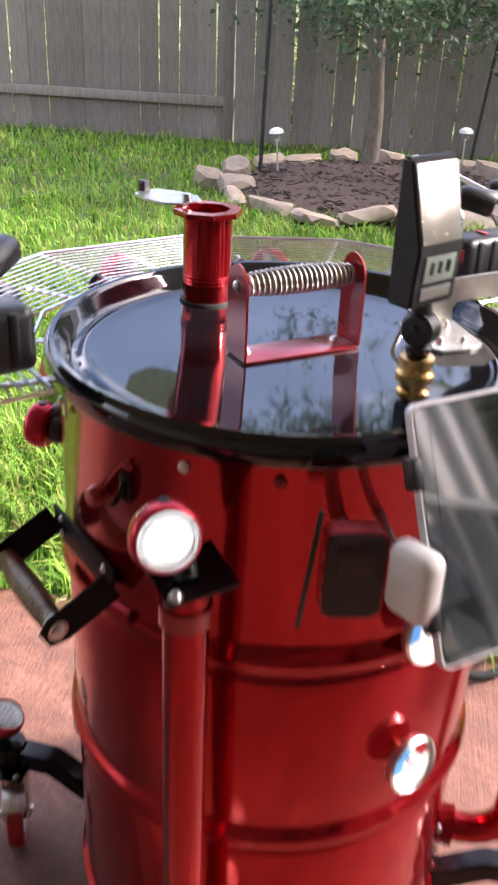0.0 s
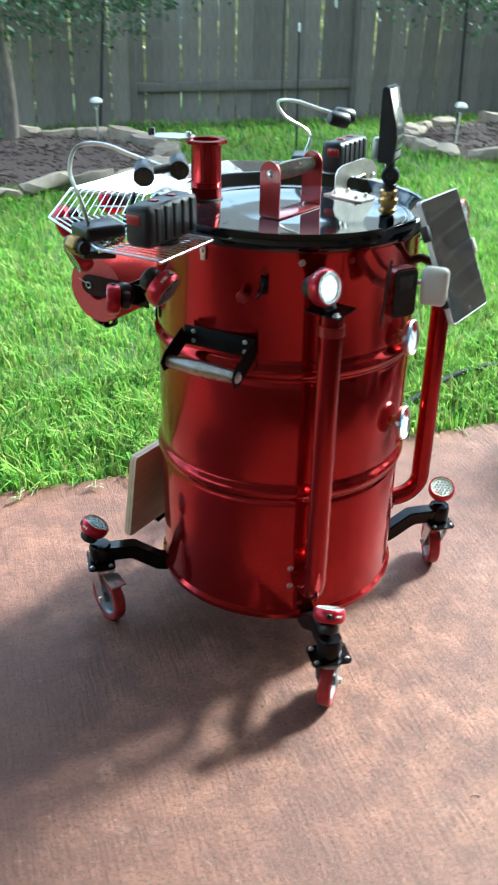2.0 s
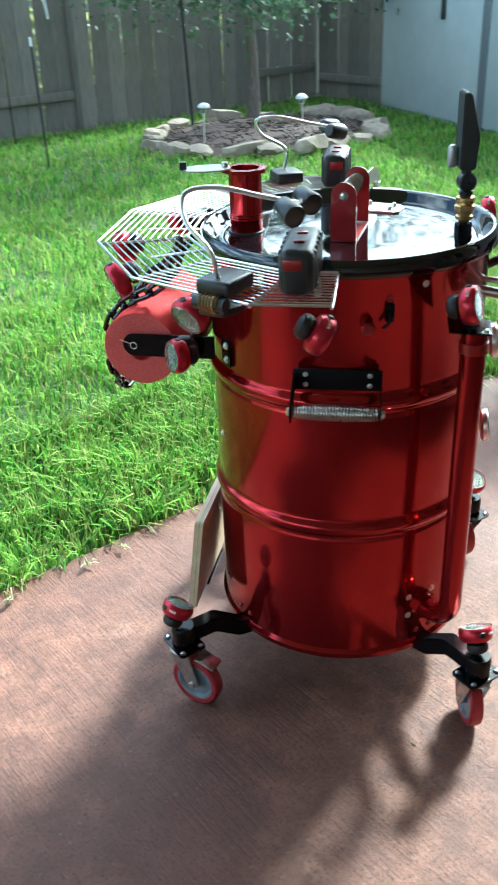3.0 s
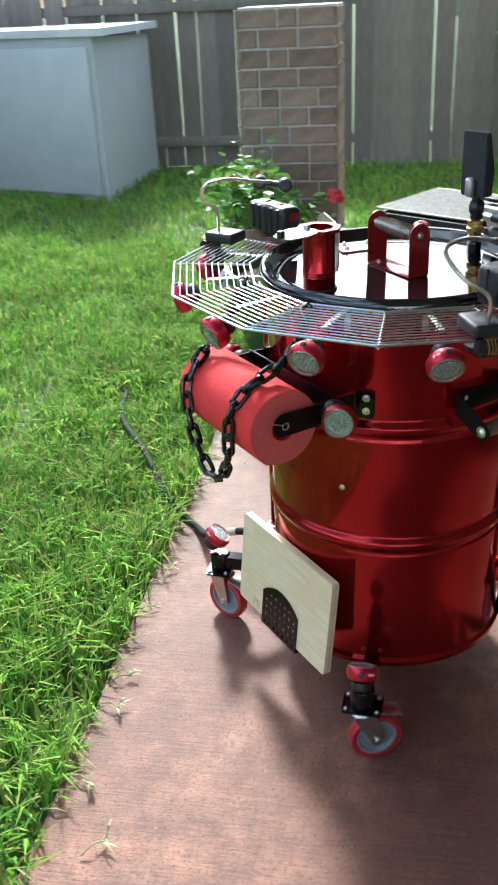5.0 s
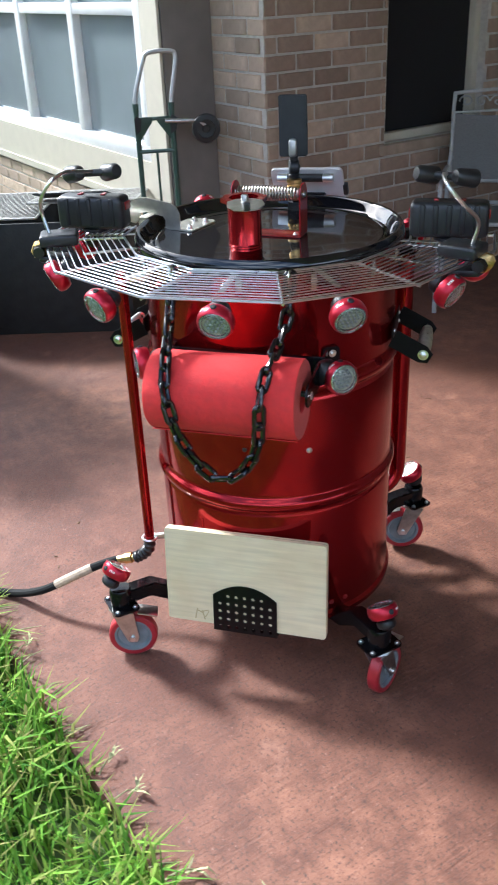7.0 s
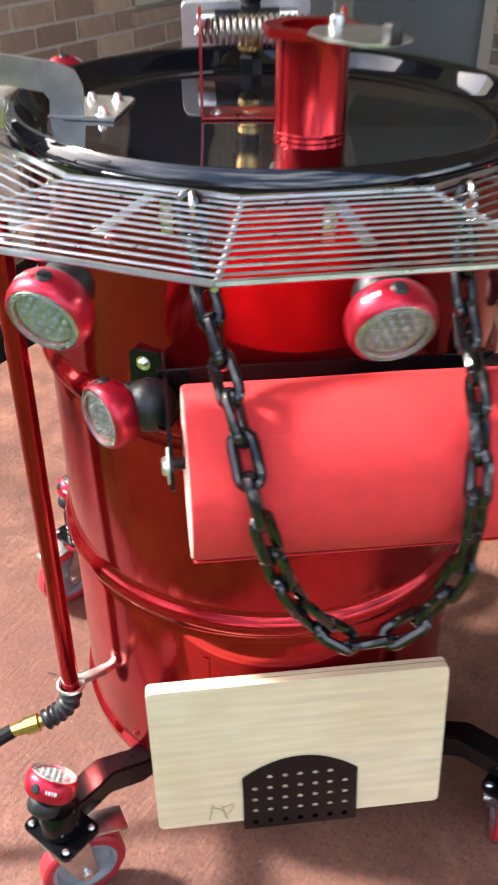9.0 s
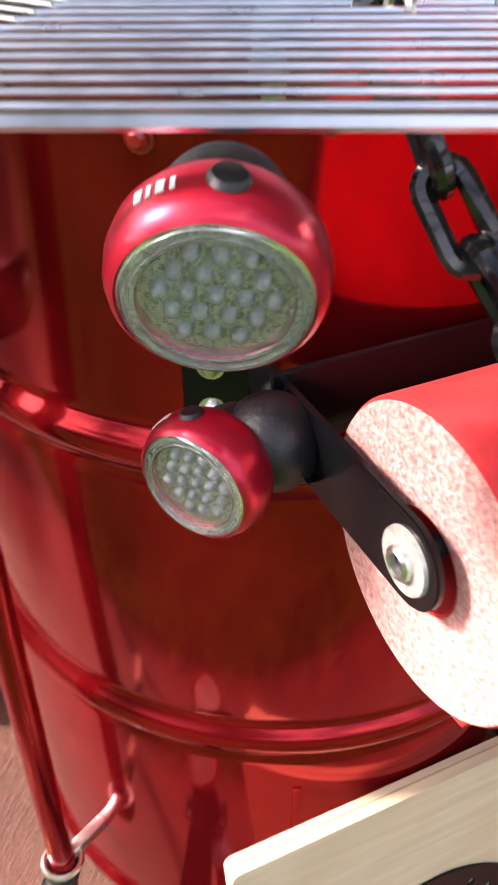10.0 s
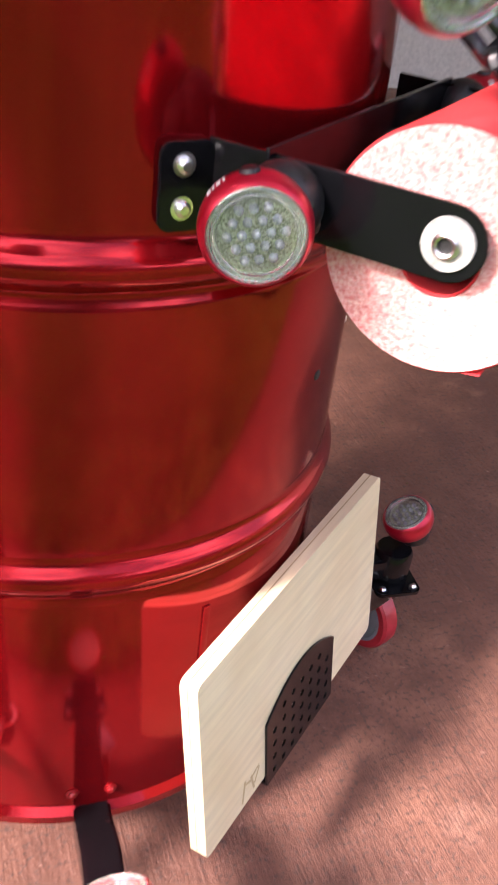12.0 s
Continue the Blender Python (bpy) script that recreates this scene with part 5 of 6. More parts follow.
part("joint", bm_lathe(bmesh.new(), [(0, -0.012), (0.015, -0.012), (0.018, -0.009), (0.018, 0.009), (0.015, 0.012), (0.006, 0.0125), (0.005, 0.015), (0, 0.0155)], aim((0.115, -0.199, 1.108), out_dir(fa + 80, 0)), 24), PLASTIC, disp, "black tilting joint")
part("neck", bm_tube(bmesh.new(), [(0.115, -0.199, 1.112), (0.113, -0.197, 1.138)], 0.010, 12), PLASTIC, disp, "black neck")
dmx = T((0.110, -0.194, 1.135)) @ rad(fa, 0, 0)
side = [(-0.014, 0.0), (0.016, 0.0), (0.020, 0.058), (-0.002, 0.138), (-0.014, 0.138)]
bm = bmesh.new()
bm_plate(bm, side, 0.066, dmx @ Matrix(((0, 0, 1, -0.033), (1, 0, 0, 0), (0, 1, 0, 0), (0, 0, 0, 1))))
bmesh.ops.bevel(bm, geom=list(bm.edges), offset=0.0025, segments=2, affect="EDGES")
part("case", bm, mat("grey_plastic_case", (0.04, 0.042, 0.044), 0.6, spec=0.25, vary=0.1, scale=40), disp, "dark grey wedge case")
sl = math.degrees(math.atan2(0.022, 0.080))
part("face_plate", bm_box(bmesh.new(), (0.058, 0.002, 0.074), dmx @ T((0, 0.0097, 0.098)) @ Matrix.Rotation(radians(sl), 4, "X"), 0.0006), mat("brushed_plate", (0.72, 0.68, 0.60), 0.25, metal=0.7, vary=0.08, scale=80), disp, "bright brushed face plate")
part("screen", bm_box(bmesh.new(), (0.044, 0.0015, 0.026), dmx @ T((0, 0.0196, 0.038)) @ Matrix.Rotation(radians(-4), 4, "X"), 0.0004), LCD, disp, "grey green screen")
for k in range(3):
    part("digit_bar", bm_box(bmesh.new(), (0.005, 0.0008, 0.012), dmx @ T((-0.012 + 0.012 * k, 0.0206, 0.039)) @ Matrix.Rotation(radians(-4), 4, "X")), PLASTIC, disp, smooth=False)
part("label_plate", bm_box(bmesh.new(), (0.044, 0.0015, 0.012), dmx @ T((0, 0.0180, 0.014)) @ Matrix.Rotation(radians(-4), 4, "X"), 0.0004), SILVER, disp, "pale label strip")
part("sensor", bm_box(bmesh.new(), (0.020, 0.018, 0.042), dmx @ T((0.0, -0.024, 0.022)), 0.007, 3), SILVER, disp, "silver rounded clip on the back")
# tablet on its mount
tablet = thing("tablet", "tablet with white frame and glossy dark screen", "tablet")
tl, tr_, bl_, br_ = Vector((0.081, -0.351, 1.092)), Vector((0.244, -0.247, 1.088)), Vector((0.132, -0.422, 0.864)), Vector((0.289, -0.332, 0.859))
tx = ((tr_ - tl) + (br_ - bl_)).normalized()
ty = ((tl - bl_) + (tr_ - br_)).normalized()
ty = (ty - tx * ty.dot(tx)).normalized()
tz = tx.cross(ty)
tcen = (tl + tr_ + bl_ + br_) / 4
tmx = T(tcen) @ RZ(-2.0) @ Matrix(((tx.x, ty.x, tz.x, 0), (tx.y, ty.y, tz.y, 0), (tx.z, ty.z, tz.z, 0), (0, 0, 0, 1))) @ Matrix.Rotation(radians(-2.2), 4, "X")
bm = bm_plate(bmesh.new(), round_rect(0.186, 0.241, 0.011), 0.009, T((0, 0, -0.009)))
bmesh.ops.bevel(bm, geom=[e for e in bm.edges if e.calc_face_angle(0) > 1.2], offset=0.002, segments=2, affect="EDGES")
part("shell", bm, mat("pale_tablet_back", (0.66, 0.64, 0.65), 0.42, metal=0.25, vary=0.05, scale=30), tablet, "pale silver tablet back", m=tmx)
part("bezel", bm_plate(bmesh.new(), round_rect(0.180, 0.235, 0.009), 0.0006, T((0, 0, 0.0002))), TABLET_GLASS, tablet, "black glass bezel", m=tmx)
part("screen", bm_box(bmesh.new(), (0.150, 0.199, 0.0005), T((0, 0, 0.0011))), TABLET_GLASS, tablet, "dark glossy screen", m=tmx, smooth=False)
part("home_button", bm_lathe(bmesh.new(), [(0, 0.0012), (0.005, 0.0012), (0.0055, 0.0009)], T((0, -0.109, 0)), 20), PLASTIC, tablet, m=tmx)
for x, y in ((-0.096, 0.06), (-0.096, -0.07), (0.096, 0.0)):
    part("clip", bm_box(bmesh.new(), (0.012, 0.030, 0.016), tmx @ T((x, y, -0.003)), 0.003), WHITE if x > 0 else PLASTIC, tablet, "gripping clip")
for x0, x1, mt, nm in ((-0.072, -0.046, CHROME, "chrome bar end"), (-0.046, 0.046, PLASTIC, "black grip bar"), (0.046, 0.072, CHROME, "chrome bar end")):
    part("grip_bar", bm_tube(bmesh.new(), [tmx @ Vector((x0, 0.104, -0.020)), tmx @ Vector((x1, 0.104, -0.020))], 0.0105, 16), mt, tablet, nm)
part("backplate", bm_box(bmesh.new(), (0.09, 0.07, 0.010), tmx @ T((0, 0.02, -0.0145)), 0.004), PLASTIC, tablet, "black mount plate")
part("mount_arm", bm_tube(bmesh.new(), smooth_curve([tmx @ Vector((0, 0.02, -0.02)), tmx @ Vector((0.0, 0.0, -0.05)), Vector((0.165, -0.262, 0.952)), pol(-33, R0 - 0.002, 0.94)], 6), 0.009, 12), PLASTIC, tablet, "black mount arm")

# small gadget and white receiver on stalks
gad = thing("gadget_holder", "small dark glossy device in a red edged holder", "device")
gm = rad(-7.4, 0.371, 0.926) @ RZ(-4) @ Matrix(((1, 0, 0, 0), (0, 0, 1, 0), (0, -1, 0, 0), (0, 0, 0, 1))) @ RZ(180)
part("tray", bm_plate(bmesh.new(), round_rect(0.060, 0.096, 0.013), 0.022, gm @ T((0, 0, -0.022))), RED_DULL, gad, "red edged tray")
part("face", bm_plate(bmesh.new(), round_rect(0.054, 0.090, 0.011), 0.006, gm @ T((0, 0, -0.002))), PLASTIC, gad, "dark glossy face")
part("screen", bm_box(bmesh.new(), (0.034, 0.026, 0.001), gm @ T((0, 0.022, 0.0046))), TABLET_GLASS, gad, "dark screen", smooth=False)
part("arm", bm_box(bmesh.new(), (0.005, 0.004, 0.13), gm @ T((-0.041, 0.004, -0.004)) @ RZ(-6) @ Matrix.Rotation(radians(90), 4, "X"), 0.001), PLASTIC, gad, "thin black side rail")
part("stalk", bm_tube(bmesh.new(), [gm @ Vector((0, 0, -0.006)), pol(-9, R0 - 0.002, 0.925)], 0.010, 12), CHROME, gad, "chrome stalk")
egg = thing("white_receiver", "rounded white plastic receiver box on a stalk", "receiver")
em = rad(-14, 0.405, 0.940) @ RZ(25)
part("shell", bm_box(bmesh.new(), (0.030, 0.052, 0.074), em, 0.0125, 4), WHITE, egg, "rounded white shell")
part("stalk", bm_tube(bmesh.new(), [em @ Vector((0, -0.01, 0)), pol(-17, R0 - 0.002, 0.935)], 0.006, 10), CHROME, egg, "chrome stalk")


# twin-head gooseneck lamps and the black boxes on the shelf
def gooseneck_lamp(flip):
    """The lamp on one end of the shelf; flip mirrors it to the other end."""
    def P(x, y, z):
        if not flip:
            return Vector((x, y, z))
        a, r = math.degrees(math.atan2(-x, -y)), math.hypot(x, y)
        return pol(294 - a, r, z)
    lamp = thing("gooseneck_lamp", "black twin-head gooseneck clip lamp clamped on the shelf", "lamp", group="gooseneck lamps on the shelf")
    a0 = 79.3 if not flip else 294 - 79.3
    bm_ = rad(a0, 0.462, ZS)
    part("base", bm_box(bmesh.new(), (0.066, 0.082, 0.026), bm_ @ T((0, 0, 0.016)), 0.007, 3), PLASTIC, lamp, "black clip base")
    part("jaw", bm_box(bmesh.new(), (0.050, 0.070, 0.014), bm_ @ T((0, 0.012, -0.026)) @ Matrix.Rotation(radians(8), 4, "X"), 0.004), PLASTIC, lamp, "black lower jaw")
    part("hinge", bm_tube(bmesh.new(), [bm_ @ Vector((-0.03, 0.046, -0.006)), bm_ @ Vector((0.03, 0.046, -0.006))], 0.012, 12), PLASTIC, lamp)
    part("spring", bm_tube(bmesh.new(), [bm_ @ Vector((-0.018 + 0.036 * k / 40 , 0.046 + 0.016 * math.cos(k * 0.9), -0.006 + 0.016 * math.sin(k * 0.9))) for k in range(41)], 0.0016, 5), BRASS, lamp, "brass coil spring")
    h0, h1 = P(-0.393, -0.172, 1.147), P(-0.316, -0.147, 1.148)
    mid = (h0 + h1) / 2
    neck = smooth_curve([bm_ @ Vector((0, 0.02, 0.028)), bm_ @ Vector((0.006, 0.03, 0.075)), P(-0.485, -0.035, 1.13), P(-0.462, -0.012, 1.168), P(-0.425, -0.05, 1.176), P(-0.385, -0.11, 1.162), mid + Vector((0, 0, 0.004))], 8)
    part("gooseneck", bm_tube(bmesh.new(), neck, 0.0040, 8), CHROME, lamp, "chrome gooseneck")
    part("crossbar", bm_tube(bmesh.new(), [h0, h1], 0.008, 12), PLASTIC, lamp, "black crossbar")
    d = (h1 - h0).normalized()
    for p in (h0, h1):
        face = out_dir(272 if flip else 22, -12)
        hd_ = part("head", bm_lathe(bmesh.new(), [(0, -0.028), (0.012, -0.027), (0.0165, -0.021), (0.0180, 0.004), (0.0190, 0.018), (0.0178, 0.022), (0.0165, 0.019), (0, 0.010)], aim(p, face), 20), PLASTIC, lamp, "black lamp head")
        part("lens", bm_lathe(bmesh.new(), [(0.0162, 0.0190), (0.009, 0.0205), (0, 0.021)], aim(p, face), 20), LENSG, hd_, "clear lens")


def black_case(az, turn):
    m = rad(az, 0.398, ZS + 0.0035) @ RZ(turn)
    b = thing("tool_case", "black ribbed plastic case with red marks on the shelf", "case", group="black cases on the shelf")
    part("shell", bm_box(bmesh.new(), (0.056, 0.160, 0.074), m @ T((0, 0, 0.042)), 0.013, 3), PLASTIC, b, "black plastic shell")
    for k in range(5):
        part("rib", bm_box(bmesh.new(), (0.062, 0.012, 0.062), m @ T((0, -0.054 + 0.027 * k, 0.044)), 0.004), RUBBER, b, "raised rib")
    for y in (-0.0805, 0.0805):
        part("red_mark", bm_box(bmesh.new(), (0.030, 0.003, 0.018), m @ T((0.006, y, 0.056)), 0.001), RED_DULL, b, "red end mark")
    for k in range(2):
        part("red_mark", bm_box(bmesh.new(), (0.018, 0.010, 0.003), m @ T((0.0, -0.028 + 0.055 * k, 0.0805)), 0.001), RED_DULL, b, "red top mark")
    part("foot", bm_lathe(bmesh.new(), [(0, 0.0), (0.030, 0.0), (0.030, 0.006), (0, 0.006)], m, 24), RUBBER, b, "round rubber foot")


gooseneck_lamp(False)
gooseneck_lamp(True)
black_case(64.7, 8)
black_case(229.8, -8)

# gas hose from the riser across the patio into the lawn
hose = thing("gas_hose", "black gas hose with brass connector running into the grass", "hose")
e0 = Vector((GP.x, GP.y, 0.232))
hpath = smooth_curve([e0 + Vector((0.001, 0.0, 0.0)), e0 + Vector((0.004, 0.004, -0.026)), e0 + Vector((0.018, 0.014, -0.046)), Vector((0.222, 0.308, 0.174))], 6)
part("elbow", bm_tube(bmesh.new(), hpath, [0.014 + 0.003 * (k % 3 == 0) for k in range(len(hpath))], 12), PLASTIC, hose, "black ribbed elbow")
b0, b1 = hpath[-1], Vector((0.264, 0.340, 0.162))
part("connector", bm_tube(bmesh.new(), [b0, b0.lerp(b1, 0.2), b0.lerp(b1, 0.22), b0.lerp(b1, 0.6), b0.lerp(b1, 0.62), b1], [0.010, 0.010, 0.0145, 0.0145, 0.011, 0.010], 8), BRASS, hose, "brass connector")
hz_ = smooth_curve([b1, (0.300, 0.385, 0.146), (0.345, 0.440, 0.115), (0.42, 0.495, 0.062), (0.53, 0.530, 0.014), (0.632, 0.590, 0.012), (0.76, 0.66, 0.022), (1.06, 0.765, 0.040), (1.30, 0.865, 0.036), (1.50, 0.905, 0.022), (1.71, 0.925, 0.015), (1.9, 1.1, -0.02)], 10)
part("line", bm_tube(bmesh.new(), hz_, 0.0112, 10), HOSE, hose, "black rubber line")
part("wrap", bm_tube(bmesh.new(), hz_[12:26], 0.0128, 10), TAN_WRAP, hose, "tan wrap near the connector")

# ---- things round the patio ----
pot = thing("plant_pot", "large green glazed pot with a rose bush", "plant pot", T((2.12, 0.185, 0)) @ Matrix.Diagonal((1.02, 1.02, 1.10, 1)))
vessel = part("vessel", bm_lathe(bmesh.new(), [(0, 0), (0.15, 0), (0.165, 0.012), (0.198, 0.08), (0.230, 0.18), (0.249, 0.27), (0.254, 0.335), (0.268, 0.343), (0.274, 0.362), (0.268, 0.384), (0.250, 0.388), (0.240, 0.36), (0.232, 0.335), (0, 0.335)], seg=48), POT, pot, "green glazed pot")
for z, r in ((0.285, 0.2505), (0.305, 0.2525)):
    part("ring", bm_lathe(bmesh.new(), [(r - 0.006, z - 0.006), (r + 0.003, z - 0.004), (r + 0.005, z), (r + 0.003, z + 0.004), (r - 0.006, z + 0.006)], seg=48), POT, vessel, "raised ring under the rim")
part("soil", bm_lathe(bmesh.new(), [(0.232, 0.338), (0.12, 0.35), (0, 0.352)], seg=32), MULCH, pot, "dark potting soil")


def leaf_cloud(bm, centres, n, size, rnd, spread, droop=0.4, wide=0.3, oval=False):
    for _ in range(n):
        c = Vector(rnd.choice(centres)) + Vector((rnd.gauss(0, spread), rnd.gauss(0, spread), rnd.gauss(0, spread * 0.8)))
        s = size * rnd.uniform(0.55, 1.35)
        d = Vector((rnd.gauss(0, 1), rnd.gauss(0, 1), rnd.gauss(-droop, 0.6))).normalized()
        w = d.orthogonal().normalized()
        w.rotate(Matrix.Rotation(rnd.uniform(0, 6.28), 3, d))
        n_ = d.cross(w)
        a = bm.verts.new(c)
        if oval:
            p = [bm.verts.new(c + d * s * f + w * s * wide * k + n_ * s * h) for f, k, h in ((0.3, 0.9, 0.08), (0.62, 0.85, 0.10), (1.0, 0.0, -0.06), (0.62, -0.85, 0.10), (0.3, -0.9, 0.08), (0.5, 0.0, 0.0))]
            bm.faces.new((a, p[0], p[1], p[5]))
            bm.faces.new((p[5], p[1], p[2]))
            bm.faces.new((p[5], p[2], p[3]))
            bm.faces.new((a, p[5], p[3], p[4]))
            continue
        b = bm.verts.new(c + d * s * 0.45 + w * s * wide + n_ * s * 0.06)
        e = bm.verts.new(c + d * s * 0.45 - w * s * wide + n_ * s * 0.06)
        f = bm.verts.new(c + d * s)
        bm.faces.new((a, b, f, e))


rnd = random.Random(11)
rose = thing("rose_bush", "leafy green rose bush with red blooms in a pot", "rose bush", T((2.12, 0.185, 0.375)) @ Matrix.Diagonal((0.95, 0.95, 0.67, 1)))
tips = []
for k in range(11):
    a, r = rnd.uniform(0, 6.28), rnd.uniform(0.05, 0.30)
    top = Vector((r * math.cos(a), r * math.sin(a) + 0.08, rnd.uniform(0.40, 0.72)))
    line = smooth_curve([(0.03 * math.cos(a), 0.03 * math.sin(a), 0), top * 0.45 + Vector((0, 0, 0.05)), top], 5)
    part("stem", bm_tube(bmesh.new(), line, [0.006 - 0.004 * i / (len(line) - 1) for i in range(len(line))], 6), BARK, rose, "thin woody stem")
    tips += [tuple(top), tuple(top), tuple(top * 0.8 + Vector((0, 0, 0.03)))]
lf = bmesh.new()
leaf_cloud(lf, tips, 760, 0.07, rnd, 0.07, wide=0.34, oval=True)
tagged(part("leaves", lf, LEAF, rose, "glossy green leaves", smooth=False), kind="stuff")
for p in ((-0.11, 0.105, 0.73), (-0.11, 0.225, 0.71), (-0.11, -0.24, 0.55), (-0.06, -0.235, 0.57), (-0.10, 0.08, 0.69)):
    bm = bmesh.new()
    for k in range(14):
        a, t = k * 2.4, 0.006 + 0.0017 * k
        m = T(Vector(p)) @ RZ(math.degrees(a)) @ T((t * 1.35, 0, 0.016 - t * 0.4)) @ Matrix.Rotation(radians(50 + k * 2), 4, "Y") @ Matrix.Scale(1.35, 4)
        bm_plate(bm, [(-0.012, -0.014), (0.008, -0.017), (0.018, 0), (0.008, 0.017), (-0.012, 0.014)], 0.001, m)
    part("bloom", bm, PETAL, rose, "red rose bloom", smooth=False)


def solar_light(x, y, h, z0=-0.03, lean=0.0, k=1.0):
    s = thing("solar_light", "small stake garden light with a pale dome", "garden light", T((x, y, z0)) @ Matrix.Rotation(radians(lean), 4, "Y"), group="garden stake lights")
    part("stake", bm_tube(bmesh.new(), [(0, 0, -0.04), (0, 0, h - 0.06)], 0.008, 10), CHROME, s)
    part("lantern", bm_lathe(bmesh.new(), [(0.012 * k, h - 0.075), (0.030 * k, h - 0.07), (0.040 * k, h - 0.015), (0.03 * k, h - 0.012)], seg=20), LENSG, s, "clear lantern")
    part("dome", bm_lathe(bmesh.new(), [(0.056 * k, h - 0.016), (0.060 * k, h - 0.010), (0.050 * k, h + 0.012 * k), (0.026 * k, h + 0.026 * k), (0, h + 0.030 * k)], seg=24), WHITE if z0 > -0.05 else CHROME, s, "pale dome")


for x, y, h, ln in ((2.72, 0.51, 0.26, 6), (0.22, 6.3, 0.40, -5), (1.75, 6.6, 0.42, 0), (4.75, 5.15, 0.42, 3), (5.75, 4.75, 0.42, -3)):
    solar_light(x, y, h, lean=ln, k=1.4 if x > 2 and y < 1 else 1.0)

# black firebox grill with expanded-metal grates
grill = thing("box_grill", "black steel box grill with expanded metal grates", "grill")
g0, g1 = Vector((2.63, -0.31)), Vector((1.99, -0.98))
gx = (g1 - g0).normalized()
gy = Vector((-gx.y, gx.x))
if gy.x < 0:
    gy = -gy
GLen, GDep, GH = (g1 - g0).length, 0.55, 0.56
gmx = Matrix(((gx.x, gy.x, 0, g0.x), (gx.y, gy.y, 0, g0.y), (0, 0, 1, 0), (0, 0, 0, 1)))
for size, at in (((GLen, 0.02, GH - 0.02), (GLen / 2, 0.01, GH / 2 - 0.01)), ((GLen, 0.02, GH - 0.02), (GLen / 2, GDep - 0.01, GH / 2 - 0.01)), ((0.02, GDep - 0.04, GH - 0.02), (0.01, GDep / 2, GH / 2 - 0.01)), ((0.02, GDep - 0.04, GH - 0.02), (GLen - 0.01, GDep / 2, GH / 2 - 0.01)), ((GLen - 0.04, GDep - 0.04, 0.02), (GLen / 2, GDep / 2, 0.15))):
    part("panel", bm_box(bmesh.new(), size, gmx @ T(at), 0.002), DARK_STEEL, grill, "sooty black steel panel")


def mesh_grate(parent, m, w, d, pitch=0.034):
    fr = bmesh.new()
    for a, b in (((0, 0), (w, 0)), ((w, 0), (w, d)), ((w, d), (0, d)), ((0, d), (0, 0))):
        bm_tube(fr, [m @ Vector((*a, 0)), m @ Vector((*b, 0))], 0.006, 6)
    g = part("grate", fr, GRATE, parent, "expanded metal grate")
    bm = bmesh.new()
    for s in (1, -1):
        k = -d
        while k < w:
            x0, x1 = max(0.0, k), min(w, k + d)
            if x1 - x0 > 0.01:
                a, b = (x0, x0 - k), (x1, x1 - k)
                if s < 0:
                    a, b = (a[0], d - a[1]), (b[0], d - b[1])
                bm_tube(bm, [m @ Vector((*a, 0.002 * s)), m @ Vector((*b, 0.002 * s))], 0.0035, 4)
            k += pitch
    tagged(part("expanded_mesh", bm, GRATE, g, smooth=False), kind="stuff")


mesh_grate(grill, gmx @ T((0.0, 0.0, GH + 0.004)), GLen * 0.56, GDep)
mesh_grate(grill, gmx @ T((GLen * 0.5, 0.10, GH + 0.05)) @ Matrix.Rotation(radians(-6), 4, "X"), GLen * 0.55, GDep * 0.9)
mesh_grate(grill, gmx @ T((-0.16, 0.0, 0.02)) @ Matrix.Rotation(radians(-72), 4, "Y"), 0.5, 0.5)
part("lid_plate", bm_plate(bmesh.new(), [(0, 0), (0.34, 0), (0.34, 0.22), (0.0, 0.22)], 0.006, gmx @ T((0.52, 0.0, GH + 0.11)) @ Matrix.Rotation(radians(-16), 4, "X")), DARK_STEEL, grill, "black steel flap")

# hand truck leaning at the brick corner, wheels up
dolly = thing("hand_truck", "green tubular hand truck with wheels leaning on brick", "hand truck")
dc = Vector((2.06, -1.257))
da = Vector((-0.59, -0.81))
db = Vector((da.y, -da.x))


def D(s, h, o=0.0):
    s, o, h = s * 0.953, o * 0.953, h if h < 0.1 else 1.524 + 0.953 * (h - 1.524)
    lean = 0.06 * (1.21 - h)
    return Vector((dc.x + da.x * s + db.x * (o + lean), dc.y + da.y * s + db.y * (o + lean), h))


W_ = 0.086
fr = smooth_curve([D(-W_, 0.98), D(-W_ + 0.008, 1.04), D(-0.035, 1.17), D(-0.005, 1.212), D(0.10, 1.215), D(0.122, 1.19), D(0.112, 1.12), D(W_ + 0.004, 1.01), D(W_, 0.95)], 6)
# pale colour here stands for light glancing off the upper tube
part("handle_loop", bm_tube(bmesh.new(), fr, 0.0105, 12), SILVER, dolly, "handle loop, coloured pale where light catches the tube")
for s in (-1, 1):
    part("rail", bm_tube(bmesh.new(), [D(s * W_, 0.02), D(s * W_, 0.5), D(s * W_, 0.985)], 0.0125, 12), GREEN_STEEL, dolly, "dark green tube rail")
    part("collar", bm_tube(bmesh.new(), [D(s * W_, 0.955), D(s * W_, 0.99)], 0.0145, 12), GREEN_STEEL, dolly)
    a0 = D(s * W_, 0.905, 0.008)
    part("gusset", bm_plate(bmesh.new(), [(0, -0.09), (0.016, -0.085), (0.07, -0.01), (0.07, 0.012), (0, 0.012)], 0.004, Matrix(((-s * da.x, 0, db.x, a0.x), (-s * da.y, 0, db.y, a0.y), (0, 1, 0, 0.945), (0, 0, 0, 1)))), GREEN_STEEL, dolly, "dark green gusset plate")
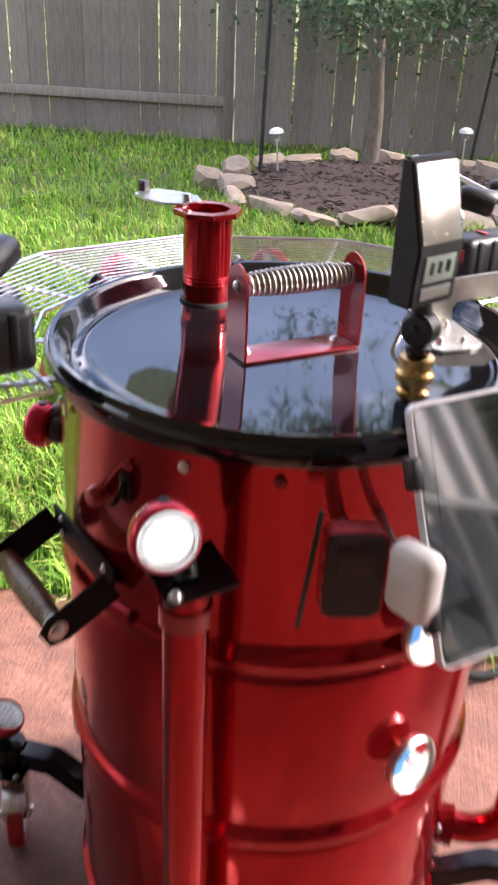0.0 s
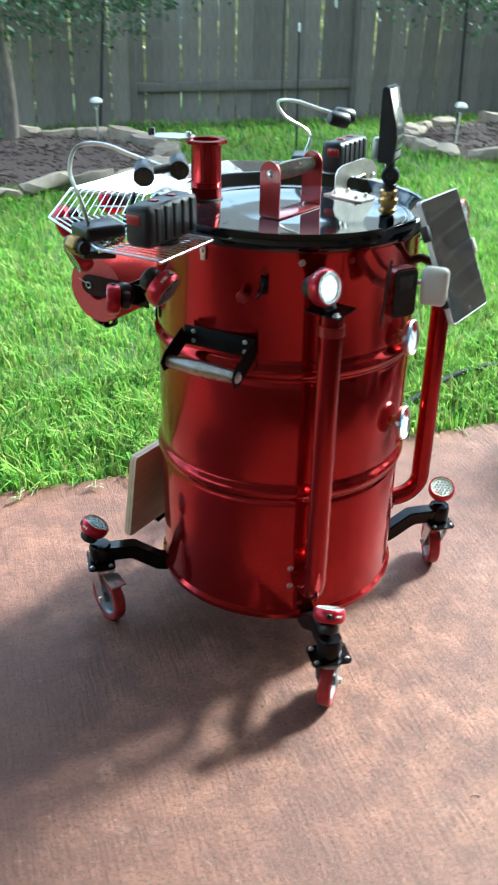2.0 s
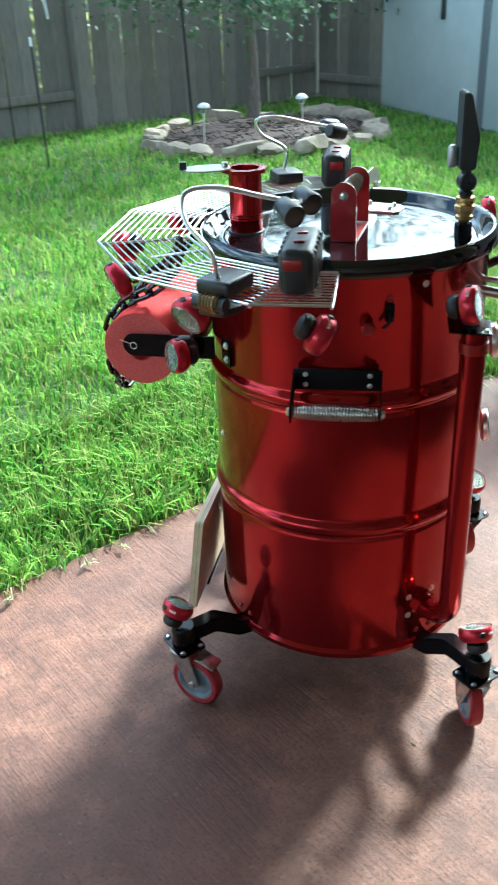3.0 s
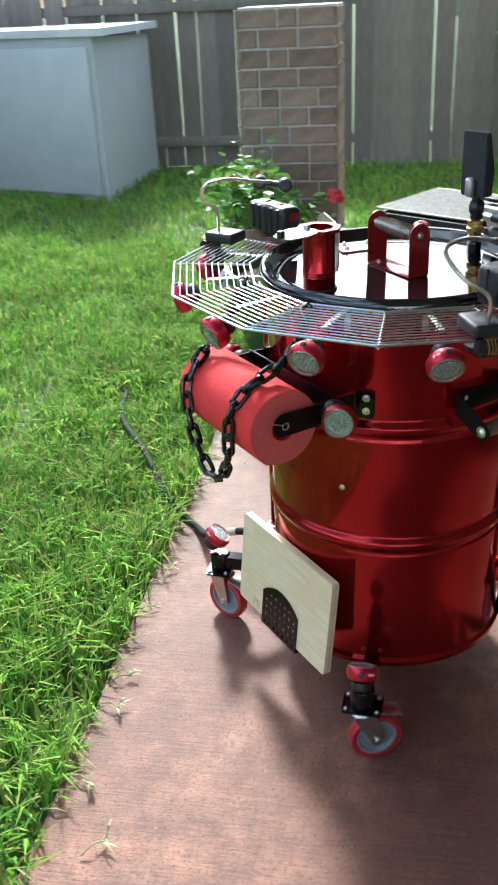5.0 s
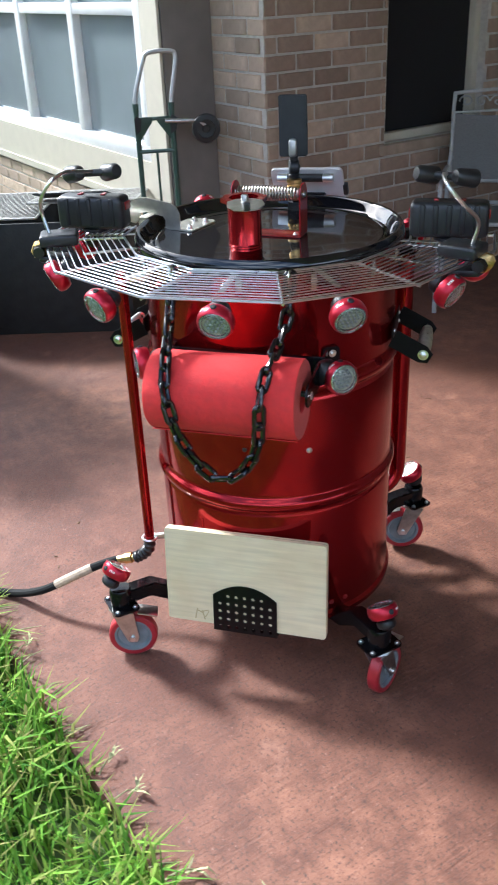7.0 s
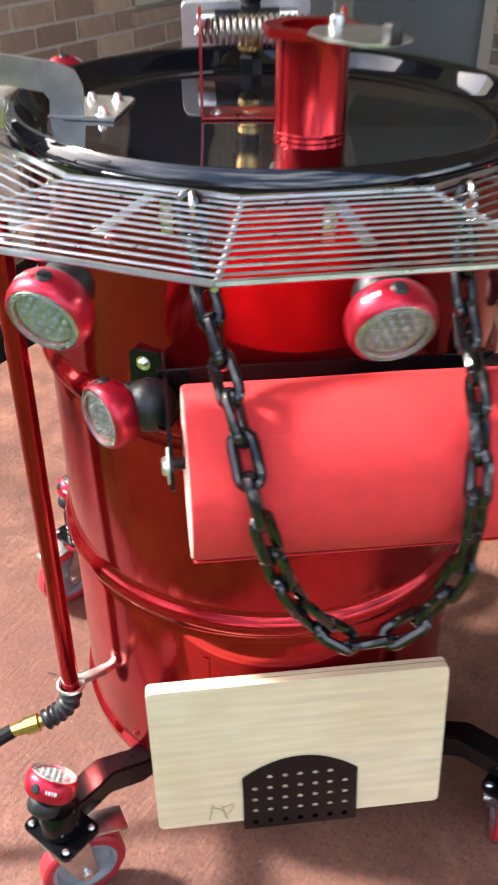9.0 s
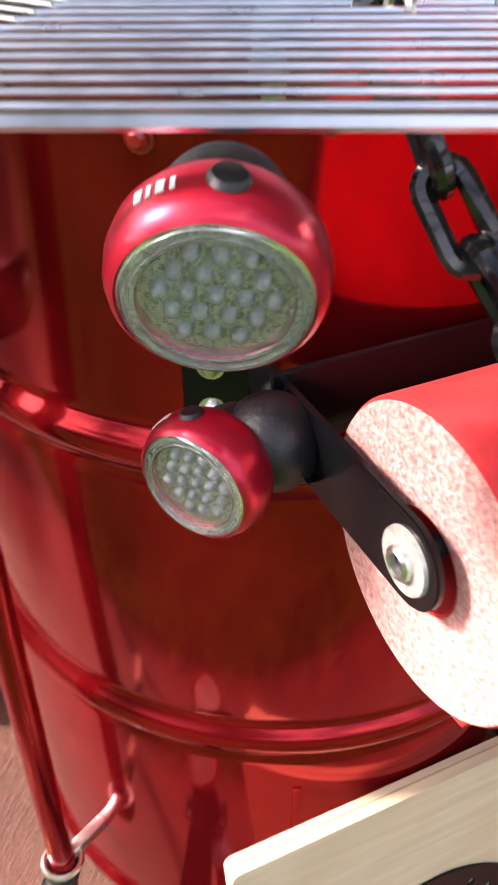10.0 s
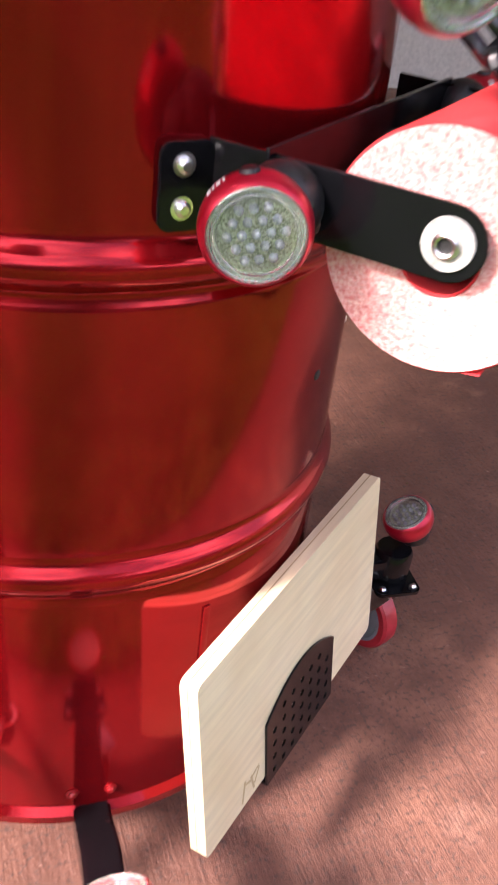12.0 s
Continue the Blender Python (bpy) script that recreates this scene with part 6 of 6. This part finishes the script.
for h in (0.92, 0.77, 0.45):
    part("crossbar", bm_tube(bmesh.new(), [D(-W_, h, 0.004), D(W_, h, 0.004)], 0.009, 10), GREEN_STEEL, dolly)
part("strut", bm_tube(bmesh.new(), [D(0.0, 0.77, 0.004), D(0.0, 0.04, 0.004)], 0.006, 8), GREEN_STEEL, dolly)
for s in (-1, 1):
    part("wheel_bracket", bm_plate(bmesh.new(), [(-0.010, -0.05), (0.016, -0.03), (0.022, 0.02), (0.0, 0.035), (-0.012, 0.02)], 0.004, Matrix(((da.x, 0, db.x, D(s * W_, 0.90, 0.012).x), (da.y, 0, db.y, D(s * W_, 0.90, 0.012).y), (0, 1, 0, 0.93), (0, 0, 0, 1)))), DARK_STEEL, dolly, "black wheel bracket")
part("axle", bm_tube(bmesh.new(), [D(0.05, 0.91, 0.03), D(0.20, 0.905, 0.03), D(0.245, 0.88, 0.03)], 0.010, 10), ZINC, dolly, "zinc folding axle")
wm = aim(D(0.245, 0.865, 0.03), (db.x, db.y, 0))
wheel = part("wheel", bm_lathe(bmesh.new(), [(0.042, -0.018), (0.062, -0.016), (0.067, 0), (0.062, 0.016), (0.042, 0.018), (0.040, 0), (0.042, -0.018)], wm, 32), RUBBER, dolly, "black rubber wheel")
part("rim", bm_lathe(bmesh.new(), [(0, -0.014), (0.014, -0.014), (0.018, -0.006), (0.041, -0.008), (0.041, 0.008), (0.018, 0.006), (0.014, 0.014), (0, 0.014)], wm, 28), PLASTIC, wheel, "black wheel rim")
part("toe_plate", bm_box(bmesh.new(), (0.28, 0.12, 0.006), T((dc.x + db.x * 0.12, dc.y + db.y * 0.12, 0.012)) @ YARD, 0.002), GREEN_STEEL, dolly)

# patio chair by the side window
chair = thing("patio_chair", "pale cast metal patio chair with grey mesh sling", "chair", T((0.96, -2.47, 0)) @ RZ(33.5) @ Matrix.Diagonal((1, 1, 0.96, 1)))
BL = [(-0.25, -0.285, 0.60), (-0.245, -0.28, 0.575), (-0.215, -0.275, 0.56), (0.215, -0.275, 0.56), (0.245, -0.28, 0.575), (0.25, -0.285, 0.60)]
back = part("back_frame", bm_tube(bmesh.new(), smooth_curve(BL + [(0.25, -0.33, 0.80), (0.248, -0.362, 0.965), (0.225, -0.366, 0.99), (0, -0.37, 1.005), (-0.225, -0.366, 0.99), (-0.248, -0.362, 0.965), (-0.25, -0.33, 0.80)], 5), 0.0095, 10, closed=True), CHAIR_FRAME, chair, "pale rounded back frame")
part("lower_rail", bm_tube(bmesh.new(), [(-0.249, -0.348, 0.895), (0, -0.352, 0.905), (0.249, -0.348, 0.895)], 0.006, 8), CHAIR_FRAME, back)
for k in range(6):
    x = -0.19 + 0.076 * k
    part("scroll", bm_tube(bmesh.new(), [(x + (0.036 - 0.0016 * i) * math.cos(i * 0.42) * (1 if k % 2 else -1), -0.357, 0.948 + (0.034 - 0.0016 * i) * math.sin(i * 0.42)) for i in range(19)], 0.0042, 6), CHAIR_FRAME, back, "curled scroll")


def sling(rows, half):
    bm = bmesh.new()
    vs = [[bm.verts.new((x, y, z - 0.012 * (1 - (x / half) ** 2))) for x in np.linspace(-half, half, 7)] for y, z in rows]
    lo = [[bm.verts.new(v.co + Vector((0, -0.003, -0.003))) for v in r] for r in vs]
    for g in (vs, lo):
        for a, b in zip(g, g[1:]):
            for k in range(6):
                bm.faces.new((a[k], a[k + 1], b[k + 1], b[k]))
    return bm


part("back_sling", sling([(-0.346, 0.89), (-0.33, 0.80), (-0.305, 0.69), (-0.277, 0.572)], 0.243), SLING, chair, "grey mesh back sling")
part("seat_sling", sling([(-0.25, 0.445), (-0.1, 0.435), (0.08, 0.44), (0.22, 0.455)], 0.243), SLING, chair, "grey mesh seat sling")
part("seat_frame", bm_tube(bmesh.new(), smooth_curve([(-0.25, -0.25, 0.45), (-0.25, 0.0, 0.445), (-0.25, 0.18, 0.457), (-0.22, 0.235, 0.46), (0, 0.25, 0.462), (0.22, 0.235, 0.46), (0.25, 0.18, 0.457), (0.25, 0.0, 0.445), (0.25, -0.25, 0.45), (0, -0.26, 0.448)], 5), 0.0105, 10, closed=True), CHAIR_FRAME, chair, "pale rounded seat frame")
for s in (-1, 1):
    part("back_leg", bm_tube(bmesh.new(), smooth_curve([(s * 0.26, -0.30, 0), (s * 0.26, -0.26, 0.25), (s * 0.258, -0.25, 0.45), (s * 0.256, -0.275, 0.60), (s * 0.25, -0.30, 0.68)], 5), 0.011, 10), CHAIR_FRAME, chair)
    part("front_leg", bm_tube(bmesh.new(), smooth_curve([(s * 0.27, 0.24, 0), (s * 0.27, 0.22, 0.3), (s * 0.275, 0.20, 0.58), (s * 0.275, 0.14, 0.635), (s * 0.272, -0.05, 0.645), (s * 0.262, -0.285, 0.63)], 6), 0.011, 10), CHAIR_FRAME, chair, "leg bent into an armrest")

# ---- beds, trees and small garden things ----
def stone_mesh(rnd, sx, sy, sz):
    bm = bmesh.new()
    bmesh.ops.create_icosphere(bm, subdivisions=2, radius=1.0)
    off = rnd.uniform(0, 50)
    for v in bm.verts:
        n_ = 1 + 0.28 * noise.noise(v.co * 1.3 + Vector((off, 0, 0)))
        v.co = Vector((max(-0.82, min(0.82, v.co.x)) * sx * n_, max(-0.8, min(0.8, v.co.y)) * sy * n_, max(-0.6, min(0.6, v.co.z)) * sz * n_))
    return finish("stone", bm, ROCK, angle=28)


def flower_bed(cx, cy, r, seed, n, squash):
    rnd = random.Random(seed)
    bed = thing("flower_bed", "round mulch bed edged with rough stones", "flower bed", T((cx, cy, -0.035)), group="stone edged tree beds")
    bm = bmesh.new()
    bm_lathe(bm, [(r * 1.0, 0.0), (r * 0.85, 0.07), (r * 0.5, 0.11), (0, 0.12)], Matrix.Diagonal((1, squash, 1, 1)), 40)
    for v in bm.verts:
        v.co.z += 0.02 * noise.noise(v.co * 6)
    part("mulch", bm, MULCH, bed, "dark bark mulch")
    chips = bmesh.new()
    for _ in range(700):
        a, q = rnd.uniform(0, 6.28), r * 0.9 * math.sqrt(rnd.random())
        z = 0.12 - 0.06 * (q / r) ** 2
        m = T((q * math.cos(a), q * squash * math.sin(a), z)) @ Euler((rnd.uniform(-0.5, 0.5), rnd.uniform(-0.5, 0.5), rnd.uniform(0, 6.28))).to_matrix().to_4x4()
        bm_plate(chips, [(-0.03, -0.009), (0.03, -0.007), (0.028, 0.009), (-0.028, 0.01)], 0.006, m)
    tagged(part("bark_litter", chips, MULCH, bed, "loose bark chips", smooth=False), kind="stuff")
    meshes = [stone_mesh(rnd, rnd.uniform(0.12, 0.30), rnd.uniform(0.08, 0.17), rnd.uniform(0.05, 0.15)) for _ in range(9)]
    for k in range(n):
        a = 2 * math.pi * k / n + rnd.uniform(-0.05, 0.05)
        piece("stone", rnd.choice(meshes), bed, T(((r + rnd.uniform(-0.10, 0.10)) * math.cos(a), (r + rnd.uniform(-0.10, 0.10)) * squash * math.sin(a), 0.03 + rnd.uniform(0, 0.06))) @ RZ(math.degrees(a) + 90 + rnd.uniform(-32, 32)) @ Matrix.Rotation(rnd.uniform(-0.35, 0.35), 4, "X") @ Matrix.Rotation(rnd.uniform(-0.15, 0.15), 4, "Y"))
    return bed


flower_bed(0.98, 6.05, 1.22, 21, 22, 0.95)
flower_bed(5.75, 5.25, 1.25, 22, 22, 0.85)


def tree(x, y, h_trunk, r_trunk, crown_r, crown_z0, crown_z1, seed, leaves, leaf=0.068, label="young grey-barked tree with small silvery green leaves", group="young yard trees"):
    rnd = random.Random(seed)
    t = thing("tree", label, "tree", T((x, y, 0.04)), group=group)
    wood = bmesh.new()
    line = smooth_curve([(0, 0, -0.1), (0.02, 0.01, 0.4), (-0.02, 0.0, h_trunk), (0.03, 0.02, h_trunk + 0.7), (0, 0, crown_z1 - 0.4)], 6)
    n = len(line)
    bm_tube(wood, line, [r_trunk * (1.25 if i == 0 else 1.0) * (1 - 0.75 * i / (n - 1)) for i in range(n)], 12)
    part("trunk", wood, BARK, t, "smooth grey trunk")
    clumps = []
    for k in range(26):
        f = rnd.uniform(0.0, 1.0)
        z0 = h_trunk * 0.9 + f * (crown_z1 - h_trunk - 0.9)
        a = k * 2.4 + rnd.uniform(-0.3, 0.3)
        reach = crown_r * (0.55 + 0.45 * math.sin(math.pi * min(1, 0.25 + 0.7 * f))) * rnd.uniform(0.65, 1.0)
        tip = Vector((reach * math.cos(a), reach * math.sin(a), min(crown_z1, z0 + rnd.uniform(0.15, 0.75))))
        if f < 0.35:
            tip.z = rnd.uniform(crown_z0 + 0.05, z0 + 0.3)
        l_ = smooth_curve([(0, 0, z0), (tip.x * 0.5, tip.y * 0.5, (z0 + tip.z) / 2 + 0.12), tip], 5)
        part("limb", bm_tube(bmesh.new(), l_, [r_trunk * 0.36 * (1 - 0.85 * i / (len(l_) - 1)) + 0.003 for i in range(len(l_))], 6), BARK, t, "forking limb")
        for i in range(3, len(l_)):
            for _ in range(2):
                clumps.append(tuple(l_[i] + Vector((rnd.gauss(0, 0.15), rnd.gauss(0, 0.15), rnd.gauss(0, 0.12)))))
    lf = bmesh.new()
    leaf_cloud(lf, clumps, leaves, leaf, rnd, 0.16 + leaf, 0.5)
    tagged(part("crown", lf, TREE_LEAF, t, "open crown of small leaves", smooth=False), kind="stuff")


tree(1.02, 6.95, 1.15, 0.085, 1.95, 1.15, 3.7, 31, 24000, 0.056)
tree(6.35, 5.95, 1.15, 0.08, 2.3, 1.25, 5.6, 32, 24000)


# what grows behind the fences
def hedge(u0, u1, v0, v1, height, count, size, seed, material, label):
    rnd = random.Random(seed)
    bm = bmesh.new()
    spots = [tuple(yard(rnd.uniform(u0, u1), rnd.uniform(v0, v1), rnd.uniform(0.05, height) * (0.75 + 0.25 * math.sin(k * 0.7)))) for k in range(420)]
    leaf_cloud(bm, spots, count, size, rnd, 0.14, 0.4)
    return tagged(part("hedge", bm, material, None, "", smooth=False), label, "hedge", kind="stuff")


# hedge added behind the pickets, its pale leaves standing for a sunlit yard
hedge(-9.0, 7.0, 8.7, 9.6, 1.55, 9000, 0.17, 51, FAR_LEAF, "leafy hedge behind the wooden fence, leaves coloured pale as if sunlit")
# out of direct view; added so the tablet screen mirrors dark foliage
hedge(8.3, 9.6, -5.0, -0.95, 3.75, 12500, 0.24, 52, TREE_LEAF, "tall leafy hedge, added out of view beyond the side fence")


def stake(x, y, h, lean, tip):
    s = thing("stake", "thin black metal stake standing in the lawn", "stake", T((x, y, -0.05)) @ Matrix.Rotation(radians(lean), 4, "Y"), group="black metal stakes")
    part("rod", bm_tube(bmesh.new(), [(0, 0, -0.1), (0, 0, h)], 0.016 if h > 1.4 else 0.009, 8), DARK_STEEL, s, "black rod")
    if tip:
        part("tip", bm_tube(bmesh.new(), [(0, 0, h - 0.01), (0, 0, h + 0.06)], 0.012, 8), WHITE, s, "white tip")


stake(0.07, 6.35, 1.75, 1, False)
stake(1.95, 7.15, 1.9, 5, False)
stake(3.38, 5.75, 1.05, -1, True)
stake(5.55, 6.1, 1.8, -3, False)

feeder = thing("hanging_lantern", "small hanging lantern with a white cone shade", "lantern")
fp = yard(2.62, 7.6, 0)
part("hook_pole", bm_tube(bmesh.new(), smooth_curve([(fp.x + 0.12, fp.y, -0.1), (fp.x + 0.12, fp.y, 1.2), (fp.x + 0.1, fp.y, 1.75), (fp.x + 0.03, fp.y, 1.82), (fp.x, fp.y, 1.72)], 6), 0.007, 8), DARK_STEEL, feeder, "black shepherd hook")
part("cord", bm_tube(bmesh.new(), [(fp.x, fp.y, 1.74), (fp.x, fp.y, 1.46)], 0.003, 5), DARK_STEEL, feeder)
part("shade", bm_lathe(bmesh.new(), [(0, 1.49), (0.03, 1.485), (0.15, 1.41), (0.153, 1.405), (0.03, 1.465), (0, 1.47)], T((fp.x, fp.y, 0)), 24), WHITE, feeder, "white cone shade")
part("glass", bm_lathe(bmesh.new(), [(0, 1.42), (0.05, 1.41), (0.055, 1.30), (0.03, 1.24), (0, 1.235)], T((fp.x, fp.y, 0)), 16), BRASS, feeder, "amber glass body")
sock = thing("wind_sock", "narrow pale hanging wind sock by the fence", "wind sock")
sp_ = yard(3.42, 7.95, 0)
part("tail", bm_tube(bmesh.new(), [(sp_.x + 0.03 * math.sin(k), sp_.y, 1.92 - 0.1 * k) for k in range(9)], [0.03 - 0.002 * k for k in range(9)], 8), WHITE, sock, "pale fabric tail")
part("arm", bm_tube(bmesh.new(), [(sp_.x, sp_.y, 1.915), (sp_.x, sp_.y + 0.3, 1.93)], 0.006, 6), DARK_STEEL, sock, "black arm")

# ---- lawn ----
def lawn(name, regions, seed):
    g = np.random.default_rng(seed)
    allv, count = [], 0
    for u0, u1, v0, v1, dens, h, w in regions:
        n = int((u1 - u0) * (v1 - v0) * dens)
        u, v = g.uniform(u0, u1, n) + g.normal(0, 0.16, n), g.uniform(v0, v1, n)
        if v0 > 0.75:
            v += g.normal(0, 0.14, n)
        v = np.where((u < 3.2) & (v < 0.695), 1.39 - v, v)
        u, v = u[v > -1.3], v[v > -1.3]
        n = len(u)
        clump = np.sin(u * 9 + np.sin(v * 7) * 2) * np.sin(v * 8.3 + np.sin(u * 5) * 2)
        keep = g.random(n) < 0.72 + 0.28 * clump
        u, v = u[keep], v[keep]
        n = len(u)
        hh = h * g.uniform(0.45, 1.25, n) * (1 + 0.25 * clump[keep])
        a = g.uniform(0, 2 * np.pi, n)
        lean = g.uniform(0.15, 1.0, n)
        bend = g.uniform(0.3, 1.3, n)
        ww = w * g.uniform(0.6, 1.3, n)
        dx, dy = np.cos(a), np.sin(a)
        px, py = -dy, dx
        z0 = np.full(n, -0.04)
        p1 = np.stack([u + dx * hh * 0.45 * lean * 0.6, v + dy * hh * 0.45 * lean * 0.6, z0 + hh * 0.62], 1)
        p2 = np.stack([u + dx * hh * (0.45 * lean + bend * 0.45), v + dy * hh * (0.45 * lean + bend * 0.45), z0 + hh * (1.0 - 0.35 * bend * lean)], 1)
        p0 = np.stack([u, v, z0], 1)
        side = np.stack([px, py, np.zeros(n)], 1) * ww[:, None] / 2
        vv = np.stack([p0 - side * 0.8, p0 + side * 0.8, p1 - side, p1 + side, p2], 1).reshape(-1, 3)
        allv.append(vv)
        count += n
    vs = np.concatenate(allv)
    c, s = math.cos(TH), math.sin(TH)
    vs = np.stack([vs[:, 0] * c - vs[:, 1] * s, vs[:, 0] * s + vs[:, 1] * c, vs[:, 2]], 1)
    me = bpy.data.meshes.new(name)
    me.vertices.add(len(vs))
    me.vertices.foreach_set("co", vs.astype(np.float32).ravel())
    base = np.arange(count) * 5
    loops = np.stack([base, base + 1, base + 3, base + 2, base + 2, base + 3, base + 4], 1).ravel()
    me.loops.add(len(loops))
    me.loops.foreach_set("vertex_index", loops.astype(np.int32))
    me.polygons.add(count * 2)
    starts = np.stack([np.arange(count) * 7, np.arange(count) * 7 + 4], 1).ravel()
    me.polygons.foreach_set("loop_start", starts.astype(np.int32))
    me.polygons.foreach_set("loop_total", np.tile([4, 3], count).astype(np.int32))
    me.update()
    me.validate()
    me.materials.append(GRASS)
    return tagged(new(name, me), "lush bright green lawn grass along the patio", "grass", kind="stuff")


lawn("grass", [(-2.2, 3.0, 0.695, 1.5, 9000, 0.115, 0.0068), (-1.6, 4.2, 1.5, 3.0, 5000, 0.095, 0.0068), (-2.5, 6.0, 3.0, 5.2, 1900, 0.085, 0.010), (-4.5, 7.2, 5.2, 8.0, 900, 0.08, 0.014), (3.2, 7.2, -0.9, 3.0, 1500, 0.09, 0.009), (-7.5, -2.1, 0.695, 5.2, 1100, 0.09, 0.011), (-10.8, -4.3, 5.2, 8.0, 500, 0.085, 0.015), (-10.8, -7.5, 0.8, 5.2, 400, 0.085, 0.015), (5.9, 7.2, 3.0, 5.2, 1100, 0.085, 0.012), (-2.3, -1.5, 1.4, 3.0, 2300, 0.09, 0.0095)], 5)
# runners and dry blades lying over the slab edge
rnd = random.Random(77)
rn = bmesh.new()
for k in range(60):
    u = rnd.uniform(-1.6, 2.2)
    p = yard(u, 0.70 + rnd.uniform(-0.01, 0.02), 0.004)
    d = YARD.to_3x3() @ Vector((rnd.uniform(-0.7, 0.7), -1, 0)).normalized()
    ln = rnd.uniform(0.02, 0.10)
    bm_tube(rn, [p, p + d * ln * 0.5 + Vector((0, 0, rnd.uniform(0.004, 0.02))), p + d * ln], [0.0022, 0.0018, 0.0006], 4)
# pale sprigs that have crept out over the concrete
for x, y, az, n in ((-0.154, 0.668, 200, 5), (-0.271, 0.682, 160, 6), (-0.503, 0.718, 150, 6), (-0.652, 0.663, 215, 5), (0.31, 0.60, 190, 4), (0.9, 0.49, 170, 4)):
    d = out_dir(az + 180, 0)
    d = Vector((-d.x, min(-abs(d.y), -0.2), 0)).normalized()
    p0 = Vector((x, y, 0.008)) - d * 0.06
    p1 = Vector((x, y, 0.010))
    bm_tube(rn, [p0, p0.lerp(p1, 0.5) + Vector((0, 0, 0.012)), p1], [0.0020, 0.0018, 0.0014], 5)
    for k in range(n):
        e = d.copy()
        e.rotate(Matrix.Rotation(radians(rnd.uniform(-85, 85)), 3, "Z"))
        q = p0.lerp(p1, rnd.uniform(0.45, 1.0))
        ln = rnd.uniform(0.022, 0.048)
        side = Vector((-e.y, e.x, 0)) * 0.0026
        tip = q + e * ln + Vector((0, 0, rnd.uniform(0.0, 0.02)))
        mid = q + e * ln * 0.5 + Vector((0, 0, rnd.uniform(0.008, 0.018)))
        v = [rn.verts.new(c) for c in (q - side * 0.6, q + side * 0.6, mid + side, tip, mid - side)]
        rn.faces.new((v[0], v[1], v[2], v[4]))
        rn.faces.new((v[4], v[2], v[3]))
tagged(part("runner", rn, mat("pale_runner", (0.42, 0.42, 0.20), 0.7, vary=0.25, scale=90, rand=0.3, island=True), None, "", smooth=False), "grass runners lying over the slab edge", "grass", kind="stuff")
crumbs = bmesh.new()
for k in range(160):
    p = yard(rnd.uniform(-2, 2.3), rnd.uniform(-2.2, 0.66), 0.002)
    s = rnd.uniform(0.0015, 0.004)
    if k % 6 == 0:
        d = RZ(rnd.uniform(0, 360)) @ Vector((rnd.uniform(0.012, 0.035), 0, 0))
        bm_tube(crumbs, [p, p + d * 0.5 + Vector((0, 0.003, 0.002)), p + d], 0.0009, 4)
        continue
    bm_box(crumbs, (s * rnd.uniform(1, 4), s, s * 0.6), T(p) @ RZ(rnd.uniform(0, 180)))
tagged(part("debris", crumbs, mat("dry_debris", (0.20, 0.13, 0.07), 0.9, vary=0.3), None, "", smooth=False), "dry grass crumbs scattered on the patio", "debris", kind="stuff")

# ---- bricks, last ----
CAP = {house: 300, column: 300}
cache, rest = {}, {}
for owner, m, size, material in BRICK_PARTS:
    z = m.translation.z
    if CAP[owner] > 0 and 0.30 < z < 2.1 and (owner is column or m.translation.y > -2.9):
        key = (tuple(round(s, 3) for s in size), material.name)
        if key not in cache:
            cache[key] = finish("brick", bm_box(bmesh.new(), size, I4, 0.003, 1), material, smooth=False)
        piece("brick", cache[key], owner, m)
        CAP[owner] -= 1
    else:
        rest.setdefault((owner, material), []).append((m, size))
for (owner, material), items in rest.items():
    vs, fs = [], []
    for m, (sx, sy, sz) in items:
        o = len(vs)
        vs += [tuple(m @ Vector((x * sx / 2, y * sy / 2, z * sz / 2))) for x in (-1, 1) for y in (-1, 1) for z in (-1, 1)]
        fs += [tuple(o + i for i in f) for f in ((0, 1, 3, 2), (4, 6, 7, 5), (0, 4, 5, 1), (2, 3, 7, 6), (0, 2, 6, 4), (1, 5, 7, 3))]
    me = bpy.data.meshes.new("bricks")
    me.from_pydata(vs, [], fs)
    me.materials.append(material)
    tagged(piece("bricks", me, owner, I4), kind="stuff")
